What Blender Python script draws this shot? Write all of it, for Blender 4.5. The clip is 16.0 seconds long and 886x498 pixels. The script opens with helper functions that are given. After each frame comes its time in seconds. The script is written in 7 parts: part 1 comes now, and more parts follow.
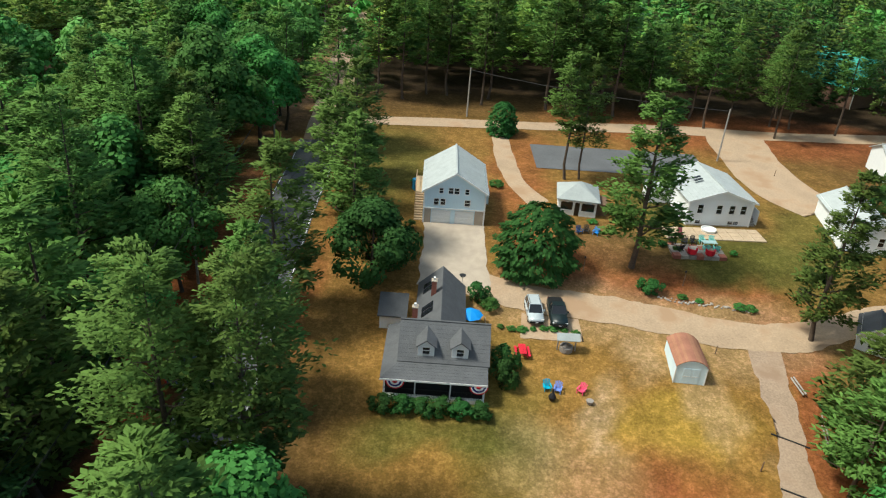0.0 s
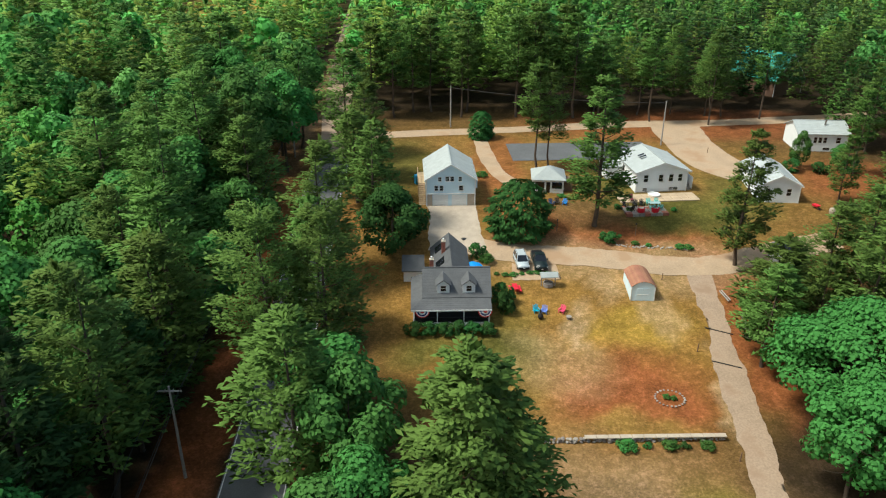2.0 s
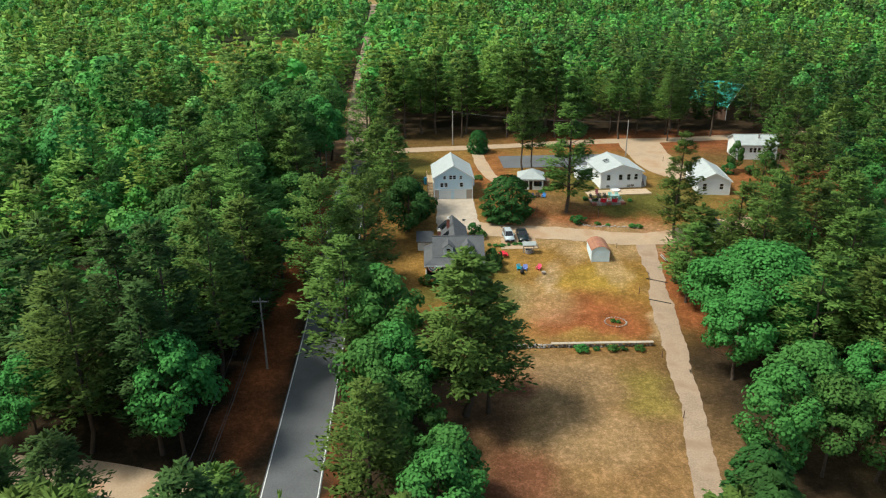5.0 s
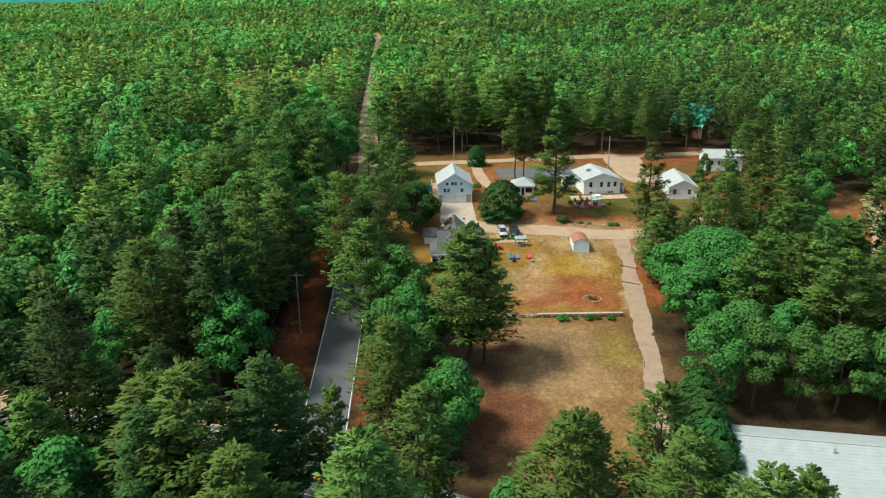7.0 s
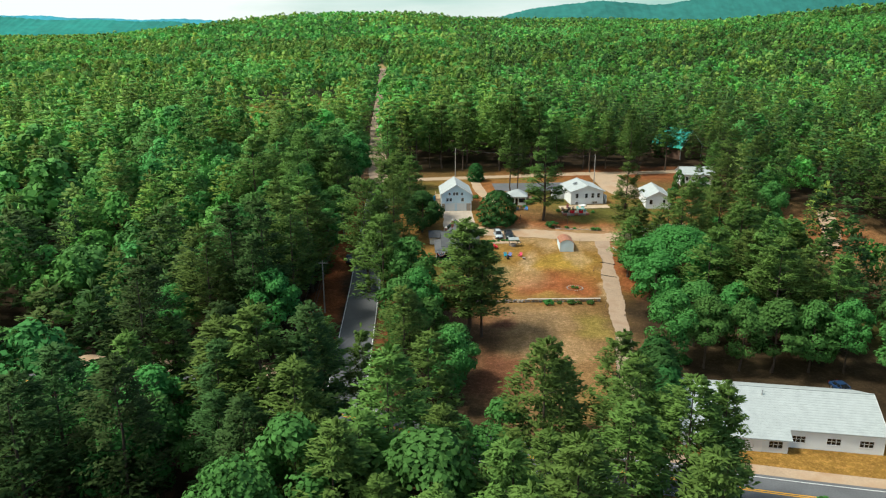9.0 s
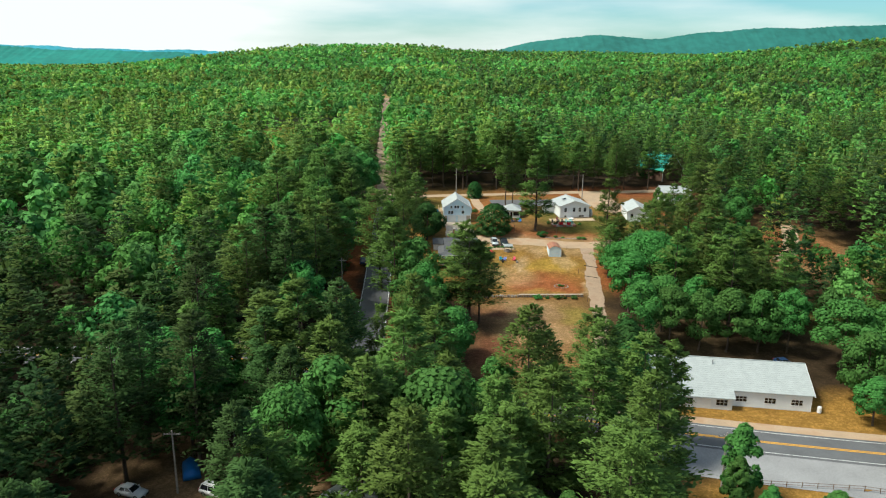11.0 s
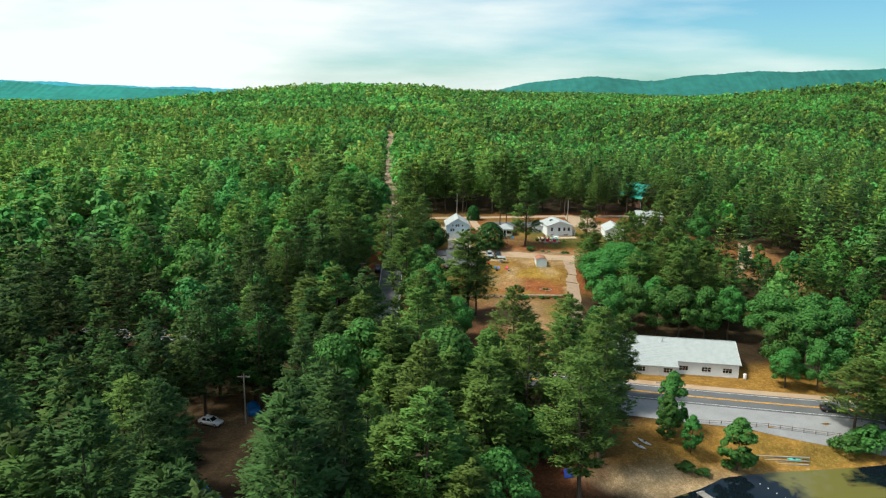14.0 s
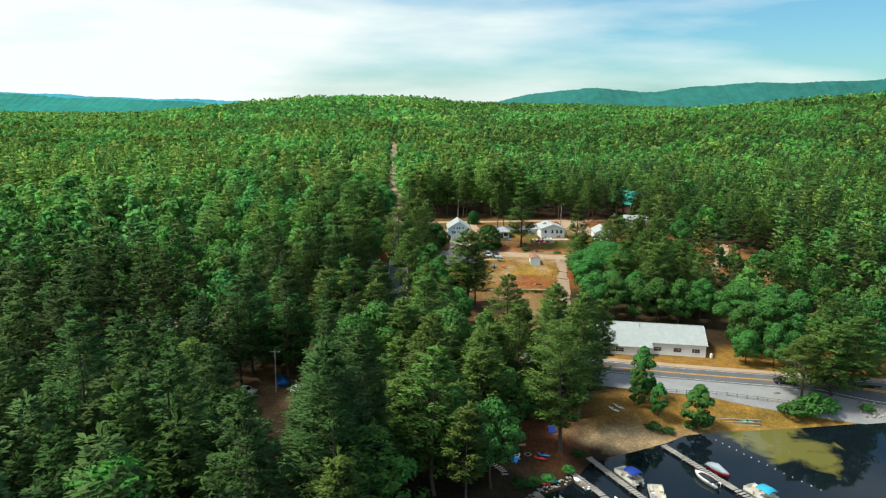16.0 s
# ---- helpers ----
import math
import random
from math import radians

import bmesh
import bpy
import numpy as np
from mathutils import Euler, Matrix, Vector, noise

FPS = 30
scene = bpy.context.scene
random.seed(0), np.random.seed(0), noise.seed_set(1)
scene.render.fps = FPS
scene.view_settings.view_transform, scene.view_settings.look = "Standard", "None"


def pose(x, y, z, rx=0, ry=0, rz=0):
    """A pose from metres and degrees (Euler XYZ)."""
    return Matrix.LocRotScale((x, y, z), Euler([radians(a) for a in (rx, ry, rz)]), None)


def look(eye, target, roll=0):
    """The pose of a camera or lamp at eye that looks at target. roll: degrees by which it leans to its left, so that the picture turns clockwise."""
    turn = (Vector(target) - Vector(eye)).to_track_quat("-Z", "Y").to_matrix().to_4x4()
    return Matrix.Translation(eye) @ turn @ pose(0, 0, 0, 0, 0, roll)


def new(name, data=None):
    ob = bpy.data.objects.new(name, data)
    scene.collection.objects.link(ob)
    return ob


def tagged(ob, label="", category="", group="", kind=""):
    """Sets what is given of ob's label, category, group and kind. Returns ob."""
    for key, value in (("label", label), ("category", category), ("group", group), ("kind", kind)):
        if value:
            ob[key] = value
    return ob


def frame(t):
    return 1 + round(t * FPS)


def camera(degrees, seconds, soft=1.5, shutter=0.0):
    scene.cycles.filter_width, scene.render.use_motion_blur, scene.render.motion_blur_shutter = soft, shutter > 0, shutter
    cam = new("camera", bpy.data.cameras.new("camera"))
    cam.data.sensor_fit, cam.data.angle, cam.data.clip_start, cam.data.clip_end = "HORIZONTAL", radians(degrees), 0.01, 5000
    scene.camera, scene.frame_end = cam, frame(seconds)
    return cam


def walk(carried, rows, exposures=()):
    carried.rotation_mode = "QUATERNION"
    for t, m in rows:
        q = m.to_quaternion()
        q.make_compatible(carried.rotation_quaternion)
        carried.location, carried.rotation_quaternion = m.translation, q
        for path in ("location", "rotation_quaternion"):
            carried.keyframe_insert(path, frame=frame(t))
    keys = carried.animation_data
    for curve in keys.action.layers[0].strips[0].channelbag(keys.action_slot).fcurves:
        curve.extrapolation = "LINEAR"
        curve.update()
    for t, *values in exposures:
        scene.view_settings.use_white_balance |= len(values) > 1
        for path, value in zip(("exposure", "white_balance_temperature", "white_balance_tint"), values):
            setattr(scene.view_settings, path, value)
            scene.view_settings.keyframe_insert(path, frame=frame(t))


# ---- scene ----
cam = camera(61.8, 16.0, soft=1.2)
# seconds, eye x, y, z, yaw, pitch, roll
PATH = [
    (0, 3.055, -1.664, 60.338, -0.162, -27.744, 4.50),
    (0.5, 0.495, -11.301, 61.944, -1.751, -26.531, 0.73),
    (1, 0.244, -16.968, 62.572, -1.699, -26.158, 0.56),
    (1.5, 0.010, -22.674, 63.147, -1.647, -25.717, 0.39),
    (2, -0.212, -28.421, 63.671, -1.595, -25.225, 0.24),
    (2.5, -0.429, -34.206, 64.145, -1.545, -24.696, 0.10),
    (3, -0.644, -40.029, 64.571, -1.498, -24.139, -0.03),
    (3.5, -0.862, -45.890, 64.950, -1.455, -23.564, -0.14),
    (4, -1.087, -51.786, 65.286, -1.416, -22.978, -0.23),
    (4.5, -1.322, -57.717, 65.579, -1.383, -22.385, -0.30),
    (7, -2.720, -87.820, 66.503, -1.303, -19.393, -0.39),
    (7.5, -3.052, -93.913, 66.599, -1.306, -18.796, -0.35),
    (8, -3.402, -100.023, 66.673, -1.314, -18.199, -0.29),
    (8.5, -3.768, -106.147, 66.727, -1.327, -17.604, -0.23),
    (9, -4.149, -112.281, 66.766, -1.345, -17.011, -0.14),
    (11.5, -6.192, -142.953, 66.864, -1.475, -14.137, 0.37),
    (12, -6.602, -149.055, 66.894, -1.500, -13.604, 0.48),
    (12.5, -7.002, -155.134, 66.936, -1.523, -13.097, 0.58),
    (13, -7.386, -161.185, 66.998, -1.541, -12.623, 0.66),
    (13.5, -7.748, -167.201, 67.082, -1.551, -12.189, 0.74),
    (14, -8.081, -173.177, 67.195, -1.554, -11.804, 0.79),
    (14.5, -8.378, -179.106, 67.341, -1.545, -11.479, 0.81),
    (15, -8.631, -184.981, 67.526, -1.524, -11.222, 0.81),
    (15.5, -8.831, -190.795, 67.756, -1.487, -11.046, 0.76),
    (16, -8.970, -196.542, 68.035, -1.432, -10.961, 0.68),
]
walk(cam, [(t, pose(x, y, z, 0, 0, yaw) @ pose(0, 0, 0, 90 + pitch, 0, 0) @ pose(0, 0, 0, 0, 0, roll)) for t, x, y, z, yaw, pitch, roll in PATH],
     [(0.0, 0.0, 6500, 2.0), (16.0, 0.0, 6500, 2.0)])

# ---- world, sun ----
SUN_AZ, SUN_EL = radians(-97), radians(56)      # azimuth from +y towards +x
world = bpy.data.worlds.new("sky")
scene.world = world
world.use_nodes = True
wn, wl = world.node_tree.nodes, world.node_tree.links
wn.clear()
sky = wn.new("ShaderNodeTexSky")
sky.sky_type, sky.sun_disc = "NISHITA", False
sky.sun_elevation, sky.sun_rotation = SUN_EL, SUN_AZ
sky.air_density, sky.dust_density, sky.ozone_density = 1.0, 0.5, 3.0
wco = wn.new("ShaderNodeTexCoord")
wmap = wn.new("ShaderNodeMapping")
wmap.inputs["Scale"].default_value = (1.6, 1.6, 9.0)
cloud = wn.new("ShaderNodeTexNoise")
cloud.inputs["Scale"].default_value, cloud.inputs["Detail"].default_value = 1.7, 8.0
wsep = wn.new("ShaderNodeSeparateXYZ")
lean = wn.new("ShaderNodeMath")                 # the veil of cloud thickens towards the sun
lean.operation, lean.inputs[1].default_value = "MULTIPLY_ADD", -0.42
cramp = wn.new("ShaderNodeValToRGB")
cramp.color_ramp.elements[0].position, cramp.color_ramp.elements[1].position = 0.27, 0.64
tone = wn.new("ShaderNodeMixRGB")
tone.blend_type, tone.inputs[0].default_value, tone.inputs[2].default_value = "MULTIPLY", 1.0, (0.80, 1.22, 1.36, 1)
cmix = wn.new("ShaderNodeMixRGB")
cmix.inputs[2].default_value = (10.0, 10.3, 10.4, 1)
bg = wn.new("ShaderNodeBackground")
bg.inputs["Strength"].default_value = 0.10
wout = wn.new("ShaderNodeOutputWorld")
wl.new(wco.outputs["Generated"], wmap.inputs["Vector"])
wl.new(wco.outputs["Generated"], wsep.inputs[0])
wl.new(wmap.outputs[0], cloud.inputs["Vector"])
wl.new(wsep.outputs[0], lean.inputs[0])
wl.new(cloud.outputs["Fac"], lean.inputs[2])
wl.new(lean.outputs[0], cramp.inputs["Fac"])
wl.new(cramp.outputs["Color"], cmix.inputs[0])
wl.new(sky.outputs[0], tone.inputs[1])
wl.new(tone.outputs[0], cmix.inputs[1])
wl.new(cmix.outputs[0], bg.inputs["Color"])
wl.new(bg.outputs[0], wout.inputs["Surface"])

sun = new("sun", bpy.data.lights.new("sun", "SUN"))
sun.data.energy, sun.data.angle, sun.data.color = 4.8, radians(12), (1.0, 0.95, 0.86)
sun_dir = Vector((math.sin(SUN_AZ) * math.cos(SUN_EL), math.cos(SUN_AZ) * math.cos(SUN_EL), math.sin(SUN_EL)))
sun.matrix_world = look(sun_dir * 300, (0, 0, 0))

# ---- materials ----
def material(name, colour, rough=0.8, metal=0.0, vary=0.12, scale=3.0, bump=0.15, fine=30.0, spots=None, per_object=0.0, per_island=0.0, translucent=0.0, spec=0.3):
    """A surface with stains at one scale and grain at another."""
    m = bpy.data.materials.new(name)
    m.use_nodes = True
    n, l = m.node_tree.nodes, m.node_tree.links
    b = n["Principled BSDF"]
    b.inputs["Roughness"].default_value, b.inputs["Metallic"].default_value = rough, metal
    b.inputs["Specular IOR Level"].default_value = spec
    co = n.new("ShaderNodeTexCoord")
    big, small = n.new("ShaderNodeTexNoise"), n.new("ShaderNodeTexNoise")
    big.inputs["Scale"].default_value, big.inputs["Detail"].default_value = scale, 4
    small.inputs["Scale"].default_value, small.inputs["Detail"].default_value = fine, 3
    src = n.new("ShaderNodeNewGeometry") if per_island else None
    for t in (big, small):
        l.new(co.outputs["Object"], t.inputs["Vector"])
    hsv = n.new("ShaderNodeHueSaturation")
    hsv.inputs["Color"].default_value = (*colour, 1)
    add = n.new("ShaderNodeMath"); add.operation = "ADD"
    l.new(big.outputs["Fac"], add.inputs[0]); l.new(small.outputs["Fac"], add.inputs[1])
    val = n.new("ShaderNodeMapRange")
    val.inputs[1].default_value, val.inputs[2].default_value = 0.6, 1.4
    val.inputs[3].default_value, val.inputs[4].default_value = 1 - vary * 1.6, 1 + vary * 1.6
    l.new(add.outputs[0], val.inputs[0])
    out = val.outputs[0]
    for amount, kind in ((per_object, "object"), (per_island, "island")):
        if amount:
            r = n.new("ShaderNodeObjectInfo") if kind == "object" else src
            sock = r.outputs["Random"] if kind == "object" else r.outputs["Random Per Island"]
            mr = n.new("ShaderNodeMapRange")
            mr.inputs[3].default_value, mr.inputs[4].default_value = 1 - amount, 1 + amount
            mul = n.new("ShaderNodeMath"); mul.operation = "MULTIPLY"
            l.new(sock, mr.inputs[0]); l.new(mr.outputs[0], mul.inputs[0]); l.new(out, mul.inputs[1])
            out = mul.outputs[0]
            if kind == "object":
                hr = n.new("ShaderNodeMapRange")
                hr.inputs[3].default_value, hr.inputs[4].default_value = 0.5 - amount * 0.09, 0.5 + amount * 0.07
                l.new(sock, hr.inputs[0]); l.new(hr.outputs[0], hsv.inputs["Hue"])
    l.new(out, hsv.inputs["Value"])
    col = hsv.outputs[0]
    if spots:
        mix = n.new("ShaderNodeMixRGB")
        ramp = n.new("ShaderNodeValToRGB")
        ramp.color_ramp.elements[0].position, ramp.color_ramp.elements[1].position = 0.52, 0.66
        l.new(big.outputs["Fac"], ramp.inputs[0]); l.new(ramp.outputs[0], mix.inputs[0])
        mix.inputs[2].default_value = (*spots, 1)
        l.new(col, mix.inputs[1])
        col = mix.outputs[0]
    l.new(col, b.inputs["Base Color"])
    if bump:
        bp = n.new("ShaderNodeBump")
        bp.inputs["Strength"].default_value, bp.inputs["Distance"].default_value = bump, 0.05
        l.new(small.outputs["Fac"], bp.inputs["Height"]); l.new(bp.outputs[0], b.inputs["Normal"])
    if translucent:
        tr = n.new("ShaderNodeBsdfTranslucent")
        sh = n.new("ShaderNodeMixShader")
        sh.inputs[0].default_value = translucent
        l.new(col, tr.inputs["Color"]); l.new(b.outputs[0], sh.inputs[1]); l.new(tr.outputs[0], sh.inputs[2])
        l.new(sh.outputs[0], n["Material Output"].inputs["Surface"])
    return m


def foliage(name, colour, tinted=False):
    m = material(name, colour, 0.75, vary=0.10, scale=0.35, fine=2.0, bump=0, per_object=0.0 if tinted else 0.24, per_island=0.16 if tinted else 0.20, translucent=0.30, spec=0.1)
    if tinted:
        n, l = m.node_tree.nodes, m.node_tree.links
        at = n.new("ShaderNodeAttribute")
        at.attribute_name = "tint"
        hsv = [x for x in n if x.bl_idname == "ShaderNodeHueSaturation"][0]
        l.new(at.outputs["Color"], hsv.inputs["Color"])
    return m


# The last tone is pine needles with shade put into the colour
PINE, BROAD, SPRUCE, SHADED_PINE = (0.119, 0.210, 0.047), (0.076, 0.214, 0.050), (0.042, 0.124, 0.031), (0.060, 0.118, 0.034)
M = {
    "pine": foliage("pine_needles", PINE),
    "broad": foliage("broad_leaves", BROAD),
    "spruce": foliage("spruce_needles", SPRUCE),
    "hemlock": foliage("shaded_pine_needles", SHADED_PINE),
    "woods": foliage("woods_leaves", PINE, True),
    "bark": material("bark", (0.085, 0.062, 0.046), 0.95, vary=0.25, scale=1.2, fine=12, bump=0.6),
    "white": material("white_siding", (0.74, 0.76, 0.77), 0.6, vary=0.04, scale=0.6, fine=9),
    "blue_white": material("pale_blue_siding", (0.62, 0.76, 0.84), 0.6, vary=0.05, scale=0.6, fine=9),
    "trim": material("white_trim", (0.8, 0.8, 0.79), 0.5, vary=0.03),
    "roof_light": material("pale_shingle", (0.36, 0.39, 0.39), 0.9, vary=0.10, scale=0.8, fine=8, bump=0.4, per_object=0.06),
    "roof_grey": material("grey_shingle", (0.095, 0.098, 0.104), 0.9, vary=0.14, scale=0.9, fine=8, bump=0.4, per_object=0.1),
    "roof_red": material("russet_shingle", (0.32, 0.15, 0.095), 0.9, vary=0.14, scale=0.9, fine=8, bump=0.4, per_object=0.1),
    "roof_green": material("green_metal_roof", (0.02, 0.28, 0.22), 0.45, vary=0.08, scale=0.5),
    "pane": material("window_glass", (0.012, 0.014, 0.018), 0.08, vary=0.1, bump=0, spec=0.6),
    "dark": material("near_black", (0.012, 0.012, 0.013), 0.8),
    "stone": material("field_stone", (0.30, 0.27, 0.24), 0.95, vary=0.2, scale=2, per_object=0.3),
    "concrete": material("concrete", (0.42, 0.35, 0.28), 0.9, vary=0.14, scale=0.8),
    "brick": material("chimney_brick", (0.28, 0.10, 0.07), 0.9, vary=0.2),
    "asphalt": material("asphalt", (0.115, 0.118, 0.125), 0.9, vary=0.16, scale=0.25, fine=6, bump=0.25),
    "asphalt_old": material("worn_asphalt", (0.26, 0.26, 0.265), 0.92, vary=0.16, scale=0.25, fine=5, bump=0.25),
    "dirt": material("packed_dirt", (0.40, 0.29, 0.195), 0.97, vary=0.16, scale=0.22, fine=4.0, bump=0.3, spots=(0.36, 0.235, 0.145)),
    "gravel": material("worn_gravel", (0.33, 0.240, 0.172), 0.97, vary=0.18, scale=0.25, fine=4.5, bump=0.4, spots=(0.28, 0.19, 0.13)),
    "sand": material("sand", (0.46, 0.35, 0.24), 0.97, vary=0.12, scale=0.5, fine=4),
    "paint_white": material("white_road_paint", (0.7, 0.7, 0.68), 0.7),
    "paint_yellow": material("yellow_road_paint", (0.72, 0.36, 0.03), 0.7),
    "wood_grey": material("weathered_wood", (0.30, 0.275, 0.25), 0.9, vary=0.2, scale=1.5, fine=14, per_object=0.15),
    "wood_brown": material("brown_wood", (0.16, 0.10, 0.065), 0.9, vary=0.2, scale=1.5, fine=14, per_object=0.15),
    "wood_tan": material("tan_deck_wood", (0.42, 0.30, 0.19), 0.85, vary=0.16, scale=1.5, fine=14, per_object=0.12),
    "rubber": material("tyre_rubber", (0.02, 0.02, 0.02), 0.85),
    "chrome": material("bright_metal", (0.6, 0.61, 0.62), 0.3, metal=0.9),
    "black": material("black_paint", (0.018, 0.018, 0.02), 0.5),
}


def paint(name, colour, rough=0.45):
    if name not in M:
        M[name] = material(name, colour, rough, vary=0.06, scale=1.2, fine=12, bump=0.05, spec=0.45)
    return M[name]

# ---- the lie of the land ----
LAND_Y = [-400, -45, -35, -20, 0, 36, 47, 60, 73, 90, 100, 135, 300, 5000]
LAND_Z = [5.2, 5.3, 5.8, 6.1, 6.8, 8.9, 9.7, 11.6, 13.2, 15.9, 16.3, 16.6, 18.0, 18.0]
SHORE_X = [-300, -20, 0, 11, 17, 23, 33, 40, 45, 56, 70, 92, 150, 600]
SHORE_Y = [-150, -118, -94, -79, -75, -66, -61.5, -58, -54.5, -52.5, -51, -47.5, -46, -65]
WATER = 1.9
# hill: x, y, width, depth, height
HILLS = [(-190, 1400, 260, 300, 46), (1020, 950, 470, 330, 84), (420, 1750, 420, 260, 42)]


def land(x, y):
    """Height of the ground, for arrays."""
    x, y = np.asarray(x, float), np.asarray(y, float)
    z = np.interp(y, LAND_Y, LAND_Z)
    off = y - np.interp(x, SHORE_X, SHORE_Y)
    bank = np.where(off > 0, WATER + 0.10 + off * 0.20 + 0.016 * off ** 2, WATER + 0.10 + off * 0.13)
    z = np.minimum(z, np.maximum(bank, WATER - 2.2))
    fade = np.clip((y - 250) / 300, 0, 1)
    for hx, hy, wx, wy, h in HILLS:
        z = z + fade * h * np.exp(-0.5 * (((x - hx) / wx) ** 2 + ((y - hy) / wy) ** 2))
    return z


def land_at(x, y):
    return float(land(x, y))


def side_road_x(y):
    return np.interp(y, [-10, 110, 200, 300, 640], [-17.9, -18.4, -25, -29.5, -45])


MAIN_ROAD = [(-95, 6), (-60, 5.5), (-36, 1.5), (-10, -10), (8, -17.5), (28, -23.6), (49, -29.2), (75, -34.8), (120, -43), (240, -62)]


def spline(points, step=1.5):
    """A smooth line through points, evenly sampled."""
    p = np.array(points, float)
    d = np.concatenate(([0], np.cumsum(np.linalg.norm(np.diff(p, axis=0), axis=1))))
    out = []
    for a in np.arange(0, d[-1], step):
        i = min(max(int(np.searchsorted(d, a, "right")) - 1, 0), len(p) - 2)
        t = (a - d[i]) / (d[i + 1] - d[i])
        p0, p1, p2, p3 = p[max(i - 1, 0)], p[i], p[i + 1], p[min(i + 2, len(p) - 1)]
        out.append(0.5 * ((2 * p1) + (p2 - p0) * t + (2 * p0 - 5 * p1 + 4 * p2 - p3) * t ** 2 + (3 * p1 - p0 - 3 * p2 + p3) * t ** 3))
    out.append(p[-1])
    return np.array(out)


def grow(edges_lo, core_lo, core_hi, edges_hi, step, ratio):
    a = list(np.arange(core_lo, core_hi + 1e-6, step))
    s = step
    while a[-1] < edges_hi:
        s *= ratio
        a.append(min(a[-1] + s, edges_hi))
    s = step
    while a[0] > edges_lo:
        s *= ratio
        a.insert(0, max(a[0] - s, edges_lo))
    return np.array(a)


def blob(x, y, cx, cy, rx, ry, soft=0.35):
    d = np.sqrt(((x - cx) / rx) ** 2 + ((y - cy) / ry) ** 2)
    return np.clip((1 + soft - d) / (2 * soft), 0, 1)


def wobble(x, y, s, seed=0.0):
    return np.sin(x / s + 1.7 * np.sin(y / s * 0.7 + seed)) * np.cos(y / s * 1.1 + 1.3 * np.sin(x / s * 0.8 - seed))


DUFF, LAWN, DRY, TAN, RED, BARE = (0.046, 0.031, 0.020), (0.115, 0.118, 0.030), (0.37, 0.205, 0.055), (0.29, 0.172, 0.085), (0.30, 0.100, 0.042), (0.46, 0.32, 0.20)
# cover: centre, radii, colour, strength
COVER = [
    (18, 62, 25, 30, DRY, 0.9), (20, 10, 16, 29, TAN, 1.0), (22, 100, 62, 42, (0.29, 0.165, 0.052), 0.9), (75, -22, 60, 9, DRY, 0.9), (60, -49, 34, 9, DRY, 1.0),
    (101, 64, 17, 29, TAN, 1.0), (101, 72, 12, 14, RED, 0.7), (-8, 110, 10, 18, LAWN, 0.8), (43, 87, 14, 8, LAWN, 0.9), (35, 103, 5, 10, LAWN, 0.8), (57, 96, 7, 10, LAWN, 0.7),
    (25, 44, 9.5, 7.5, RED, 0.95), (30, 74.5, 3, 2.5, RED, 0.5), (24, 82, 11, 5.5, RED, 0.9), (15, 115, 5, 16, RED, 0.6), (34, 79.5, 14, 2.4, RED, 0.8), (27, 88, 9, 5, (0.17, 0.10, 0.045), 0.8), (44, 71, 5, 6, RED, 0.9), (43.5, 56, 3.6, 16, RED, 0.85), (14, 92, 4, 14, RED, 0.55),
    (60, 138, 34, 12, RED, 0.75), (82, 100, 14, 12, RED, 0.75), (10, 28, 5, 3, RED, 0.7), (9, 6, 6, 9, (0.17, 0.065, 0.04), 0.85), (17, 27, 9, 6, (0.30, 0.20, 0.12), 0.7), (12, 27, 3, 2, (0.12, 0.045, 0.03), 0.8), (24, 8, 6, 12, (0.30, 0.17, 0.08), 0.7), (24, -4, 5, 6, (0.25, 0.17, 0.05), 0.6), (4, 22, 7, 9, (0.13, 0.07, 0.04), 0.75),
    (29, 58, 7, 4, (0.36, 0.235, 0.05), 0.8), (24, 38.5, 7, 2.5, (0.30, 0.20, 0.06), 0.7), (30, 25, 3.5, 6, (0.25, 0.20, 0.05), 0.7), (11, 55, 4, 12, LAWN, 0.6), (5, 53, 10, 2.6, LAWN, 0.8),
    (21.5, 58, 1.6, 5, BARE, 0.8), (26, 67, 3, 3, BARE, 0.6), (33, 60, 2, 5, BARE, 0.6), (36.5, 42, 1, 10, BARE, 0.6), (20, 16, 8, 5, BARE, 0.35), (17, 50, 6, 6, BARE, 0.4),
    (-26, 60, 3.2, 70, RED, 0.8), (-27, 180, 4.5, 70, (0.34, 0.21, 0.13), 0.9), (-12.8, 40, 1.6, 60, RED, 0.5), (-34, -38, 18, 10, (0.20, 0.13, 0.08), 0.9), (-14, -30, 9, 9, RED, 0.7),
    (11, -62, 10, 9, (0.17, 0.065, 0.032), 0.95), (-38, -10, 14, 9, (0.22, 0.15, 0.1), 0.7), (44, -56, 14, 4, (0.38, 0.27, 0.17), 0.6), (33, -59.6, 12, 3.6, (0.50, 0.35, 0.22), 1.0),
    (66, -56.5, 16, 2.2, (0.42, 0.28, 0.17), 0.9), (66, -48, 12, 3, LAWN, 0.45), (-80, 300, 36, 80, (0.36, 0.27, 0.06), 1.0), (-46, 655, 26, 40, (0.34, 0.25, 0.12), 1.0), (20, 75.5, 15, 5.5, BARE, 0.45), (38, 72, 12, 6.5, BARE, 0.5), (62, 15, 20, 12, (0.12, 0.085, 0.05), 0.6), (90, 20, 12, 14, LAWN, 0.6),
]


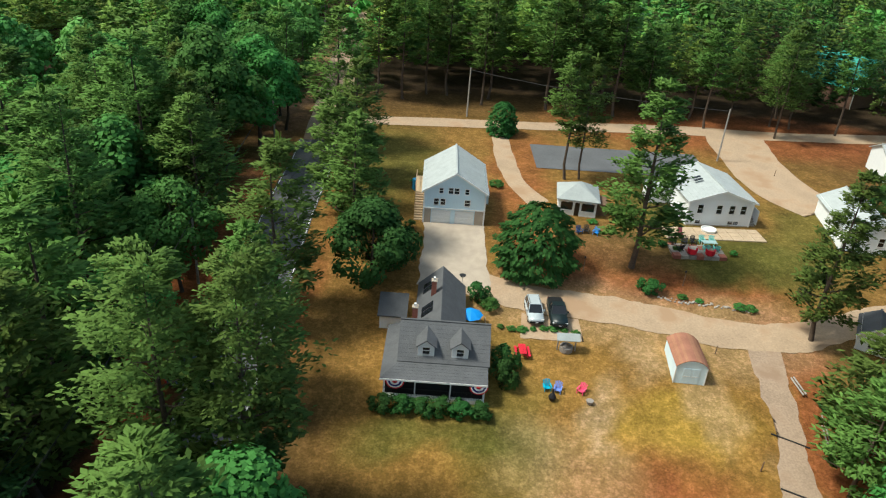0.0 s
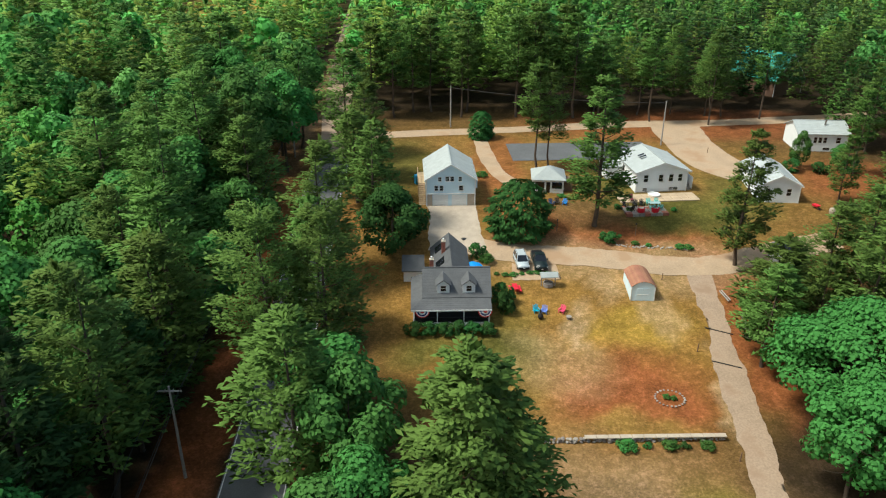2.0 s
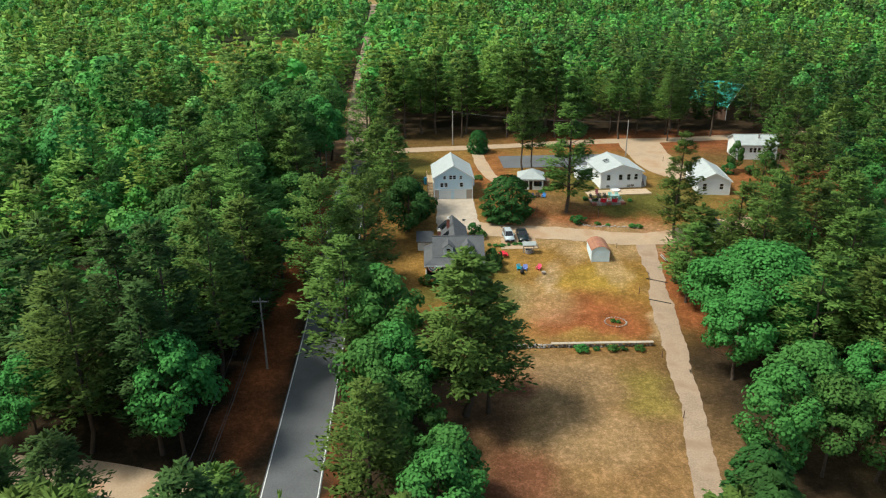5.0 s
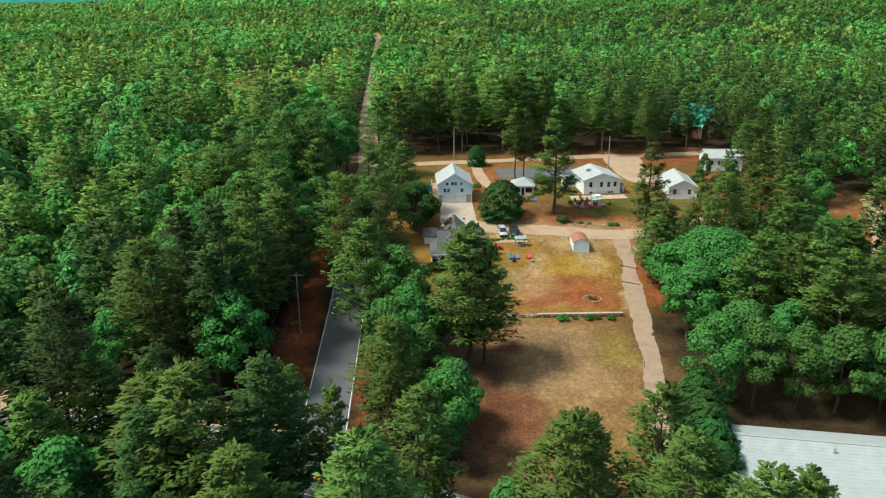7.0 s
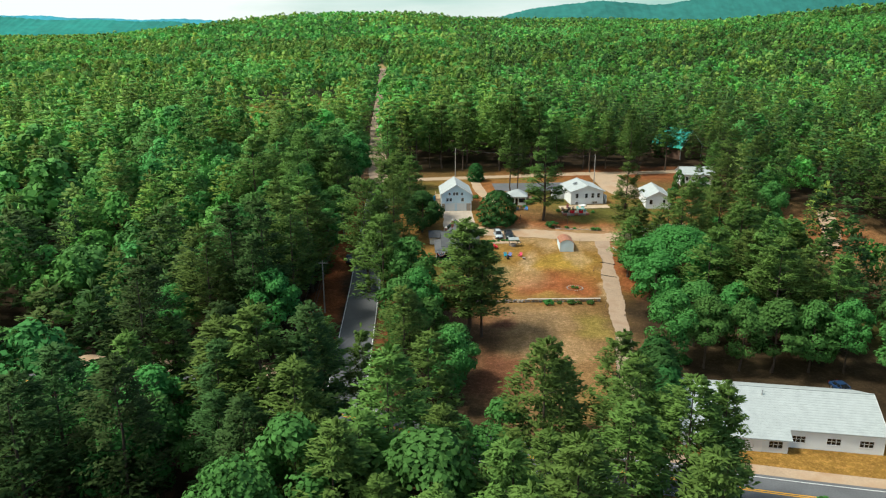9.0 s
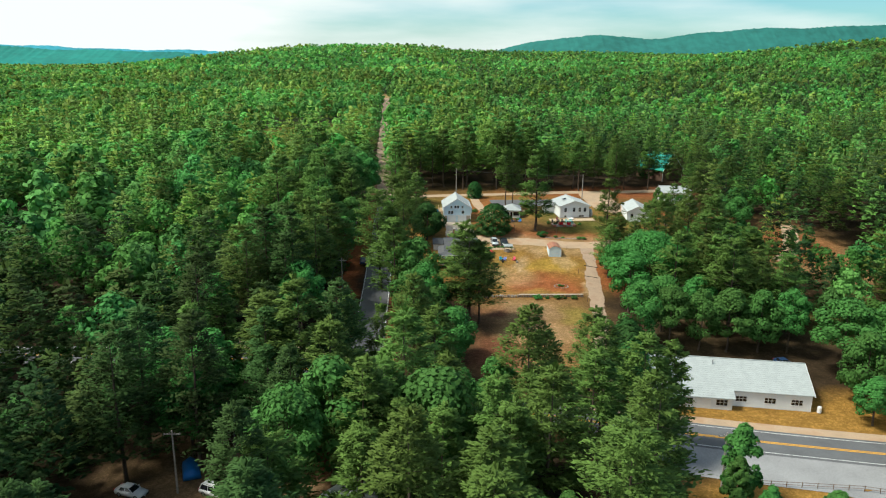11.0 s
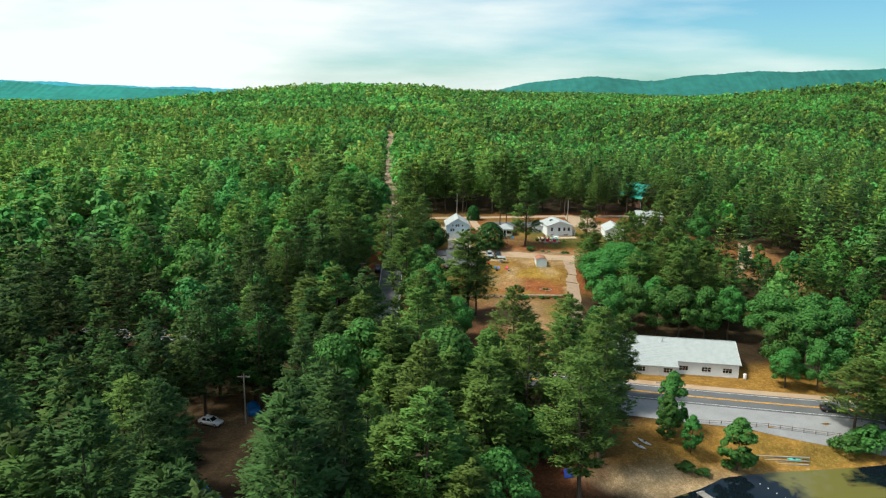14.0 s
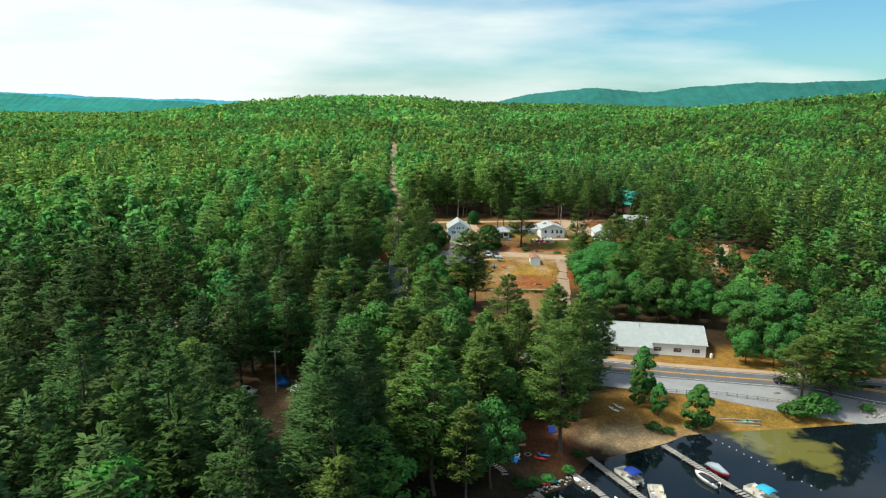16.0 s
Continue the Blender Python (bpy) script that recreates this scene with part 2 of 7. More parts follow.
def ground_colour(x, y):
    c = np.empty(x.shape + (3,))
    c[:] = DUFF
    far = np.clip((y - 250) / 250, 0, 1)[..., None]
    c = c * (1 - far) + np.array((0.030, 0.055, 0.020)) * far
    wx, wy = x + 1.6 * wobble(x, y, 3.1, 1) + 0.8 * wobble(x, y, 1.3, 4), y + 1.6 * wobble(x, y, 3.4, 2) + 0.8 * wobble(x, y, 1.2, 5)
    for cx, cy, rx, ry, col, k in COVER:
        w = (blob(wx, wy, cx, cy, rx, ry) * k)[..., None]
        c = c * (1 - w) + np.array(col) * w
    return c


gx = grow(-4700, -62, 112, 4700, 1.3, 1.09)
gy = grow(-420, -84, 150, 4850, 1.3, 1.07)
X, Y = np.meshgrid(gx, gy)
Z = land(X, Y)
C = ground_colour(X, Y)


def sheet(name, verts, faces, materials, index=None, smooth=False):
    """A mesh from arrays of corners and quads or triangles."""
    me = bpy.data.meshes.new(name)
    verts, faces = np.asarray(verts, np.float32), np.asarray(faces, np.int32)
    k = faces.shape[1]
    me.vertices.add(len(verts)); me.vertices.foreach_set("co", verts.ravel())
    me.loops.add(faces.size); me.loops.foreach_set("vertex_index", faces.ravel())
    me.polygons.add(len(faces)); me.polygons.foreach_set("loop_start", np.arange(0, faces.size, k, dtype=np.int32))
    for m in materials:
        me.materials.append(m)
    if index is not None:
        me.polygons.foreach_set("material_index", np.asarray(index, np.int32))
    me.polygons.foreach_set("use_smooth", np.full(len(faces), smooth))
    me.update(calc_edges=True)
    me.validate()
    return me


def grid_faces(rows, cols):
    i = (np.arange(rows - 1)[:, None] * cols + np.arange(cols - 1)[None]).ravel()
    return np.stack([i, i + 1, i + cols + 1, i + cols], 1)


def colour_layer(me, name, rgb):
    at = me.color_attributes.new(name, "FLOAT_COLOR", "POINT")
    at.data.foreach_set("color", np.concatenate([rgb, np.ones((len(rgb), 1))], 1).astype(np.float32).ravel())


ground_mat = material("soil_and_grass", (0.3, 0.2, 0.1), 0.97, vary=0.27, scale=0.30, fine=4.0, bump=0.6, spec=0.1)
n, l = ground_mat.node_tree.nodes, ground_mat.node_tree.links
at = n.new("ShaderNodeAttribute"); at.attribute_name = "cover"
hsv = [q for q in n if q.bl_idname == "ShaderNodeHueSaturation"][0]
tuft = n.new("ShaderNodeTexNoise"); tuft.inputs["Scale"].default_value = 1.3; tuft.inputs["Detail"].default_value = 8
tuft.inputs["Roughness"].default_value = 0.82
tco = n.new("ShaderNodeTexCoord"); l.new(tco.outputs["Object"], tuft.inputs["Vector"])
tr = n.new("ShaderNodeValToRGB")
tr.color_ramp.elements[0].position, tr.color_ramp.elements[1].position = 0.47, 0.62
tr.color_ramp.elements[0].color, tr.color_ramp.elements[1].color = (0.62, 0.62, 0.5, 1), (1.08, 1.03, 1.0, 1)
mul = n.new("ShaderNodeMixRGB"); mul.blend_type = "MULTIPLY"; mul.inputs[0].default_value = 1
l.new(tuft.outputs["Fac"], tr.inputs[0]); l.new(at.outputs["Color"], mul.inputs[1]); l.new(tr.outputs[0], mul.inputs[2]); l.new(mul.outputs[0], hsv.inputs["Color"])
me = sheet("ground", np.stack([X, Y, Z], -1).reshape(-1, 3), grid_faces(len(gy), len(gx)), [ground_mat], smooth=True)
colour_layer(me, "cover", C.reshape(-1, 3))
tagged(new("ground", me), "dry summer grass, reddish bare soil and woodland floor", "ground", kind="structure")


def ribbon(name, line, half, material_, lift, label, category="road", crown=0.0, across=5, kind="structure"):
    """A band that follows the ground along a line; half: half its width, or left and right offsets."""
    lo, hi = (-half, half) if np.isscalar(half) else half
    p = np.asarray(line, float)
    d = np.gradient(p, axis=0)
    d /= np.linalg.norm(d, axis=1)[:, None]
    nrm = np.stack([d[:, 1], -d[:, 0]], 1)
    offs = np.linspace(lo, hi, across)
    q = p[:, None, :] + nrm[:, None, :] * offs[None, :, None]
    if crown:
        g = np.random.default_rng(int(abs(p[0, 0] * 7 + p[0, 1] * 13)))
        along = np.arange(len(p))
        for col in (0, -1):
            rag = sum(a * np.interp(along, np.arange(0, len(p) + s, s), g.uniform(-1, 1, len(np.arange(0, len(p) + s, s)))) for s, a in ((1.5, 0.16), (5, 0.24), (14, 0.4)))
            q[:, col] += nrm * rag[:, None]
    z = land(q[..., 0], q[..., 1]) + lift
    me = sheet(name, np.concatenate([q, z[..., None]], -1).reshape(-1, 3), grid_faces(len(p), across)[:, ::-1], [material_], smooth=True)
    return tagged(new(name, me), label, category, kind=kind)


side_line = np.stack([side_road_x(np.arange(-8, 640, 3.0)), np.arange(-8, 640, 3.0)], 1)
main_line = spline(MAIN_ROAD, 2.0)
ribbon("road", side_line[:43], 3.5, M["asphalt"], 0.07, "narrow grey asphalt side road through the woods")
ribbon("road", side_line[42:], 3.2, M["gravel"], 0.06, "sandy worn end of the side road between the trees", crown=1.0, across=7)
ribbon("road", main_line, 4.0, M["asphalt"], 0.08, "two-lane asphalt road along the lake")
for off in (-0.19, 0.19):
    ribbon("road_marking", main_line, (off - 0.10, off + 0.10), M["paint_yellow"], 0.10, "yellow double centre line on asphalt", "road marking", across=2)
for off in (-3.3, 3.3):
    ribbon("road_marking", main_line, (off - 0.06, off + 0.06), M["paint_white"], 0.10, "white edge line on asphalt", "road marking", across=2)
    ribbon("road_marking", side_line[2:43], (off - 0.055, off + 0.055), M["paint_white"], 0.09, "white edge line on asphalt", "road marking", across=2)
lay = [p for p in main_line if 30 < p[0] < 110]
ribbon("parking_strip", lay, (4.0, 12.5), M["asphalt_old"], 0.06, "worn pale asphalt pull-off beside the road", "parking", across=8)
ribbon("road_shoulder", [p for p in main_line if 20 < p[0] < 180], (-6.4, -4.0), M["dirt"], 0.05, "sandy road shoulder", "shoulder", across=3)
ribbon("road_shoulder", [p for p in main_line if -70 < p[0] < -23], (-9.5, -4.0), M["dirt"], 0.05, "sandy pull-off beside the road", "shoulder", across=5, crown=1.0)
drive = spline([(28.4, -20), (28.6, -13), (31.5, 6), (34.8, 24), (36.8, 36), (37.8, 45), (39.6, 57), (40.6, 66), (41.5, 73)], 0.5)
ribbon("driveway", drive, 1.65, M["gravel"], 0.06, "pale packed dirt driveway", "driveway", crown=1.0, across=9)
lane = spline([(66, 79), (56, 76), (48, 73.5), (40, 72), (30, 74), (21, 75.2), (12, 76), (5, 79)], 0.5)
ribbon("driveway", lane, 2.45, M["dirt"], 0.07, "pale packed dirt lane past the houses", "driveway", crown=1.0, across=9)
ribbon("driveway", spline([(4.9, 77), (4.6, 84), (4.4, 90.3)], 0.5), 4.3, M["concrete"], 0.09, "worn concrete apron before a garage", "driveway", crown=1.0, across=9)
ribbon("parking_strip", spline([(13, 70.8), (16, 70.6), (20, 70.8)], 0.5), 2.0, M["dirt"], 0.08, "packed dirt parking spot", "parking", crown=1.0, across=7)
ribbon("back_road", spline([(-16, 130), (0, 132), (19, 134.5), (45, 138.5), (72, 140), (110, 146)], 2), 2.4, M["dirt"], 0.06, "packed dirt back road at the wood's edge", "road", crown=1.0, across=7)
ribbon("back_lane", spline([(58, 139), (57, 125), (58, 112), (62, 104)], 1.5), 5.5, M["dirt"], 0.08, "wide packed dirt yard between houses", "driveway", crown=1.0, across=9)
ribbon("footpath", spline([(12, 131), (12.5, 118), (14, 106), (17, 99)], 1.5), 1.7, M["dirt"], 0.06, "worn dirt track across dry grass", "path", crown=1.0, across=7)
ribbon("parking_pad", spline([(17.5, 118.5), (32, 119), (47, 119.5)], 2), 5.6, M["asphalt"], 0.09, "dark asphalt parking pad", "parking", across=7)
ribbon("driveway", spline([(93, 60), (99, 66), (104, 76), (108, 88)], 1.5), 2.0, M["dirt"], 0.06, "dirt track in a clearing", "driveway", crown=1.0, across=7)
ribbon("driveway", spline([(84, -27), (82, -18), (85, -6), (92, 8)], 1.5), 2.0, M["dirt"], 0.08, "gravel driveway beside a lawn", "driveway", crown=1.0, across=7)

# ---- lake ----
water_mat = bpy.data.materials.new("lake_water")
water_mat.use_nodes = True
n, l = water_mat.node_tree.nodes, water_mat.node_tree.links
b = n["Principled BSDF"]
b.inputs["Roughness"].default_value, b.inputs["IOR"].default_value = 0.04, 1.33
wt = n.new("ShaderNodeTexCoord")
w1 = n.new("ShaderNodeTexNoise"); w1.inputs["Scale"].default_value = 1.6; w1.inputs["Detail"].default_value = 3
w2 = n.new("ShaderNodeTexNoise"); w2.inputs["Scale"].default_value = 0.14; w2.inputs["Detail"].default_value = 5
w2.inputs["Distortion"].default_value = 0.8
sep = n.new("ShaderNodeSeparateXYZ")
l.new(wt.outputs["Object"], sep.inputs[0]); l.new(wt.outputs["Object"], w1.inputs["Vector"]); l.new(wt.outputs["Object"], w2.inputs["Vector"])
shoal = n.new("ShaderNodeAttribute"); shoal.attribute_name = "cover"
ad = n.new("ShaderNodeMath"); ad.operation = "MULTIPLY_ADD"; ad.inputs[1].default_value = 1.1
l.new(w2.outputs["Fac"], ad.inputs[0]); sx = n.new("ShaderNodeSeparateColor"); l.new(shoal.outputs["Color"], sx.inputs[0]); l.new(sx.outputs[0], ad.inputs[2])
rp = n.new("ShaderNodeValToRGB")
rp.color_ramp.elements[0].position, rp.color_ramp.elements[1].position = 0.84, 1.34
rp.color_ramp.elements[0].color, rp.color_ramp.elements[1].color = (0.005, 0.009, 0.013, 1), (0.135, 0.125, 0.036, 1)
l.new(ad.outputs[0], rp.inputs[0]); l.new(rp.outputs[0], b.inputs["Base Color"])
bp = n.new("ShaderNodeBump"); bp.inputs["Strength"].default_value, bp.inputs["Distance"].default_value = 0.08, 0.03
l.new(w1.outputs["Fac"], bp.inputs["Height"]); l.new(bp.outputs[0], b.inputs["Normal"])
lx, ly = np.arange(-420, 521, 5.0), np.arange(-400, -44, 3.0)
LX, LY = np.meshgrid(lx, ly)
depth = np.interp(LX, SHORE_X, SHORE_Y) - LY
band = np.clip(1.25 - np.abs(LX - 64 + 0.30 * (LY + 60)) / 12, 0, 1) * np.clip(1.3 - (depth - 4) / 17, 0, 1)
sh = band * 0.60 + np.clip(1 - depth / 2.5, 0, 1) * 0.3
me = sheet("lake", np.stack([LX, LY, np.full(LX.shape, WATER)], -1).reshape(-1, 3), grid_faces(len(ly), len(lx)), [water_mat])
colour_layer(me, "cover", np.repeat(sh.reshape(-1, 1), 3, 1))
tagged(new("water", me), "dark still lake water with a weedy yellow-green shoal", "lake", kind="structure")

# ---- far ridges on the horizon ----
def ridge(y, x0, x1, crest, colour, seed, name="backdrop"):
    """A long wooded ridge: its crest follows the given heights, with a ragged edge of treetops."""
    n = 420
    x = np.linspace(x0, x1, n)
    g = np.random.default_rng(seed)
    top = np.interp(x, [c[0] for c in crest], [c[1] for c in crest])
    top = top + 5 * np.sin(x / 170.0 + seed) + 3 * np.sin(x / 61.0) + g.uniform(-2.5, 2.5, n)
    rows = [np.stack([x, np.full(n, y + f * 260), np.where(f <= 0, -20, 1) * 1.0 + (top * f if f > 0 else 0 * top)], 1) for f in (0.0, 0.25, 0.5, 0.75, 1.0)]
    # Distance haze is put into this blue-green colour and a faint glow
    mat = material(name + "_painted_haze", colour, 1.0, vary=0.25, scale=0.004, fine=0.03, bump=0)
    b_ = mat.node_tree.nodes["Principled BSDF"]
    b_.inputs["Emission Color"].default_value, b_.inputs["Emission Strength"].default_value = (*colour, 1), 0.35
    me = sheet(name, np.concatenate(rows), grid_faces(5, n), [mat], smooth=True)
    tagged(new(name, me), "wooded ridge on the horizon with blue-green haze in its colour", "hills", kind="structure")


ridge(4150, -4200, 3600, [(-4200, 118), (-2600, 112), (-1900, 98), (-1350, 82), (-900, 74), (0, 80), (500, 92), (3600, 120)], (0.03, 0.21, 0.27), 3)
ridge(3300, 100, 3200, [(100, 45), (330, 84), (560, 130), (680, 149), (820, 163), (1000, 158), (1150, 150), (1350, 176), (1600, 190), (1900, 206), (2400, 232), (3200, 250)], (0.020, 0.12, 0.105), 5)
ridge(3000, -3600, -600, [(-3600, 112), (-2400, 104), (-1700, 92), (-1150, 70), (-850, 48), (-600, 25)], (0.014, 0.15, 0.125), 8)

# ---- trees ----
def kites(base, out, side, length, width, droop=0.0, facing=None):
    """Leaf clumps, arrays of kite-shaped plates, four corners each: place and the way the spray faces."""
    mid = base + out * (length * 0.55)[:, None]
    tip = base + out * length[:, None]
    tip[:, 2] -= droop * length
    a, b = mid + side * (width * 0.5)[:, None], mid - side * (width * 0.5)[:, None]
    flat = np.cross(a - base, tip - base)
    if facing is None:
        facing = unit(flat * np.where(flat[:, 2:] < 0, -1, 1))
    turned = (np.sum(flat * facing, axis=1) < 0)[:, None]
    a, b = np.where(turned, b, a), np.where(turned, a, b)
    v = np.stack([base, a, tip, b], 1).reshape(-1, 3)
    return np.concatenate([v, np.repeat(facing, 4, 0)], 1)


def kite_faces(count):
    i = np.arange(count)[:, None] * 4
    return np.concatenate([i + np.array([[0, 1, 2]]), i + np.array([[0, 2, 3]])], 0)


def unit(v):
    return v / np.maximum(np.linalg.norm(v, axis=1), 1e-6)[:, None]


def pine_crown(rng, height, radius, clear, clumps, size, full=1.0, slim=1.0, gap=1.45):
    """White pine: whorls of level boughs, each carrying a few plumes of needles, with dark gaps between."""
    tiers = max(5, int((height * (1 - clear)) / gap))
    v = []
    arms = 6
    per = max(2, int(clumps / (tiers * arms)))
    plumes = max(1, min(6, per // 9))
    lean = rng.uniform(-1, 1, 2) * 0.03
    weak, lop = rng.uniform(0, 6.28), rng.uniform(0.10, 0.32)
    for k in range(tiers):
        f = min(max((k + rng.uniform(-0.3, 0.3)) / tiers, 0), 0.985)
        prof = (1 - f ** 1.5) ** 0.80 * (0.70 + 0.30 * min(1, f * 3.5)) * (1 - 0.18 * f)
        if full > 2.5:
            prof = math.sin(math.pi * (0.17 + 0.78 * f)) ** 0.75
        z = height * (clear + (1 - clear) * f)
        turn = rng.uniform(0, 6.28)
        for j in range(arms):
            if rng.random() < 0.09 * (1.3 - f):
                continue
            ang = turn + j * 6.283 / arms + rng.uniform(-0.4, 0.4)
            r = radius * prof * rng.uniform(0.66, 1.10) * (1 - lop * (0.5 + 0.5 * math.cos(ang - weak))) + 0.3
            rise = rng.uniform(-0.06, 0.18) + 0.40 * f
            d = np.array([math.cos(ang), math.sin(ang), rise])
            s = np.array([-math.sin(ang), math.cos(ang), 0])
            t = np.sqrt(np.linspace(0.18, 1.0, plumes)) if plumes > 1 else np.array([0.75])
            t = t * rng.uniform(0.9, 1.08, plumes)
            off = rng.uniform(-1, 1, plumes) * 0.34 * r * (1.2 - t)
            c = d * (t * r)[:, None] + s * off[:, None]
            c[:, 2] += z + 0.08 * r * t * t + rng.uniform(-0.15, 0.15, plumes)
            pick = rng.integers(0, plumes, per)
            big = 0.25 * r + 0.42
            away = unit(rng.normal(size=(per, 3)) + d * 0.4) * np.array([1, 1, 0.50])
            p = c[pick] + away * (big * rng.uniform(0.25, 1.0, per))[:, None]
            p[:, :2] += lean * z
            a2 = ang + rng.uniform(-1.1, 1.1, per)
            out = unit(np.stack([np.cos(a2), np.sin(a2), rng.uniform(-0.05, 0.55, per)], 1))
            sd = unit(np.stack([-np.sin(a2), np.cos(a2), rng.uniform(-0.4, 0.4, per)], 1))
            ln = size * rng.uniform(0.65, 1.35, per) * (0.72 + 0.28 * (1 - f))
            face = unit(away * 0.55 + d * 0.60 + np.array([0, 0, 0.30 + 0.45 * f]) + rng.normal(size=(per, 3)) * 0.20)
            v.append(kites(p - out * (ln * 0.3)[:, None], out, sd, ln, ln * rng.uniform(0.30, 0.52, per) * slim, 0.12, face))
    top = rng.uniform(-0.25, 0.25, (6, 3)) + np.array([lean[0] * height, lean[1] * height, height - 0.7])
    up = unit(rng.uniform(-0.35, 0.35, (6, 3)) + np.array([0, 0, 1]))
    v.append(kites(top, up, unit(np.cross(up, rng.normal(size=(6, 3)))), np.full(6, size), np.full(6, size * 0.5), 0.0, up))
    return np.concatenate(v)


def broad_crown(rng, height, radius, clear, clumps, size, lobes=16):
    """Broadleaf: many uneven lobes round the limbs, each a shell of leaf clumps."""
    z0, z1 = height * clear, height
    v = []
    weights = []
    spec = []
    heart = np.array([0, 0, z0 + 0.42 * (z1 - z0)])
    shrink = 1.0 if lobes < 20 else (20 / lobes) ** 0.3
    for k in range(lobes):
        f = rng.uniform(0.0, 1.0) ** 0.8
        ang = k * 2.4 + rng.uniform(-0.5, 0.5)
        prof = math.sin(math.pi * (0.16 + 0.80 * f)) ** 0.7
        lr = radius * rng.uniform(0.24, 0.46) * shrink
        r = max(radius * prof * rng.uniform(0.72, 1.08) - lr * 0.8, 0)
        c = np.array([math.cos(ang) * r, math.sin(ang) * r, z0 + (z1 - z0) * (0.12 + 0.80 * f)])
        c[2] = min(c[2], z1 - lr * 0.7)
        spec.append((c, lr))
        weights.append(lr * lr)
    weights = np.array(weights) / sum(weights)
    for (c, lr), w in zip(spec, weights):
        m = max(3, int(clumps * w))
        d = unit(rng.normal(size=(m, 3)) + unit((c - heart)[None])[0] * 0.5 + np.array([0, 0, 0.3]))
        p = c + d * (lr * rng.uniform(0.66, 1.08, m))[:, None] * np.array([1, 1, 0.78])
        nrm = unit(d + np.array([0, 0, 0.35]) + rng.normal(size=(m, 3)) * 0.33)
        out = unit(np.cross(nrm, rng.normal(size=(m, 3))))
        sd = np.cross(nrm, out)
        ln = size * rng.uniform(0.65, 1.3, m)
        face = unit(d + 0.35 * unit(p - heart) + np.array([0, 0, 0.15]) + rng.normal(size=(m, 3)) * 0.30)
        v.append(kites(p - out * (ln * 0.4)[:, None], out, sd, ln, ln * rng.uniform(0.6, 0.95, m), 0.05, face))
    return np.concatenate(v)


def dense_crown(rng, height, radius, clumps, size):
    """A conifer that is green to the ground: shingled sprays on an egg-shaped, bumpy cone."""
    f = rng.uniform(0, 1, clumps) ** 1.1
    a = rng.uniform(0, 6.283, clumps)
    bump = 1 + 0.14 * np.sin(a * 5 + f * 17) + 0.10 * np.sin(a * 9 - f * 31) + rng.uniform(-0.14, 0.08, clumps)
    r = radius * np.sqrt(np.maximum(1 - ((f - 0.27) / np.where(f > 0.27, 0.75, 0.6)) ** 2, 0.01)) * bump
    p = np.stack([np.cos(a) * r, np.sin(a) * r, height * (0.02 + 0.97 * f)], 1)
    nrm = unit(np.stack([np.cos(a), np.sin(a), np.full(clumps, 0.75)], 1) + rng.normal(size=(clumps, 3)) * 0.22)
    out = unit(np.stack([np.cos(a), np.sin(a), np.full(clumps, -0.55)], 1) + rng.normal(size=(clumps, 3)) * 0.35)
    side = unit(np.cross(nrm, out))
    ln = size * rng.uniform(0.7, 1.3, clumps)
    return kites(p - out * (ln * 0.4)[:, None], out, side, ln, ln * rng.uniform(0.4, 0.7, clumps), 0.05, nrm)


def tube(path, radii, sides=7):
    """A tapered round limb along a path, as corners and quads."""
    path = np.asarray(path, float)
    v, ang = [], np.arange(sides) * 2 * math.pi / sides
    for i, p in enumerate(path):
        d = path[min(i + 1, len(path) - 1)] - path[max(i - 1, 0)]
        d = d / np.linalg.norm(d)
        u = np.cross(d, [0.31, 0.95, 0.05]); u /= np.linalg.norm(u)
        w = np.cross(d, u)
        v.append(p + (np.cos(ang)[:, None] * u + np.sin(ang)[:, None] * w) * radii[i])
    f = []
    for i in range(len(path) - 1):
        for j in range(sides):
            k = (j + 1) % sides
            f.append((i * sides + j, i * sides + k, (i + 1) * sides + k, (i + 1) * sides + j))
    return np.concatenate(v), np.array(f)


def trunk_mesh(rng, name, height, girth, clear, limbs, spread, top=0.93):
    z = np.array([-0.4, 0.25, 0.12 * height, 0.35 * height, 0.6 * height, top * height])
    x = np.cumsum(rng.uniform(-0.012, 0.012, 6)) * height
    y = np.cumsum(rng.uniform(-0.012, 0.012, 6)) * height
    x[:2] = y[:2] = 0
    r = girth * np.array([1.5, 1.1, 0.92, 0.74, 0.48, 0.08])
    v, f = tube(np.stack([x, y, z], 1), r)
    vs, fs, n = [v], [f], len(v)
    for k in range(limbs):
        h = height * (clear * 0.8 + (0.9 - clear) * (k + 0.5) / limbs)
        cx, cy = np.interp(h, z, x), np.interp(h, z, y)
        ang = k * 2.4 + rng.uniform(-0.4, 0.4)
        ln = spread * rng.uniform(0.45, 0.8) * (1.1 - 0.5 * h / height)
        d = np.array([math.cos(ang), math.sin(ang), rng.uniform(0.15, 0.5)])
        p = np.array([cx, cy, h]) + d * (np.array([0, 0.5, 1.0]) * ln)[:, None]
        p[2, 2] += 0.1 * ln
        v, f = tube(p, np.interp(h, z, r) * np.array([0.42, 0.26, 0.06]), 5)
        vs.append(v); fs.append(f + n); n += len(v)
    return sheet(name, np.concatenate(vs), np.concatenate(fs), [M["bark"]], smooth=True)


def faced(me, normals):
    """Leaves shaded as the clump that they belong to."""
    me.normals_split_custom_set_from_vertices(normals.astype(np.float32))
    return me


def crown_mesh(name, v, mat):
    return faced(sheet(name, v[:, :3], kite_faces(len(v) // 4), [mat], smooth=True), v[:, 3:])


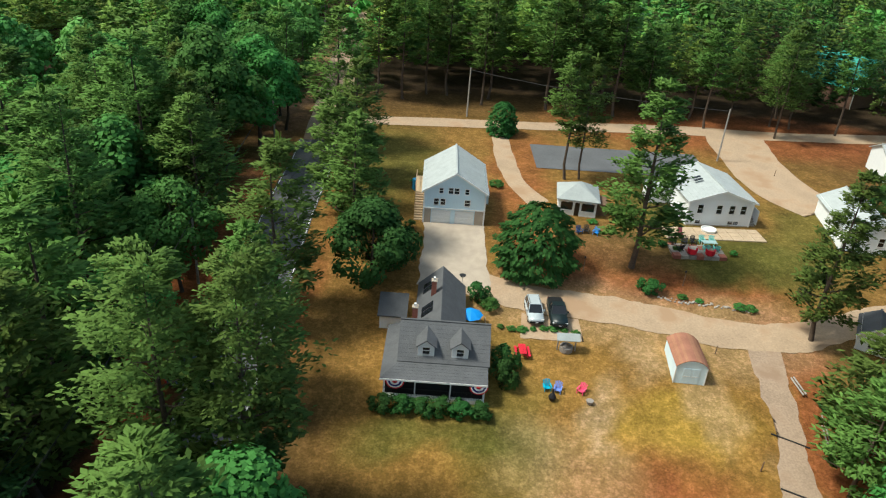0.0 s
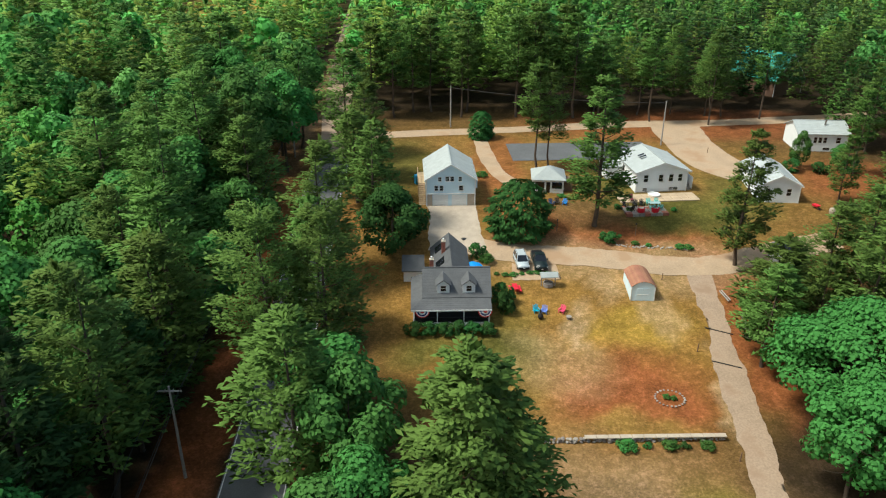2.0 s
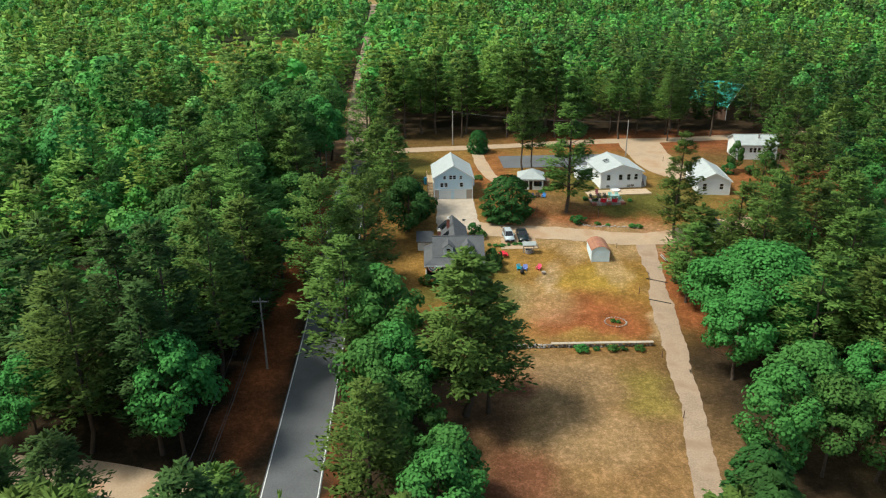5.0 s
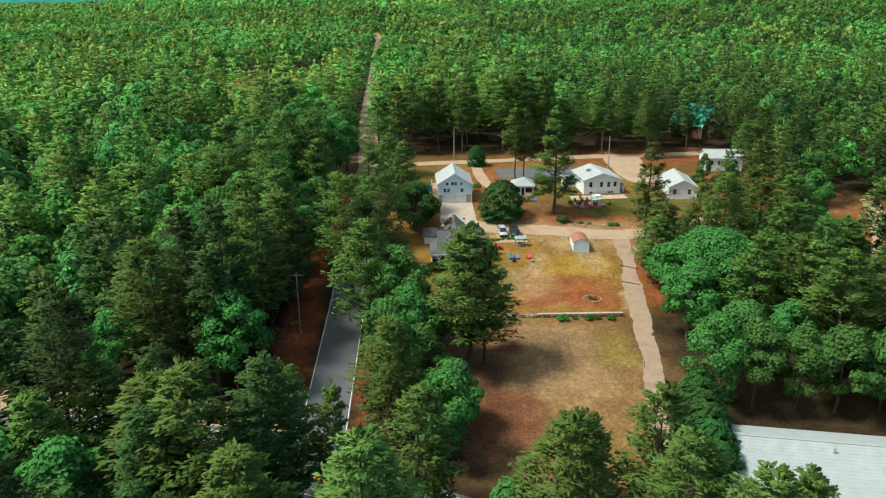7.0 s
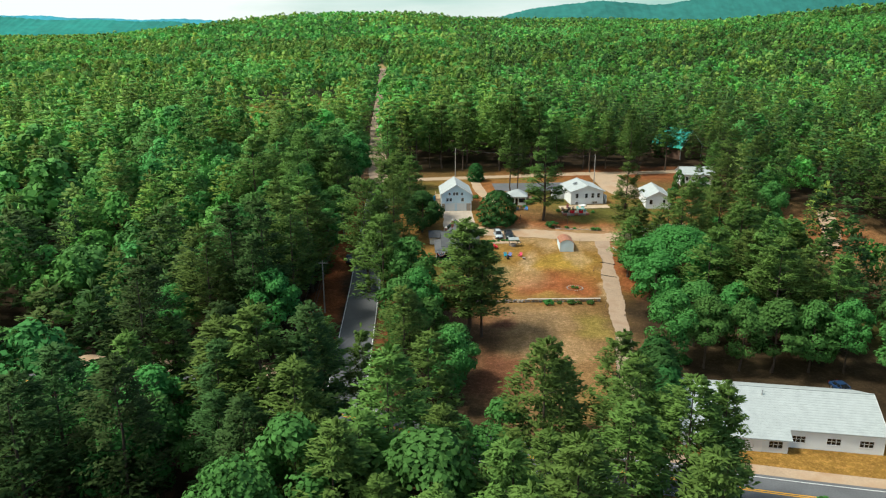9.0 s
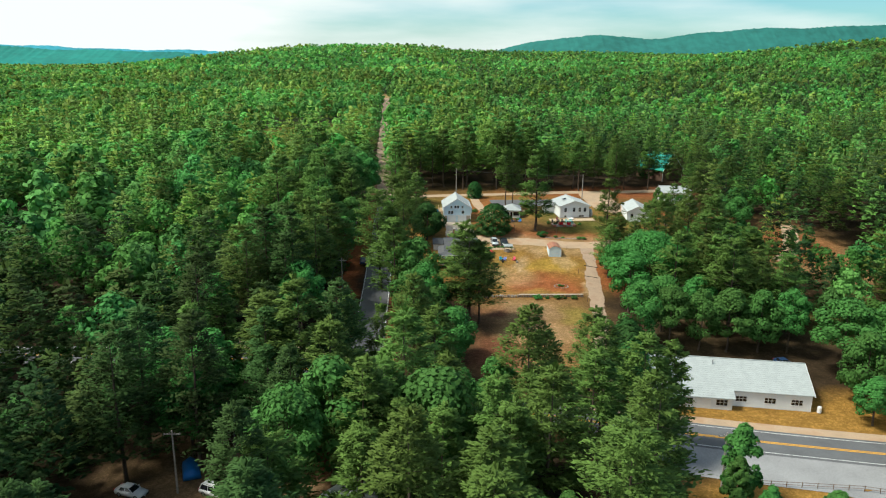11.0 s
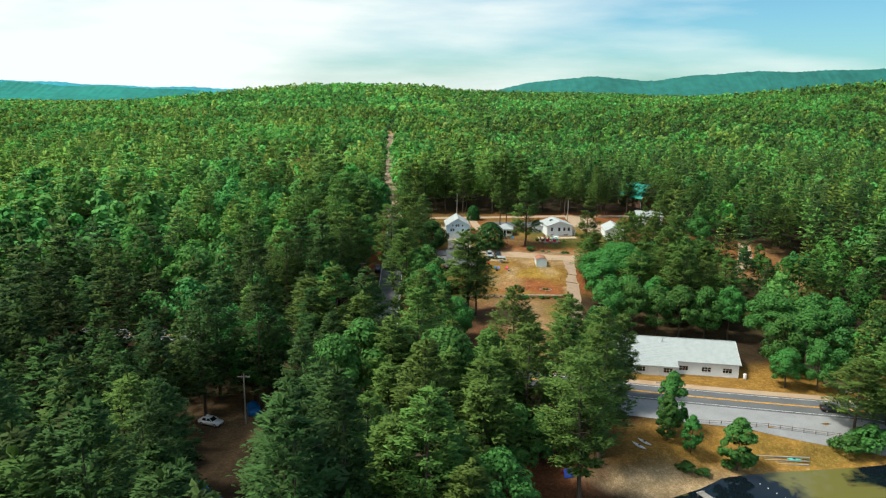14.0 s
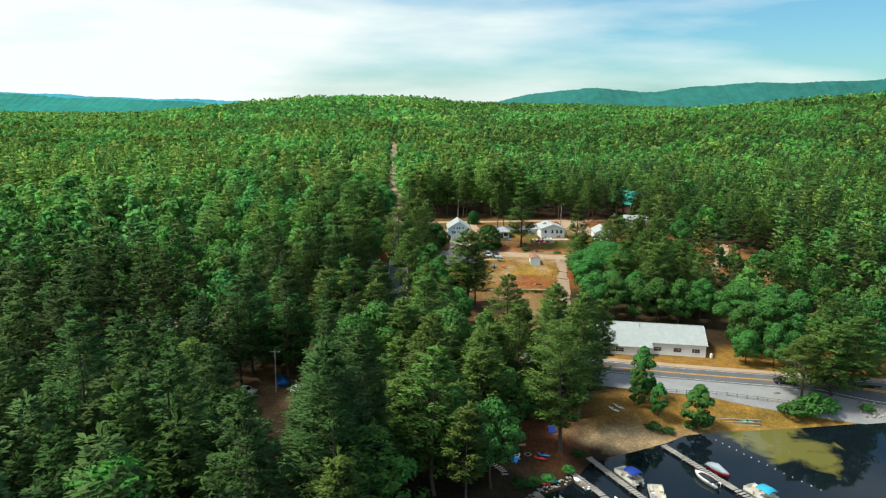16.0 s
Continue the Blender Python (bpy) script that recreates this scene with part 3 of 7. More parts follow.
# height, radius, foot of the crown
PINES = [(24, 7.2, 0.22), (27, 7.8, 0.28), (22, 6.8, 0.18), (26, 6.2, 0.40), (20, 6.6, 0.16), (24, 8.0, 0.25)]
BROADS = [(18, 6.2, 0.18), (16, 5.8, 0.14), (20, 6.4, 0.24), (14, 6.0, 0.12), (17, 5.4, 0.2)]
KIND = {}
for i, (h, r, c) in enumerate(PINES):
    g = np.random.default_rng(100 + i)
    KIND["pine", i] = (trunk_mesh(g, "pine_trunk", h, 0.32, c, 14, r), crown_mesh("pine_crown", pine_crown(g, h, r, c, 4700, 1.1, slim=0.84), M["pine"]), h)
# Dense pines in the shade-darkened needle colour, keyed as hemlock
for i in (0, 1, 5):
    h, r, c = PINES[i]
    g = np.random.default_rng(150 + i)
    KIND["hemlock", i] = (trunk_mesh(g, "shaded_pine_trunk", h, 0.32, c, 14, r), crown_mesh("shaded_pine_crown", pine_crown(g, h, r * 0.95, c * 0.8, 5400, 1.0, slim=0.85, gap=1.3), M["hemlock"]), h)
for i, (h, r, c) in enumerate(BROADS):
    g = np.random.default_rng(200 + i)
    KIND["broad", i] = (trunk_mesh(g, "broad_trunk", h, 0.26, c + 0.1, 9, r, 0.8), crown_mesh("broad_crown", broad_crown(g, h, r, c, 5000, 0.58, 40), M["broad"]), h)
g = np.random.default_rng(300)
KIND["spruce", 0] = (trunk_mesh(g, "spruce_trunk", 9, 0.2, 0.05, 10, 3.4), crown_mesh("spruce_crown", dense_crown(g, 9, 4.6, 6500, 0.62), M["spruce"]), 9)
KIND["spruce", 1] = (trunk_mesh(g, "spruce_trunk", 8, 0.15, 0.05, 8, 1.6), crown_mesh("spruce_crown", dense_crown(g, 8, 2.3, 3400, 0.5), M["spruce"]), 8)
KIND["maple", 0] = (trunk_mesh(g, "maple_trunk", 10, 0.26, 0.2, 9, 4.2, 0.8), crown_mesh("maple_crown", broad_crown(g, 10, 5.4, 0.05, 8500, 0.48, 44), M["spruce"]), 10)
KIND["maple", 1] = (trunk_mesh(g, "maple_trunk", 16, 0.34, 0.2, 12, 5.5, 0.8), crown_mesh("maple_crown", broad_crown(g, 16, 9.0, 0.08, 26000, 0.44, 90), M["broad"]), 16)
KIND["old_pine", 0] = (trunk_mesh(g, "old_pine_trunk", 24, 0.40, 0.30, 26, 7.0), crown_mesh("old_pine_crown", pine_crown(g, 24, 7.6, 0.28, 9500, 0.86), M["pine"]), 24)
KIND["old_pine", 1] = (trunk_mesh(g, "old_pine_trunk", 26, 0.42, 0.3, 26, 7.0), crown_mesh("old_pine_crown", pine_crown(g, 26, 6.6, 0.26, 10000, 0.84, 3.0), M["pine"]), 26)
KIND["old_pine", 2] = (trunk_mesh(g, "old_pine_trunk", 20, 0.34, 0.2, 22, 6), crown_mesh("old_pine_crown", pine_crown(g, 20, 5.4, 0.20, 7500, 0.80), M["pine"]), 20)
KIND["birch", 0] = (trunk_mesh(g, "young_tree_trunk", 8, 0.10, 0.2, 6, 1.8, 0.85), crown_mesh("young_tree_crown", broad_crown(g, 8, 2.3, 0.0, 4200, 0.40, 64), M["broad"]), 8)
TREE_TAGS = {
    "pine": ("pine_tree", "tall white pine with tiered ragged green boughs", "pine tree"),
    "hemlock": ("shaded_pine_tree", "tall pine with dense drooping boughs, shade put into its needle colour", "hemlock"),
    "broad": ("broadleaf_tree", "full green broadleaf tree in summer leaf", "tree"),
    "spruce": ("spruce_tree", "dense dark green conifer rising from the lawn", "conifer"),
    "maple": ("maple_tree", "large round-headed tree with dense dark green leaves", "tree"),
    "old_pine": ("pine_tree", "old white pine with bare lower trunk and broad boughs", "pine tree"),
    "birch": ("young_tree", "slender young broadleaf tree with bright green leaves", "tree"),
}


def tree(kind, variant, x, y, height=None, turn=0.0, wide=1.0):
    trunk, crown, h = KIND[kind, variant]
    name, label, category = TREE_TAGS[kind]
    s = (height or h) / h
    ob = tagged(new(name), label, category, "trees")
    ob.matrix_world = pose(x, y, land_at(x, y), 0, 0, turn) @ Matrix.Diagonal((s * wide, s * wide, s, 1))
    for part_name, me in (("trunk", trunk), ("crown", crown)):
        p = new(part_name, me)
        p.parent = ob
    return ob


# kind, variant, x, y, height, turn, width
CHOSEN = [
    # among the houses
    ("old_pine", 2, 28.0, 83.7, 25, 20, 0.88), ("old_pine", 2, 47.4, 72.2, 21.5, 130, 0.80), ("spruce", 0, 15.2, 81.8, 9, 0, 1), ("maple", 0, -5.2, 76.5, 11, 0, 1),
    ("pine", 3, 21.8, 109, 21, 0, 0.9), ("pine", 1, 24.2, 109.6, 20, 80, 0.8), ("spruce", 1, 12.4, 128.5, 6, 0, 1.4), ("pine", 2, -8.4, 84, 18, 10, 1), ("pine", 4, -11.8, 92, 17, 60, 1), ("pine", 0, -10.5, 103, 19, 60, 1),
    ("broad", 1, 73, 108, 7.5, 0, 0.8), ("broad", 3, 80, 106, 5.5, 50, 0.9), ("pine", 3, 82, 104, 17, 0, 0.8), ("pine", 3, 53, 141, 22, 0, 0.9), ("pine", 1, 66, 138, 22, 30, 0.8), ("pine", 3, 80, 143, 22, 90, 0.9), ("pine", 0, 72, 90, 13, 0, 0.9),
    # between the side road and the cape house
    ("old_pine", 1, -16.9, 42.5, 25.5, 30, 0.85), ("old_pine", 1, -11.6, 42.6, 25.5, 177, 0.80), ("pine", 5, -12.7, 28.6, 22.5, 60, 1.0), ("broad", 0, -7.3, 27.6, 18, 20, 0.95), ("broad", 2, -5.8, 19.2, 15, 120, 1.1), ("broad", 3, -9.0, 17.0, 14, 10, 0.85),
    ("broad", 1, -7.2, 10.2, 14, 200, 0.9), ("broad", 4, -3.8, 12.5, 12, 70, 1.1), ("pine", 0, -14.6, 69, 22, 120, 0.95), ("pine", 2, -14.0, 56.5, 20, 220, 0.85), ("broad", 3, -9.4, 35.2, 15, 20, 0.95),
    ("old_pine", 0, 3.4, 20.6, 24, 70, 1.18), ("pine", 5, 6.4, 20.9, 19.5, 200, 1.0),
    # beyond the drive
    ("maple", 1, 49.5, 37.5, 16.5, 0, 1.2), ("pine", 2, 42.6, 49.5, 14.5, 0, 1.15), ("pine", 4, 46, 55.5, 15, 130, 1.2), ("pine", 5, 61, 62, 18, 40, 1), ("pine", 0, 55, 60, 17, 80, 1.1), ("pine", 3, 75, 64, 20, 20, 1), ("pine", 5, 60.5, 14, 22, 40, 1.0),
    ("broad", 0, 39.6, 9.0, 14.5, 0, 1.1), ("broad", 2, 45.4, 7.5, 14, 0, 1.1), ("broad", 0, 51.4, 6.5, 13.5, 70, 1), ("broad", 4, 57, 5.8, 14, 20, 1.2), ("broad", 1, 63.5, 5.6, 13.5, 20, 1), ("broad", 2, 69.5, 5, 14, 190, 1), ("broad", 3, 46.5, 16, 13, 0, 1), ("broad", 0, 54, 16, 13, 0, 1),
    ("spruce", 1, 33.4, -10.5, 7.5, 0, 1.2), ("spruce", 1, 33.5, -7.4, 8.5, 90, 1.2), ("spruce", 1, 33.9, -4.2, 9, 40, 1.2), ("spruce", 1, 34.4, -1.0, 9, 160, 1.2), ("spruce", 1, 35.0, 2.2, 9, 250, 1.2),
    ("broad", 1, 66, 60, 10, 0, 1), ("birch", 0, 100, 68, 6, 0, 1), ("birch", 0, 106, 70, 6.5, 60, 1), ("pine", 0, 92, 118, 19, 0, 1), ("pine", 5, 93, 101, 19, 0, 1), ("broad", 0, 86, 74, 14, 0, 1), ("broad", 2, 78, 46, 15, 30, 1), ("broad", 2, 76.5, -3, 15, 0, 1.5), ("broad", 4, 80, -12.5, 13.5, 0, 1.35), ("broad", 0, 86, -4, 15, 40, 1.3),
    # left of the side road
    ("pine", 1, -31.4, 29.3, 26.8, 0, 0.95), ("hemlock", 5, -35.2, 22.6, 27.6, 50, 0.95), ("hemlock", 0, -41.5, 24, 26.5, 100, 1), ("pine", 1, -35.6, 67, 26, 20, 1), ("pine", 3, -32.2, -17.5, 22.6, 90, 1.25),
    # round the junction and the lake road
    ("pine", 0, -19.5, -12.6, 20.4, 0, 0.95), ("pine", 3, -13, -17, 20.4, 0, 0.62), ("broad", 0, -0.6, -3.4, 13.6, 0, 1.1), ("broad", 3, 0.6, 3.6, 11, 0, 1.0), ("pine", 2, -4.0, -16.0, 19, 40, 0.95), ("pine", 5, 10.4, -29.5, 24, 0, 0.9), ("pine", 4, 15.6, -13.8, 14, 0, 1.0), ("old_pine", 0, 32.4, -31.6, 19, 40, 0.85),
    ("broad", 1, -19.3, -40.5, 20.4, 0, 1.0), ("broad", 3, -4.1, -42.6, 19.6, 0, 1.0), ("pine", 2, -14.2, -45, 22.7, 0, 0.95), ("broad", 2, -24, -47.5, 20, 30, 1), ("pine", 0, 10.8, -48.6, 23.4, 0, 1.0), ("pine", 1, 22.9, -54.6, 24.8, 10, 1.0), ("pine", 5, 27.6, -34.2, 21, 50, 1), ("pine", 2, 18.5, -39.5, 21, 10, 1),
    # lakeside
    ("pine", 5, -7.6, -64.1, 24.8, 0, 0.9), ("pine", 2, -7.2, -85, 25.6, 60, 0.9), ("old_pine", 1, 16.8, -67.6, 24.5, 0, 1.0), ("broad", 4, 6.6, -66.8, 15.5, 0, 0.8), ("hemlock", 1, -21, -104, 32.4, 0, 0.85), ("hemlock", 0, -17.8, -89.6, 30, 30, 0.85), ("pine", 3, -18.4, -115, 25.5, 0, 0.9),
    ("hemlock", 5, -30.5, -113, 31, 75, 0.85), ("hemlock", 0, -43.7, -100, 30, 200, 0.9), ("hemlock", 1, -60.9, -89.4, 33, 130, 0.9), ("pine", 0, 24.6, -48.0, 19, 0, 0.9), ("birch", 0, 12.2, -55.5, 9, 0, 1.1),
    ("birch", 0, 48.2, -53.2, 10.2, 0, 1.2), ("birch", 0, 38.6, -44.8, 12.5, 40, 0.85), ("birch", 0, 37.2, -47.6, 9, 200, 0.9), ("birch", 0, 40.6, -50.6, 7.5, 80, 0.9), ("pine", 5, 75.6, -42.0, 14.5, 0, 1.45), ("pine", 4, 83, -40.5, 17, 90, 1.4), ("pine", 2, 89.5, -38, 17, 20, 1.4),
]
for kind, variant, x, y, h, turn, wide in CHOSEN:
    tree(kind, variant, x, y, h, turn, wide)


def clear_ground(x, y):
    """True where no tree of the wood stands."""
    x, y = np.asarray(x), np.asarray(y)
    off = x - side_road_x(y)
    c = (off > np.interp(y, [38, 60, 100, 115, 400], [-12.0, -8.6, -7.4, -6.0, -4.6])) & (off < np.interp(y, [38, 100, 115, 400], [5.5, 4.0, 2.6, 2.6]))
    c &= y > -12
    ml = np.interp(x, [p[0] for p in MAIN_ROAD], [p[1] for p in MAIN_ROAD])
    c |= (np.abs(y - ml) < 6.5)
    c |= (x > -14) & (x < 42) & (y > 3) & (y < 60)
    c |= ((x + 37) / 8) ** 2 + ((y + 64) / 22) ** 2 < 1
    c |= (x > 6) & (x < 34) & (y > -14) & (y <= 3)
    c |= (x > -13) & (x < 44) & (y >= 45) & (y < 96)
    c |= (x > 40) & (x < 60) & (y >= 54) & (y < 70)
    c |= (x > -15) & (x < 92) & (y >= 90) & (y < 144)
    c |= (x >= 36) & (x < 70) & (y >= 66) & (y < 100)
    c |= (x > 29) & (x < 72) & (y > -24) & (y < 3.5)
    c |= (x > 29) & (x < 135) & (y < ml + 5)
    c |= ((x - 101) / 15) ** 2 + ((y - 64) / 27) ** 2 < 1
    c |= (y < np.interp(x, SHORE_X, SHORE_Y) + 3)
    c |= (x > 3) & (x < 30) & (y < -56)
    c |= ((x + 38) / 13) ** 2 + ((y + 51) / 14) ** 2 < 1
    c |= ((x + 14) / 6) ** 2 + ((y + 29) / 5) ** 2 < 1
    c |= ((x + 80) / 30) ** 2 + ((y - 305) / 72) ** 2 < 1
    c |= ((x - 99) / 7) ** 2 + ((y - 172) / 8) ** 2 < 1
    c |= ((x + 8) / 8) ** 2 + ((y + 70) / 6) ** 2 < 1
    return c


def in_view(x, y, slack=14):
    """Inside the wedge of land that the flight looks over."""
    a = np.abs(x + 4 - 0.026 * (y + 200)) < 0.62 * (y + 196) + slack
    return a & (y > -120)


rng = np.random.default_rng(7)


def scatter(step, y0, y1, reach):
    """Jittered points of a wood, one in each square."""
    xs, ys = np.meshgrid(np.arange(-reach, reach, step), np.arange(y0, y1, step))
    xs = xs + (np.arange(xs.shape[0]) % 2 * step / 2)[:, None]
    p = np.stack([xs.ravel(), ys.ravel()], 1) + rng.uniform(-0.36, 0.36, (xs.size, 2)) * step
    return p[in_view(p[:, 0], p[:, 1])]


def tall(x, y):
    """The old wood by the lake and west of the road is taller than the second growth."""
    return float(np.interp(y, [-110, -60, 40, 130, 300], [1.08, 0.92, 1.0, 0.95, 0.85])) * (1.0 if x < 36 else 0.80)


chosen_xy = np.array([(c[2], c[3]) for c in CHOSEN])
p = scatter(7.3, -118, 330, 380)
p = p[~clear_ground(p[:, 0], p[:, 1])]
room_for = np.array([10.5 if c[:2] == ("maple", 1) else 7.0 if c[0] == "old_pine" else 5.2 for c in CHOSEN])
p = p[np.min(np.linalg.norm(p[:, None] - chosen_xy[None], axis=2) - room_for[None], axis=1) > 0]
grove = wobble(p[:, 0], p[:, 1], 23, 0.6) + 0.6 * wobble(p[:, 0], p[:, 1], 9, 2.1) + rng.uniform(-0.7, 0.7, len(p))
is_pine = grove > 0.12
is_pine |= (p[:, 1] > 138) & (p[:, 1] < 185) & (p[:, 0] > -14) & (p[:, 0] < 110)
is_pine |= (p[:, 1] < 25) & (p[:, 0] < -20) & (rng.random(len(p)) < 0.75)
is_pine &= ~((p[:, 0] < -24) & (p[:, 1] > 40) & (p[:, 1] < 130) & (rng.random(len(p)) < 0.5))
is_pine |= (p[:, 0] > 60) & (p[:, 1] > 60) & (rng.random(len(p)) < 0.5)
is_pine |= (p[:, 1] < -30) & (rng.random(len(p)) < 0.5)
hit = (p[:, 0] > -50) & (p[:, 0] < 78) & (p[:, 1] > -96) & (p[:, 1] < 152)
room = np.abs(p[:, 0] + 6) + 0.35 * np.abs(p[:, 1] - 10)
near = np.zeros(len(p), bool)
for kind, most in ((is_pine, 190), (~is_pine, 120)):
    k = np.flatnonzero(kind & hit)
    near[k[np.argsort(room[k])][:most]] = True
for (x, y), pine in zip(p[near], is_pine[near]):
    i = int(rng.integers(0, 6 if pine else 5))
    if pine and y > 136:
        i = 3 if rng.random() < 0.7 else 1
    # Pines west of the road and towards the lake carry painted shade
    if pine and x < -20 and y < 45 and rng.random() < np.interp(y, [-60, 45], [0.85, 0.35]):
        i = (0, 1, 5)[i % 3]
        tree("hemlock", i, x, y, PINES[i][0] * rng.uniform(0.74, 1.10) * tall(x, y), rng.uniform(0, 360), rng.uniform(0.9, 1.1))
    elif pine:
        tree("pine", i, x, y, PINES[i][0] * rng.uniform(0.74, 1.10) * tall(x, y), rng.uniform(0, 360), rng.uniform(0.9, 1.1))
    else:
        tree("broad", i, x, y, BROADS[i][0] * rng.uniform(0.75, 1.15) * tall(x, y), rng.uniform(0, 360), rng.uniform(0.95, 1.15))

# ---- the wood beyond, joined ----
def wood(name, points, pines, crowns_pine, crowns_broad, scale, label, bright=1.0, stems=False):
    """One mesh of many crowns; bright lifts their colour to look more lit."""
    vs, cs, k = [], [], 0
    for (x, y), pine in zip(points, pines):
        bank = crowns_pine if pine else crowns_broad
        v = bank[int(rng.integers(0, len(bank)))]
        a, s = rng.uniform(0, 6.28), scale * rng.uniform(0.68, 1.14) * tall(x, y)
        ca, sa = math.cos(a) * s, math.sin(a) * s
        q = np.stack([v[:, 0] * ca - v[:, 1] * sa + x, v[:, 0] * sa + v[:, 1] * ca + y, v[:, 2] * s + land_at(x, y)], 1)
        nq = np.stack([v[:, 3] * math.cos(a) - v[:, 4] * math.sin(a), v[:, 3] * math.sin(a) + v[:, 4] * math.cos(a), v[:, 5]], 1)
        vs.append(np.concatenate([q, nq], 1))
        # Some pines west and east take the shade-darkened tone
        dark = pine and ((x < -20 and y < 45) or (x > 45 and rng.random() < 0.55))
        # Light put into the tint: dimmer by the lake, brighter with distance
        base = np.array(SHADED_PINE if dark else PINE if pine else BROAD) * rng.uniform(0.62, 1.38) * bright * float(np.interp(y, [-100, 0, 90, 250], [0.85, 1.0, 1.35, 1.45])) * (1 + 0.22 * float(wobble(x, y, 61, 1.0)) + 0.12 * float(wobble(x, y, 26, 3.0)))
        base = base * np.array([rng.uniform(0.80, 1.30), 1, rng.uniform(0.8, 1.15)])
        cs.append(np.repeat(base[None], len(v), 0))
    v = np.concatenate(vs)
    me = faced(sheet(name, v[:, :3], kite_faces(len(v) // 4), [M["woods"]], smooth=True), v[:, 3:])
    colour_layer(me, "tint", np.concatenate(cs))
    return tagged(new(name, me), label, "woods", kind="stuff")


def bank(count, maker, dims, clumps, size, seed, **more):
    return [maker(np.random.default_rng(seed + i), *dims[i % len(dims)], clumps, size, **more) for i in range(count)]


mid_p, mid_b = bank(6, pine_crown, PINES, 290, 2.2, 400, slim=1.35, gap=2.1), bank(5, broad_crown, BROADS, 210, 1.95, 450, lobes=18)
edge = ~near & (p[:, 0] > -95) & (p[:, 0] < 120) & (p[:, 1] < 165)
edge_p, edge_b = bank(6, pine_crown, PINES, 1000, 1.5, 350, slim=1.05, gap=1.6), bank(5, broad_crown, BROADS, 1150, 0.92, 370, lobes=30)
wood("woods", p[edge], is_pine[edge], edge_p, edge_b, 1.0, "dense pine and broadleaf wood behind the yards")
near |= edge
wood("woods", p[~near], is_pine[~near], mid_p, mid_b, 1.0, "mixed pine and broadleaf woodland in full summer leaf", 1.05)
q = scatter(8.2, 330, 900, 720)
q = q[np.abs(q[:, 0] - side_road_x(q[:, 1]) + 1) > 3.6]
q = q[(((q[:, 0] + 80) / 30) ** 2 + ((q[:, 1] - 305) / 72) ** 2 > 1) & (((q[:, 0] + 46) / 22) ** 2 + ((q[:, 1] - 655) / 36) ** 2 > 1)]
far_p, far_b = bank(4, broad_crown, [(22, 4.6, 0.40), (19, 4.2, 0.35)], 46, 3.0, 500, lobes=10), bank(4, broad_crown, [(18, 5.8, 0.3), (16, 5.2, 0.3)], 44, 3.4, 550, lobes=8)
grove = wobble(q[:, 0], q[:, 1], 37, 0.6) + 0.5 * wobble(q[:, 0], q[:, 1], 15, 2.1) + rng.uniform(-0.6, 0.6, len(q))
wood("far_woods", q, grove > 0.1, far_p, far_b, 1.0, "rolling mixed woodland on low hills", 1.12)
q = scatter(13.5, 900, 2300, 1700)
vfar_p, vfar_b = bank(4, broad_crown, [(21, 6.5, 0.3)], 14, 5.6, 600, lobes=4), bank(4, broad_crown, [(18, 8, 0.25)], 14, 6.2, 650, lobes=4)
grove = wobble(q[:, 0], q[:, 1], 80, 0.6) + rng.uniform(-0.7, 0.7, len(q))
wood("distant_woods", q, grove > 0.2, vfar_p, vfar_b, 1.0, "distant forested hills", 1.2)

# ---- houses ----
def box(bm, x0, x1, y0, y1, z0, z1):
    v = [bm.verts.new((x, y, z)) for z in (z0, z1) for y in (y0, y1) for x in (x0, x1)]
    for f in ((0, 2, 3, 1), (4, 5, 7, 6), (0, 1, 5, 4), (2, 6, 7, 3), (0, 4, 6, 2), (1, 3, 7, 5)):
        bm.faces.new([v[i] for i in f])
    return v


def part(name, bm, mat, parent, label="", bevel=0.0):
    """One mesh object under a thing or a part."""
    if bevel:
        bmesh.ops.bevel(bm, geom=bm.edges[:], offset=bevel, segments=1, affect="EDGES")
    bmesh.ops.recalc_face_normals(bm, faces=bm.faces[:])
    me = bpy.data.meshes.new(name)
    bm.to_mesh(me)
    bm.free()
    me.materials.append(mat)
    ob = new(name, me)
    if parent:
        ob.parent = parent
    if label:
        ob["label"] = label
    return ob


def block(name, dims, mat, parent, label="", bevel=0.0, turn=None):
    bm = bmesh.new()
    box(bm, *dims)
    ob = part(name, bm, mat, parent, label, bevel)
    if turn is not None:
        ob.matrix_basis = turn
    return ob


def thing(name, x, y, turn, label, category, group="", z=None):
    ob = tagged(new(name), label, category, group)
    ob.matrix_world = pose(x, y, land_at(x, y) if z is None else z, 0, 0, turn)
    return ob


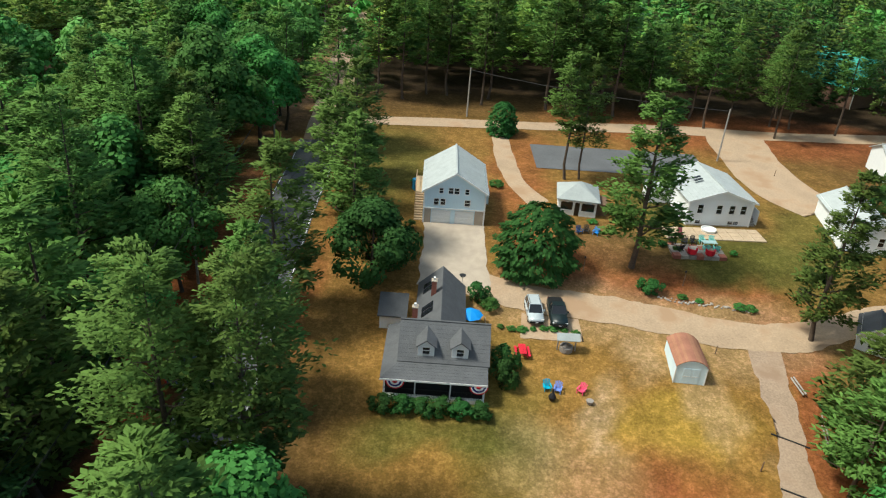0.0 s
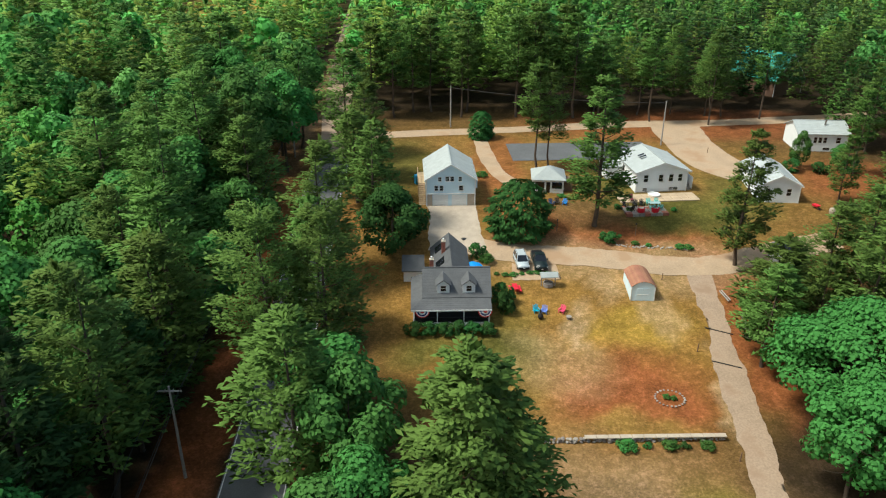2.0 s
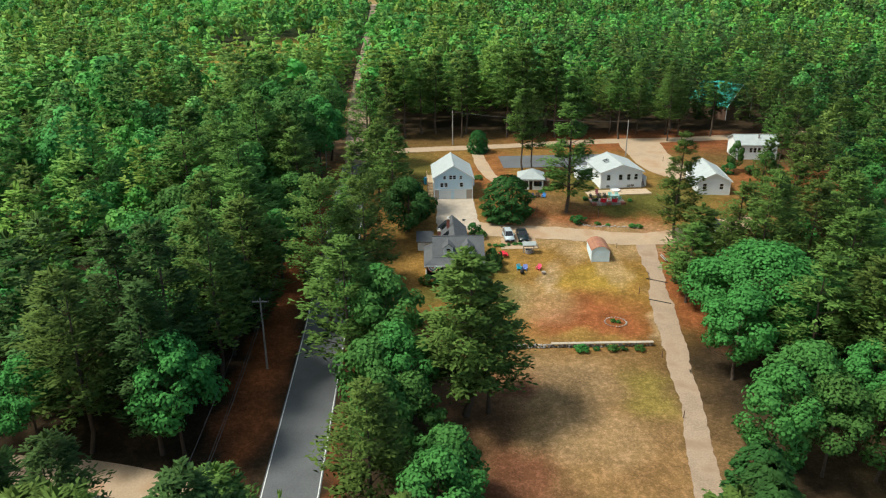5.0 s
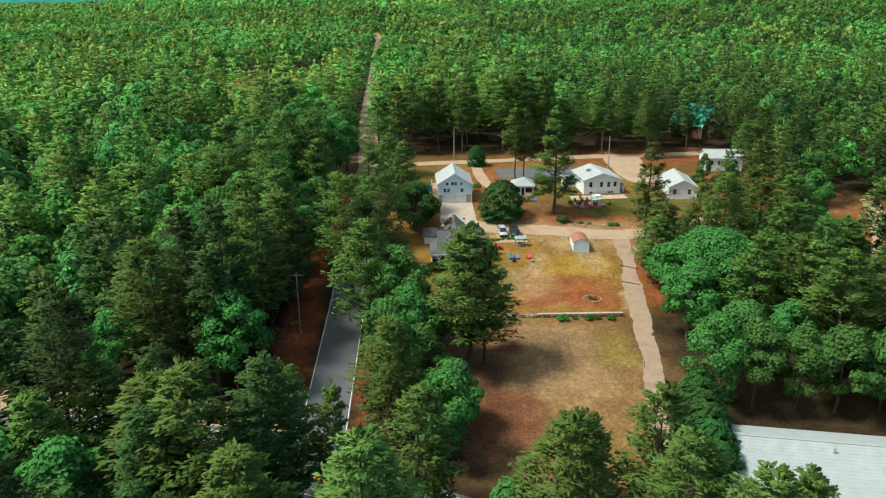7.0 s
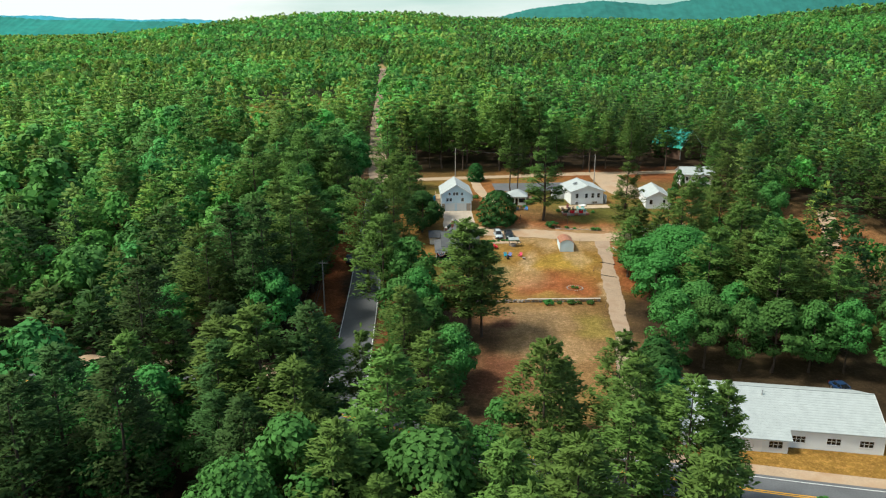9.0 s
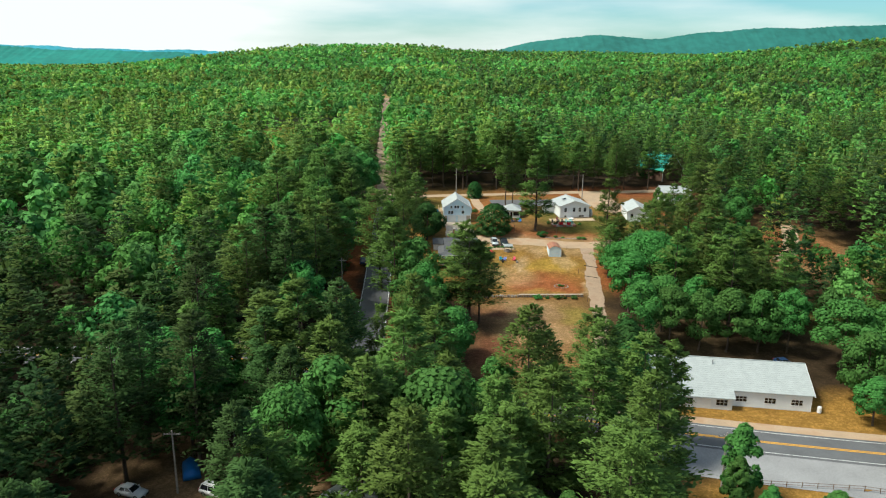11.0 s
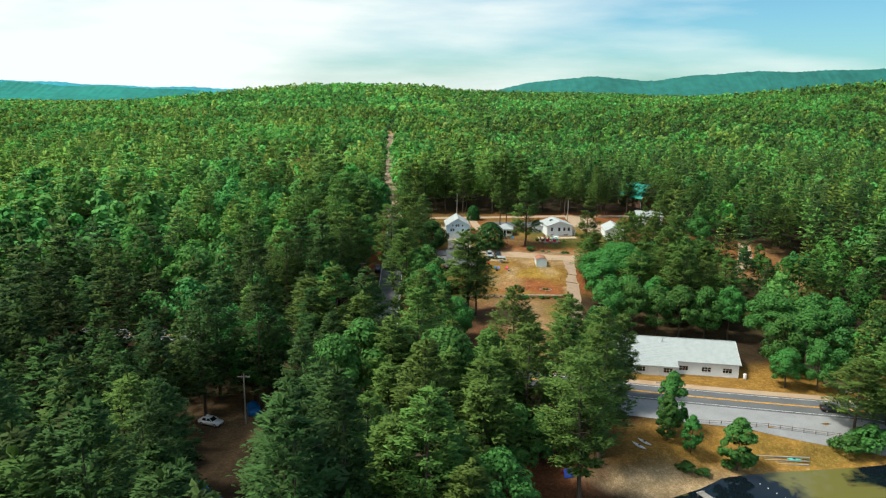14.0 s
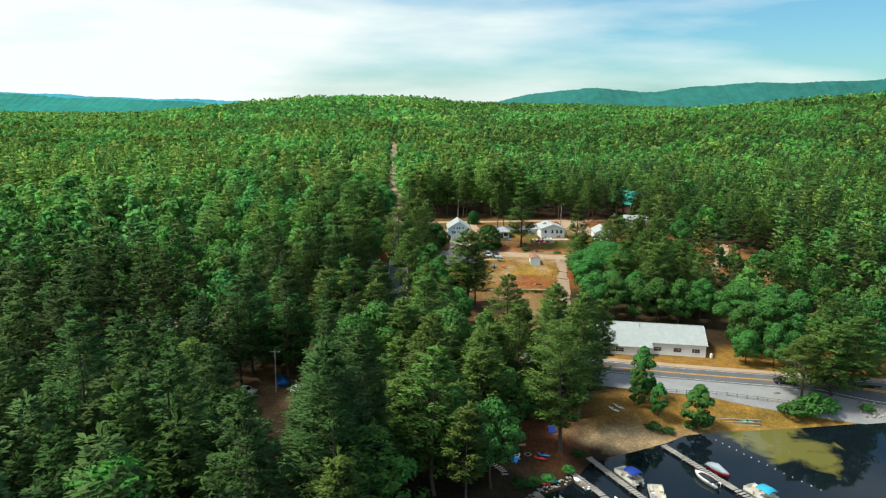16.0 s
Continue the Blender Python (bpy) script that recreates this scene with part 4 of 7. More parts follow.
def pierced(name, width, height, holes, thick, mat, parent, m, gable=None):
    """A wall in its own plane (x along, z up, its outer face at y 0), with openings; gable: ridge height over the middle."""
    top = gable or height
    xs = sorted({0.0, width, *[h[0] for h in holes], *[h[1] for h in holes]})
    zs = sorted({-0.5, top, *[h[2] for h in holes], *[h[3] for h in holes]})
    bm = bmesh.new()
    pts = {}
    for i in range(len(xs) - 1):
        for k in range(len(zs) - 1):
            cx, cz = (xs[i] + xs[i + 1]) / 2, (zs[k] + zs[k + 1]) / 2
            if any(h[0] < cx < h[1] and h[2] < cz < h[3] for h in holes):
                continue
            corner = []
            for a, b in ((i, k), (i + 1, k), (i + 1, k + 1), (i, k + 1)):
                if (a, b) not in pts:
                    pts[a, b] = bm.verts.new((xs[a], 0, zs[b]))
                corner.append(pts[a, b])
            bm.faces.new(corner)
    if gable:
        slope = (gable - height) / (width / 2)
        for side in (1, -1):
            no = Vector((-slope * side, 0, 1)).normalized()
            co = Vector((0 if side > 0 else width, 0, height))
            bmesh.ops.bisect_plane(bm, geom=bm.verts[:] + bm.edges[:] + bm.faces[:], plane_co=co, plane_no=no, clear_outer=True)
    r = bmesh.ops.extrude_face_region(bm, geom=bm.faces[:])
    bmesh.ops.translate(bm, verts=[e for e in r["geom"] if isinstance(e, bmesh.types.BMVert)], vec=(0, thick, 0))
    ob = part(name, bm, mat, parent)
    ob.matrix_basis = m
    return ob


def window(parent, m, x0, x1, z0, z1, mullions=1, name="window", bars=True):
    """A framed window set in an opening of a wall with the pose m."""
    bm = bmesh.new()
    e = 0.07
    for dims in ((x0 - e, x1 + e, -0.05, 0.08, z1, z1 + e), (x0 - e, x1 + e, -0.08, 0.08, z0 - e, z0), (x0 - e, x0, -0.05, 0.08, z0, z1), (x1, x1 + e, -0.05, 0.08, z0, z1)):
        box(bm, *dims)
    w = part(name, bm, M["trim"], parent)
    w.matrix_basis = m
    if bars:
        zc = (z0 + z1) / 2
        block("glazing_bar", (x0, x1, 0.02, 0.07, zc - 0.018, zc + 0.018), M["trim"], w)
    for k in range(1, mullions):
        xc = x0 + (x1 - x0) * k / mullions
        block("mullion", (xc - 0.025, xc + 0.025, 0.0, 0.085, z0, z1), M["trim"], w)
    block("pane", (x0, x1, 0.09, 0.11, z0, z1), M["pane"], w)
    return w


def coursed(parent, a, b, c, d, mat, n, name="roof"):
    """A roof slope from the eave a-b up to the ridge d-c, stepped where its courses overlap."""
    a, b, c, d = (Vector(q) for q in (a, b, c, d))
    rows = []
    for k in range(n):
        for f, lift in ((k / n, 0.018), ((k + 1) / n, 0.0)):
            rows.append((a.lerp(d, f) + Vector((0, 0, 0.14 + lift)), b.lerp(c, f) + Vector((0, 0, 0.14 + lift))))
    bm = bmesh.new()
    top = [[bm.verts.new(q) for q in r] for r in rows]
    low = [[bm.verts.new(q) for q in r] for r in ((a, b), (d, c))]
    for p, q in zip(top, top[1:]):
        bm.faces.new((p[0], p[1], q[1], q[0]))
    bm.faces.new((low[0][0], low[1][0], low[1][1], low[0][1]))
    bm.faces.new((low[0][0], low[0][1], top[0][1], top[0][0]))
    bm.faces.new((low[1][1], low[1][0], top[-1][0], top[-1][1]))
    for s in (0, 1):
        bm.faces.new([low[0][s]] + [r[s] for r in top] + [low[1][s]])
    return part(name, bm, mat, parent)


def slope_roof(parent, w, d, eave, ridge, over, mat, thick=0.16, name="roof"):
    """Two slopes with the ridge along y, over a plan w by d."""
    run, rise = w / 2, ridge - eave
    fr = 1 + over / run
    n = max(4, int(math.hypot(run, rise) / 0.45))
    for side in (-1, 1):
        xe, ze = w / 2 + side * run * fr, ridge - rise * fr
        y0, y1 = (d + over, -over) if side < 0 else (-over, d + over)
        coursed(parent, (xe, y0, ze), (xe, y1, ze), (w / 2, y1, ridge), (w / 2, y0, ridge), mat, n, name)
    bm = bmesh.new()
    box(bm, w / 2 - 0.12, w / 2 + 0.12, -over, d + over, ridge + thick - 0.05, ridge + thick + 0.05)
    part("ridge_cap", bm, mat, parent)


def rake_boards(parent, w, eave, ridge, over, y, mat):
    run, rise = w / 2, ridge - eave
    for side in (-1, 1):
        bm = bmesh.new()
        f = 1 + over / run
        a, b = Vector((w / 2 + side * run * f, y, ridge - rise * f)), Vector((w / 2, y, ridge))
        v = [bm.verts.new(q) for q in (a + Vector((0, 0, -0.12)), a + Vector((0, 0, 0.15)), b + Vector((0, 0, 0.15)), b + Vector((0, 0, -0.12)))]
        fc = bm.faces.new(v)
        r = bmesh.ops.extrude_face_region(bm, geom=[fc])
        bmesh.ops.translate(bm, verts=[e for e in r["geom"] if isinstance(e, bmesh.types.BMVert)], vec=(0, 0.06, 0))
        part("rake_board", bm, mat, parent)


def siding(parent, m, width, z0, z1, holes, mat, step=0.32):
    """Lapped boards on a wall, broken at its openings."""
    bm = bmesh.new()
    z = z0
    while z < z1 - 0.05:
        cuts = [0.0] + sorted([q for h in holes if h[2] - 0.1 < z + step / 2 < h[3] + 0.1 for q in (h[0] - 0.1, h[1] + 0.1)]) + [width]
        for a, b in zip(cuts[::2], cuts[1::2]):
            if b - a > 0.05:
                v = [bm.verts.new(q) for q in ((a, -0.035, z), (b, -0.035, z), (b, -0.006, z + step), (a, -0.006, z + step), (a, 0, z), (b, 0, z))]
                bm.faces.new((v[0], v[1], v[2], v[3])); bm.faces.new((v[4], v[5], v[1], v[0]))
        z += step
    s = part("siding", bm, mat, parent)
    s.matrix_basis = m
    return s


def gable_house(name, x, y, turn, w, d, eave, ridge, wall, roof, label, front=(), back=(), left=(), right=(), over=0.4, base=None, category="house", z=None, mull=1):
    """A house with its gable to the front (local y 0), its foot at the middle of the front wall."""
    h = thing(name, 0, 0, 0, label, category)
    z = land_at(x, y) if z is None else z
    h.matrix_world = pose(x, y, z, 0, 0, turn) @ pose(-w / 2, 0, 0)
    t = 0.2
    front_m, back_m = Matrix(), pose(w, d, 0, 0, 0, 180)
    left_m, right_m = pose(0, d - t, 0, 0, 0, -90), pose(w, t, 0, 0, 0, 90)
    for holes, m, width, gab in ((front, front_m, w, ridge), (back, back_m, w, ridge), (left, left_m, d - 2 * t, None), (right, right_m, d - 2 * t, None)):
        o = pierced("wall", width, eave, [q[:4] for q in holes], t, M[wall], h, m, gab)
        siding(h, m, width, 0.0 if base is None else base, eave, [q[:4] for q in holes], M[wall])
        for q in holes:
            kind = q[4] if len(q) > 4 else "window"
            if kind == "window":
                window(h, m, *q[:4], mullions=q[5] if len(q) > 5 else 1)
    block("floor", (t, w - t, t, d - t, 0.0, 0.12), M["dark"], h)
    slope_roof(h, w, d, eave, ridge, over, M[roof])
    rake_boards(h, w, eave, ridge, over, -over - 0.06, M["trim"])
    for xx in (0.0, w):
        block("corner_board", (xx - 0.1, xx + 0.1, -0.06, 0.02, 0.0, eave - 0.1), M["trim"], h)
    return h


# two-storey house over a double garage
H1 = gable_house("garage_house", 4.4, 90.4, 1.5, 8.3, 10.6, 5.1, 7.7, "blue_white", "roof_light", "pale blue two-storey house over a double garage", z=15.75,
                 front=[(1.1, 3.7, 0.1, 2.2, "door"), (4.3, 6.9, 0.1, 2.2, "door"), (1.35, 1.95, 2.95, 3.85), (2.25, 2.85, 2.95, 3.85), (5.55, 6.25, 2.95, 3.85),
                        (2.0, 2.5, 4.65, 5.4), (3.25, 3.85, 4.65, 5.5), (4.05, 4.65, 4.65, 5.5), (5.5, 6.0, 4.65, 5.4)],
                 right=[(1.5, 2.4, 3.2, 4.3), (6, 7, 3.2, 4.3)], left=[(3, 4, 3.2, 4.3), (7, 8, 3.2, 4.3)], base=2.45)
for x0 in (1.1, 4.3):
    dr = block("garage_door", (x0, x0 + 2.6, 0.1, 0.14, 0.1, 2.2), M["trim"], H1, "white panelled garage door")
    for k in range(4):
        for j in range(4):
            block("panel", (x0 + 0.08 + j * 0.63, x0 + 0.6 + j * 0.63, 0.07, 0.1, 0.18 + k * 0.51, 0.58 + k * 0.51), M["trim"], dr)
for x0, x1 in ((-0.02, 1.0), (7.0, 8.32)):
    block("foundation", (x0, x1, -0.04, -0.01, 0.0, 2.35), M["concrete"], H1, "grey concrete foundation")
block("belt_board", (-0.05, 8.35, -0.09, 0.0, 2.33, 2.5), M["trim"], H1)
for k in range(11):
    block("stair_step", (-1.3, -0.15, 0.5 + k * 0.34, 0.86 + k * 0.34, 0.1 + k * 0.24, 0.3 + k * 0.24), M["wood_tan"], H1)
block("side_deck", (-1.4, -0.12, 4.2, 10.2, 2.7, 2.85), M["wood_tan"], H1)
for yy in (4.3, 7.2, 10.1):
    block("deck_post", (-1.38, -1.26, yy - 0.06, yy + 0.06, 0.0, 3.8), M["wood_tan"], H1)
block("deck_rail", (-1.38, -1.28, 4.2, 10.2, 3.72, 3.82), M["wood_tan"], H1)
block("side_bay", (8.3, 8.9, 2.0, 3.6, 2.6, 4.3), M["blue_white"], H1)

# long low hall by the road
win = lambda a: (a, a + 1.9, 1.2, 2.3, "window", 3)
H2 = gable_house("long_hall", 63.5, -12.4, 79.2, 14, 28.5, 3.4, 6.3, "white", "roof_light", "long low white hall with a pale shingle roof", category="hall", z=5.95,
                 left=[win(1.6), win(6.2), win(10.8), win(15.6), win(20.5), win(25)][::-1], front=[(3, 4.2, 1.2, 2.4), (9, 10.2, 1.2, 2.4)])
bay_m = pose(-1.8, 28.4, 0, 0, 0, -90)
holes = [(1.2, 3.1, 1.0, 2.1), (6.2, 8.1, 1.0, 2.1), (12.1, 14.0, 1.0, 2.1)]
pierced("bay_wall", 14.8, 2.5, holes, 0.2, M["white"], H2, bay_m)
for q in holes:
    window(H2, bay_m, *q, mullions=3)
for k in range(2):
    leaf = block("door", (8.75 + k * 1.22, 9.93 + k * 1.22, -0.05, -0.004, 0.15, 2.2), M["trim"], H2, "white panelled door", bevel=0.01, turn=bay_m)
    block("door_handle", (9.75 + k * 0.3, 9.79 + k * 0.3, -0.11, -0.05, 1.05, 1.2), M["chrome"], leaf, turn=bay_m)
for yy in (13.6, 28.2):
    block("bay_side", (-1.58, 0.0, yy, yy + 0.2, -0.4, 2.6), M["white"], H2)
coursed(H2, (-2.3, 28.9, 2.46), (-2.3, 13.2, 2.46), (1.6, 13.2, 4.12), (1.6, 28.9, 4.12), M["roof_light"], 8, "bay_roof")
block("foundation", (-0.06, 14.06, -0.06, 28.56, -0.6, 0.12), M["concrete"], H2)
block("vent_pipe", (5.4, 5.6, 16, 16.2, 5.3, 6.6), M["chrome"], H2)

# white house with a terrace
H3 = gable_house("white_house", 42.5, 96.0, 5.5, 9.4, 10.5, 4.1, 5.7, "white", "roof_light", "white house with a low gable, tall windows and a basement", z=16.0,
                 front=[(1.3, 2.1, 2.1, 3.4), (4.1, 4.9, 2.1, 3.4), (6.0, 6.8, 2.1, 3.4), (7.7, 8.5, 2.1, 3.4), (1.3, 2.1, 0.45, 1.0, "window"), (6.2, 7.8, 0.45, 1.0, "window", 2)],
                 left=[(3, 4, 2, 3.2)], right=[(2, 3, 2, 3.2), (6, 7, 2, 3.2)], over=0.5)
for yy in (4.2, 5.1):
    block("skylight", (2.0, 3.2, yy, yy + 0.45, 0, 0.1), M["pane"], H3, "dark skylight", turn=Matrix.Translation((0, 0, 4.62)) @ Matrix.Rotation(radians(-18.8), 4, "Y"))
block("basement_wall", (-0.03, 9.43, -0.03, -0.01, -0.3, 0.3), M["concrete"], H3)
block("side_wing", (-3.2, 0.0, 7.2, 10.4, -0.3, 2.6), M["white"], H3)
block("wing_roof", (-3.5, 0.0, 6.9, 10.7, 2.6, 2.8), M["roof_light"], H3)
for k in range(7):
    block("stair_step", (9.5, 10.6, 0.3 + k * 0.32, 0.62 + k * 0.32, k * 0.25, 0.2 + k * 0.25), M["wood_grey"], H3)
block("stair_rail", (10.6, 10.68, 0.2, 2.7, 0.4, 2.6), M["trim"], H3)
block("side_deck", (9.4, 11.2, 2.6, 6.5, 1.75, 1.95), M["wood_grey"], H3)

# screened summer house with a hip roof
H4 = thing("screen_house", 22.1, 95.8, -6, "small white screened summer house with a hipped roof", "summer house", z=16.0)
for m, wd in ((pose(-2.7, 0, 0), 5.4), (pose(2.7, 5.4, 0, 0, 0, 180), 5.4), (pose(-2.7, 5.2, 0, 0, 0, -90), 5.0), (pose(2.7, 0.2, 0, 0, 0, 90), 5.0)):
    holes = [(0.3, 2.0, 0.95, 2.2), (2.3, 3.0, 0.1, 2.2), (3.3, 5.1, 0.95, 2.2)] if wd > 5.2 else [(0.4, 2.3, 0.95, 2.2), (2.6, 4.6, 0.95, 2.2)]
    pierced("wall", wd, 2.6, holes, 0.15, M["white"], H4, m)
    for q in holes:
        window(H4, m, *q, mullions=1, name="screen", bars=False)
bm = bmesh.new()
a = [bm.verts.new(q) for q in ((-3.1, -0.4, 2.55), (3.1, -0.4, 2.55), (3.1, 5.8, 2.55), (-3.1, 5.8, 2.55), (-0.3, 2.4, 4.2), (0.3, 3.0, 4.2))]
for f in ((0, 1, 4), (1, 2, 5, 4), (2, 3, 5), (3, 0, 4, 5)):
    bm.faces.new([a[i] for i in f])
r = bmesh.ops.extrude_face_region(bm, geom=bm.faces[:])
bmesh.ops.translate(bm, verts=[e for e in r["geom"] if isinstance(e, bmesh.types.BMVert)], vec=(0, 0, 0.14))
part("roof", bm, M["roof_light"], H4)
block("floor", (-2.6, 2.6, 0.1, 5.3, -0.3, 0.1), M["wood_grey"], H4)
for k in range(3):
    block("stair_step", (-0.5, 0.5, -0.35 - k * 0.3, -0.05 - k * 0.3, -0.3, 0.05 - k * 0.12), M["concrete"], H4)
block("side_lean_to", (2.7, 4.3, 1.0, 4.5, -0.2, 1.9), M["wood_brown"], H4)

# white house half hidden behind pines, and one by the wood
H5 = gable_house("white_house", 61.8, 91.0, -6, 6.8, 12, 3.3, 5.0, "white", "roof_light", "white gabled house half hidden by pines", z=15.9,
                 front=[(1.0, 1.8, 1.3, 2.6), (4.6, 5.4, 1.3, 2.6)], right=[(2, 3, 1.3, 2.5), (7, 8, 1.3, 2.5)])
H6 = gable_house("white_house", 88.0, 121.6, 85, 7.6, 10, 3.9, 5.6, "white", "roof_light", "white house with a grey roof at the wood's edge", z=16.35,
                 left=[(1.0, 1.8, 1.9, 3.1), (3.0, 3.7, 1.9, 3.1), (4.0, 4.7, 1.9, 3.1), (5.0, 5.7, 1.9, 3.1), (7.6, 8.5, 1.9, 3.1), (5.2, 6.6, 0.3, 0.9)])
block("chimney_pipe", (2.2, 2.5, 4, 4.3, 4.6, 6.2), M["chrome"], H6)
H7 = gable_house("white_shed", 53.8, 70.6, -28, 3.4, 4.6, 2.3, 3.4, "white", "roof_grey", "white shed at the edge of the trees", category="shed", front=[(1.2, 2.2, 0.7, 1.8)])
H8 = thing("garden_shed", 29.15, 63.4, -2, "white garden shed with an arched rust-red shingle roof", "shed", z=11.95)
SW, SD = 3.35, 5.2
ARC = [(SW * k / 12, 2.25 + 0.85 * math.sin(math.pi * k / 12) ** 0.7) for k in range(13)]
bm = bmesh.new()
ends = [[bm.verts.new((x, y, z)) for x, z in [(0, -0.3)] + ARC + [(SW, -0.3)]] for y in (0.0, SD)]
bm.faces.new(ends[0]); bm.faces.new(ends[1][::-1])
for k in range(15):
    a, b = k, (k + 1) % 15
    bm.faces.new((ends[0][b], ends[0][a], ends[1][a], ends[1][b]))
part("body", bm, M["blue_white"], H8)
for k in range(12):
    (xa, za), (xb, zb) = ARC[k], ARC[k + 1]
    xa, xb = xa - (0.1 if k == 0 else 0.0), xb + (0.1 if k == 11 else 0.0)
    bm = bmesh.new()
    lo = [bm.verts.new(q) for q in ((xa, -0.12, za + 0.01), (xb, -0.12, zb + 0.01), (xb, SD + 0.12, zb + 0.01), (xa, SD + 0.12, za + 0.01))]
    hi = [bm.verts.new((v.co.x, v.co.y, v.co.z + 0.07)) for v in lo]
    bm.faces.new(lo[::-1]); bm.faces.new(hi)
    for m in range(4):
        bm.faces.new((lo[m], lo[(m + 1) % 4], hi[(m + 1) % 4], hi[m]))
    part("roof_strip", bm, M["roof_red"], H8)
for k in range(2):
    leaf = block("door", (0.78 + k * 0.91, 1.66 + k * 0.91, -0.04, -0.004, 0.1, 2.05), M["blue_white"], H8, bevel=0.01)
    block("door_trim", (0.80 + k * 0.91, 1.64 + k * 0.91, -0.06, -0.04, 1.02, 1.10), M["trim"], leaf)
for xx in (-0.04, SW - 0.08):
    block("corner_board", (xx, xx + 0.12, -0.035, 0.1, -0.25, 2.22), M["trim"], H8)
H9 = gable_house("green_roofed_barn", 97, 166, 28, 11, 15, 4.5, 10.5, "wood_brown", "roof_green", "tall building with a green metal roof behind pines", category="barn")
H10 = gable_house("lake_house", -13.5, -58, 12, 8, 9, 5.2, 7.4, "wood_grey", "roof_light", "grey lake house among tall pines", z=5.2,
                  front=[(1, 2.2, 3, 4.4), (3, 4.2, 3, 4.4), (5.5, 6.8, 3, 4.4), (2, 3, 0.6, 1.8)], right=[(2, 3, 3, 4.3)])
block("deck", (-0.5, 9.5, -3.2, -0.05, 2.2, 2.4), M["wood_tan"], H10, "tan wooden deck")
for xx in (-0.4, 3, 6, 9.3):
    block("deck_post", (xx, xx + 0.14, -3.15, -3.0, -1.5, 3.3), M["wood_tan"], H10)
block("deck_rail", (-0.5, 9.5, -3.18, -3.1, 3.2, 3.3), M["wood_tan"], H10)
H11 = gable_house("white_shed", 88, 73, 10, 4, 5, 2.4, 3.4, "white", "roof_light", "small white outbuilding by a clearing", category="shed", front=[(1.4, 2.4, 0.8, 1.8)])

# grey-roofed cape house with a wrap-round porch: its ridge runs across
HZ = 11.45
CAPE = thing("cape_house", -0.2, 58.0, 0.5, "cape house with grey shingle roof, dormers and a dark porch", "house", z=HZ)
for m, wd, holes in ((pose(0, 2.0, 0), 8.8, [(0.8, 1.8, 0.9, 2.2), (3.8, 4.8, 0.2, 2.2), (6.4, 7.6, 0.9, 2.2)]), (pose(8.8, 8.6, 0, 0, 0, 180), 8.8, [])):
    pierced("wall", wd, 3.3, holes, 0.2, M["white"], CAPE, m)
    siding(CAPE, m, wd, 0, 3.3, holes, M["white"])
    for q in holes:
        window(CAPE, m, *q)
for m in (pose(0, 8.6, 0, 0, 0, -90), pose(8.8, 2.0, 0, 0, 0, 90)):
    pierced("gable_wall", 6.6, 3.3, [(1.2, 2.0, 1.0, 2.3), (4.4, 5.2, 1.0, 2.3), (2.8, 3.7, 4.0, 5.0)], 0.2, M["white"], CAPE, m, 6.0)
    for q in ((1.2, 2.0, 1.0, 2.3), (4.4, 5.2, 1.0, 2.3), (2.8, 3.7, 4.0, 5.0)):
        window(CAPE, m, *q)


def plane_roof(parent, pts, mat, thick=0.14, name="roof", label=""):
    """A slab through the given corners."""
    bm = bmesh.new()
    f = bm.faces.new([bm.verts.new(q) for q in pts])
    r = bmesh.ops.extrude_face_region(bm, geom=[f])
    bmesh.ops.translate(bm, verts=[e for e in r["geom"] if isinstance(e, bmesh.types.BMVert)], vec=(0, 0, thick))
    return part(name, bm, mat, parent, label)


RG = M["roof_grey"]
coursed(CAPE, (-0.35, 1.75, 3.2), (9.15, 1.75, 3.2), (9.15, 5.3, 6.05), (-0.35, 5.3, 6.05), RG, 10)
coursed(CAPE, (9.15, 8.85, 3.2), (-0.35, 8.85, 3.2), (-0.35, 5.3, 6.05), (9.15, 5.3, 6.05), RG, 10)
block("ridge_cap", (-0.35, 9.15, 5.18, 5.42, 6.1, 6.24), RG, CAPE)
# porch round the front and one side
coursed(CAPE, (-1.9, -0.35, 2.5), (9.0, -0.35, 2.5), (9.0, 1.9, 3.15), (-0.1, 1.9, 3.15), RG, 6, "porch_roof")
coursed(CAPE, (-1.9, 9.2, 2.5), (-1.9, -0.35, 2.5), (-0.1, 1.9, 3.15), (-0.1, 9.2, 3.15), RG, 5, "porch_roof")
block("porch_floor", (-1.6, 8.8, -0.05, 2.0, -0.6, 0.35), M["trim"], CAPE, "white porch skirt and floor")
block("porch_floor", (-1.6, 0.0, 2.0, 9.0, -0.4, 0.35), M["trim"], CAPE)
for xx in (-1.55, 1.6, 5.2, 8.65):
    block("porch_post", (xx, xx + 0.14, 0.0, 0.14, 0.35, 2.55), M["trim"], CAPE)
block("porch_rail", (-1.5, 8.7, 0.0, 0.1, 1.15, 1.25), M["black"], CAPE)
for k in range(40):
    block("baluster", (-1.45 + k * 0.255, -1.41 + k * 0.255, 0.03, 0.07, 0.35, 1.15), M["black"], CAPE)
# Near-black sheet along the whole porch, just behind the balusters
block("porch_screen", (-1.4, 8.6, 0.3, 0.34, 0.35, 2.45), M["dark"], CAPE, "near-black sheet behind a porch rail")
block("fascia", (-1.9, 9.0, -0.4, -0.34, 2.42, 2.62), M["trim"], CAPE)
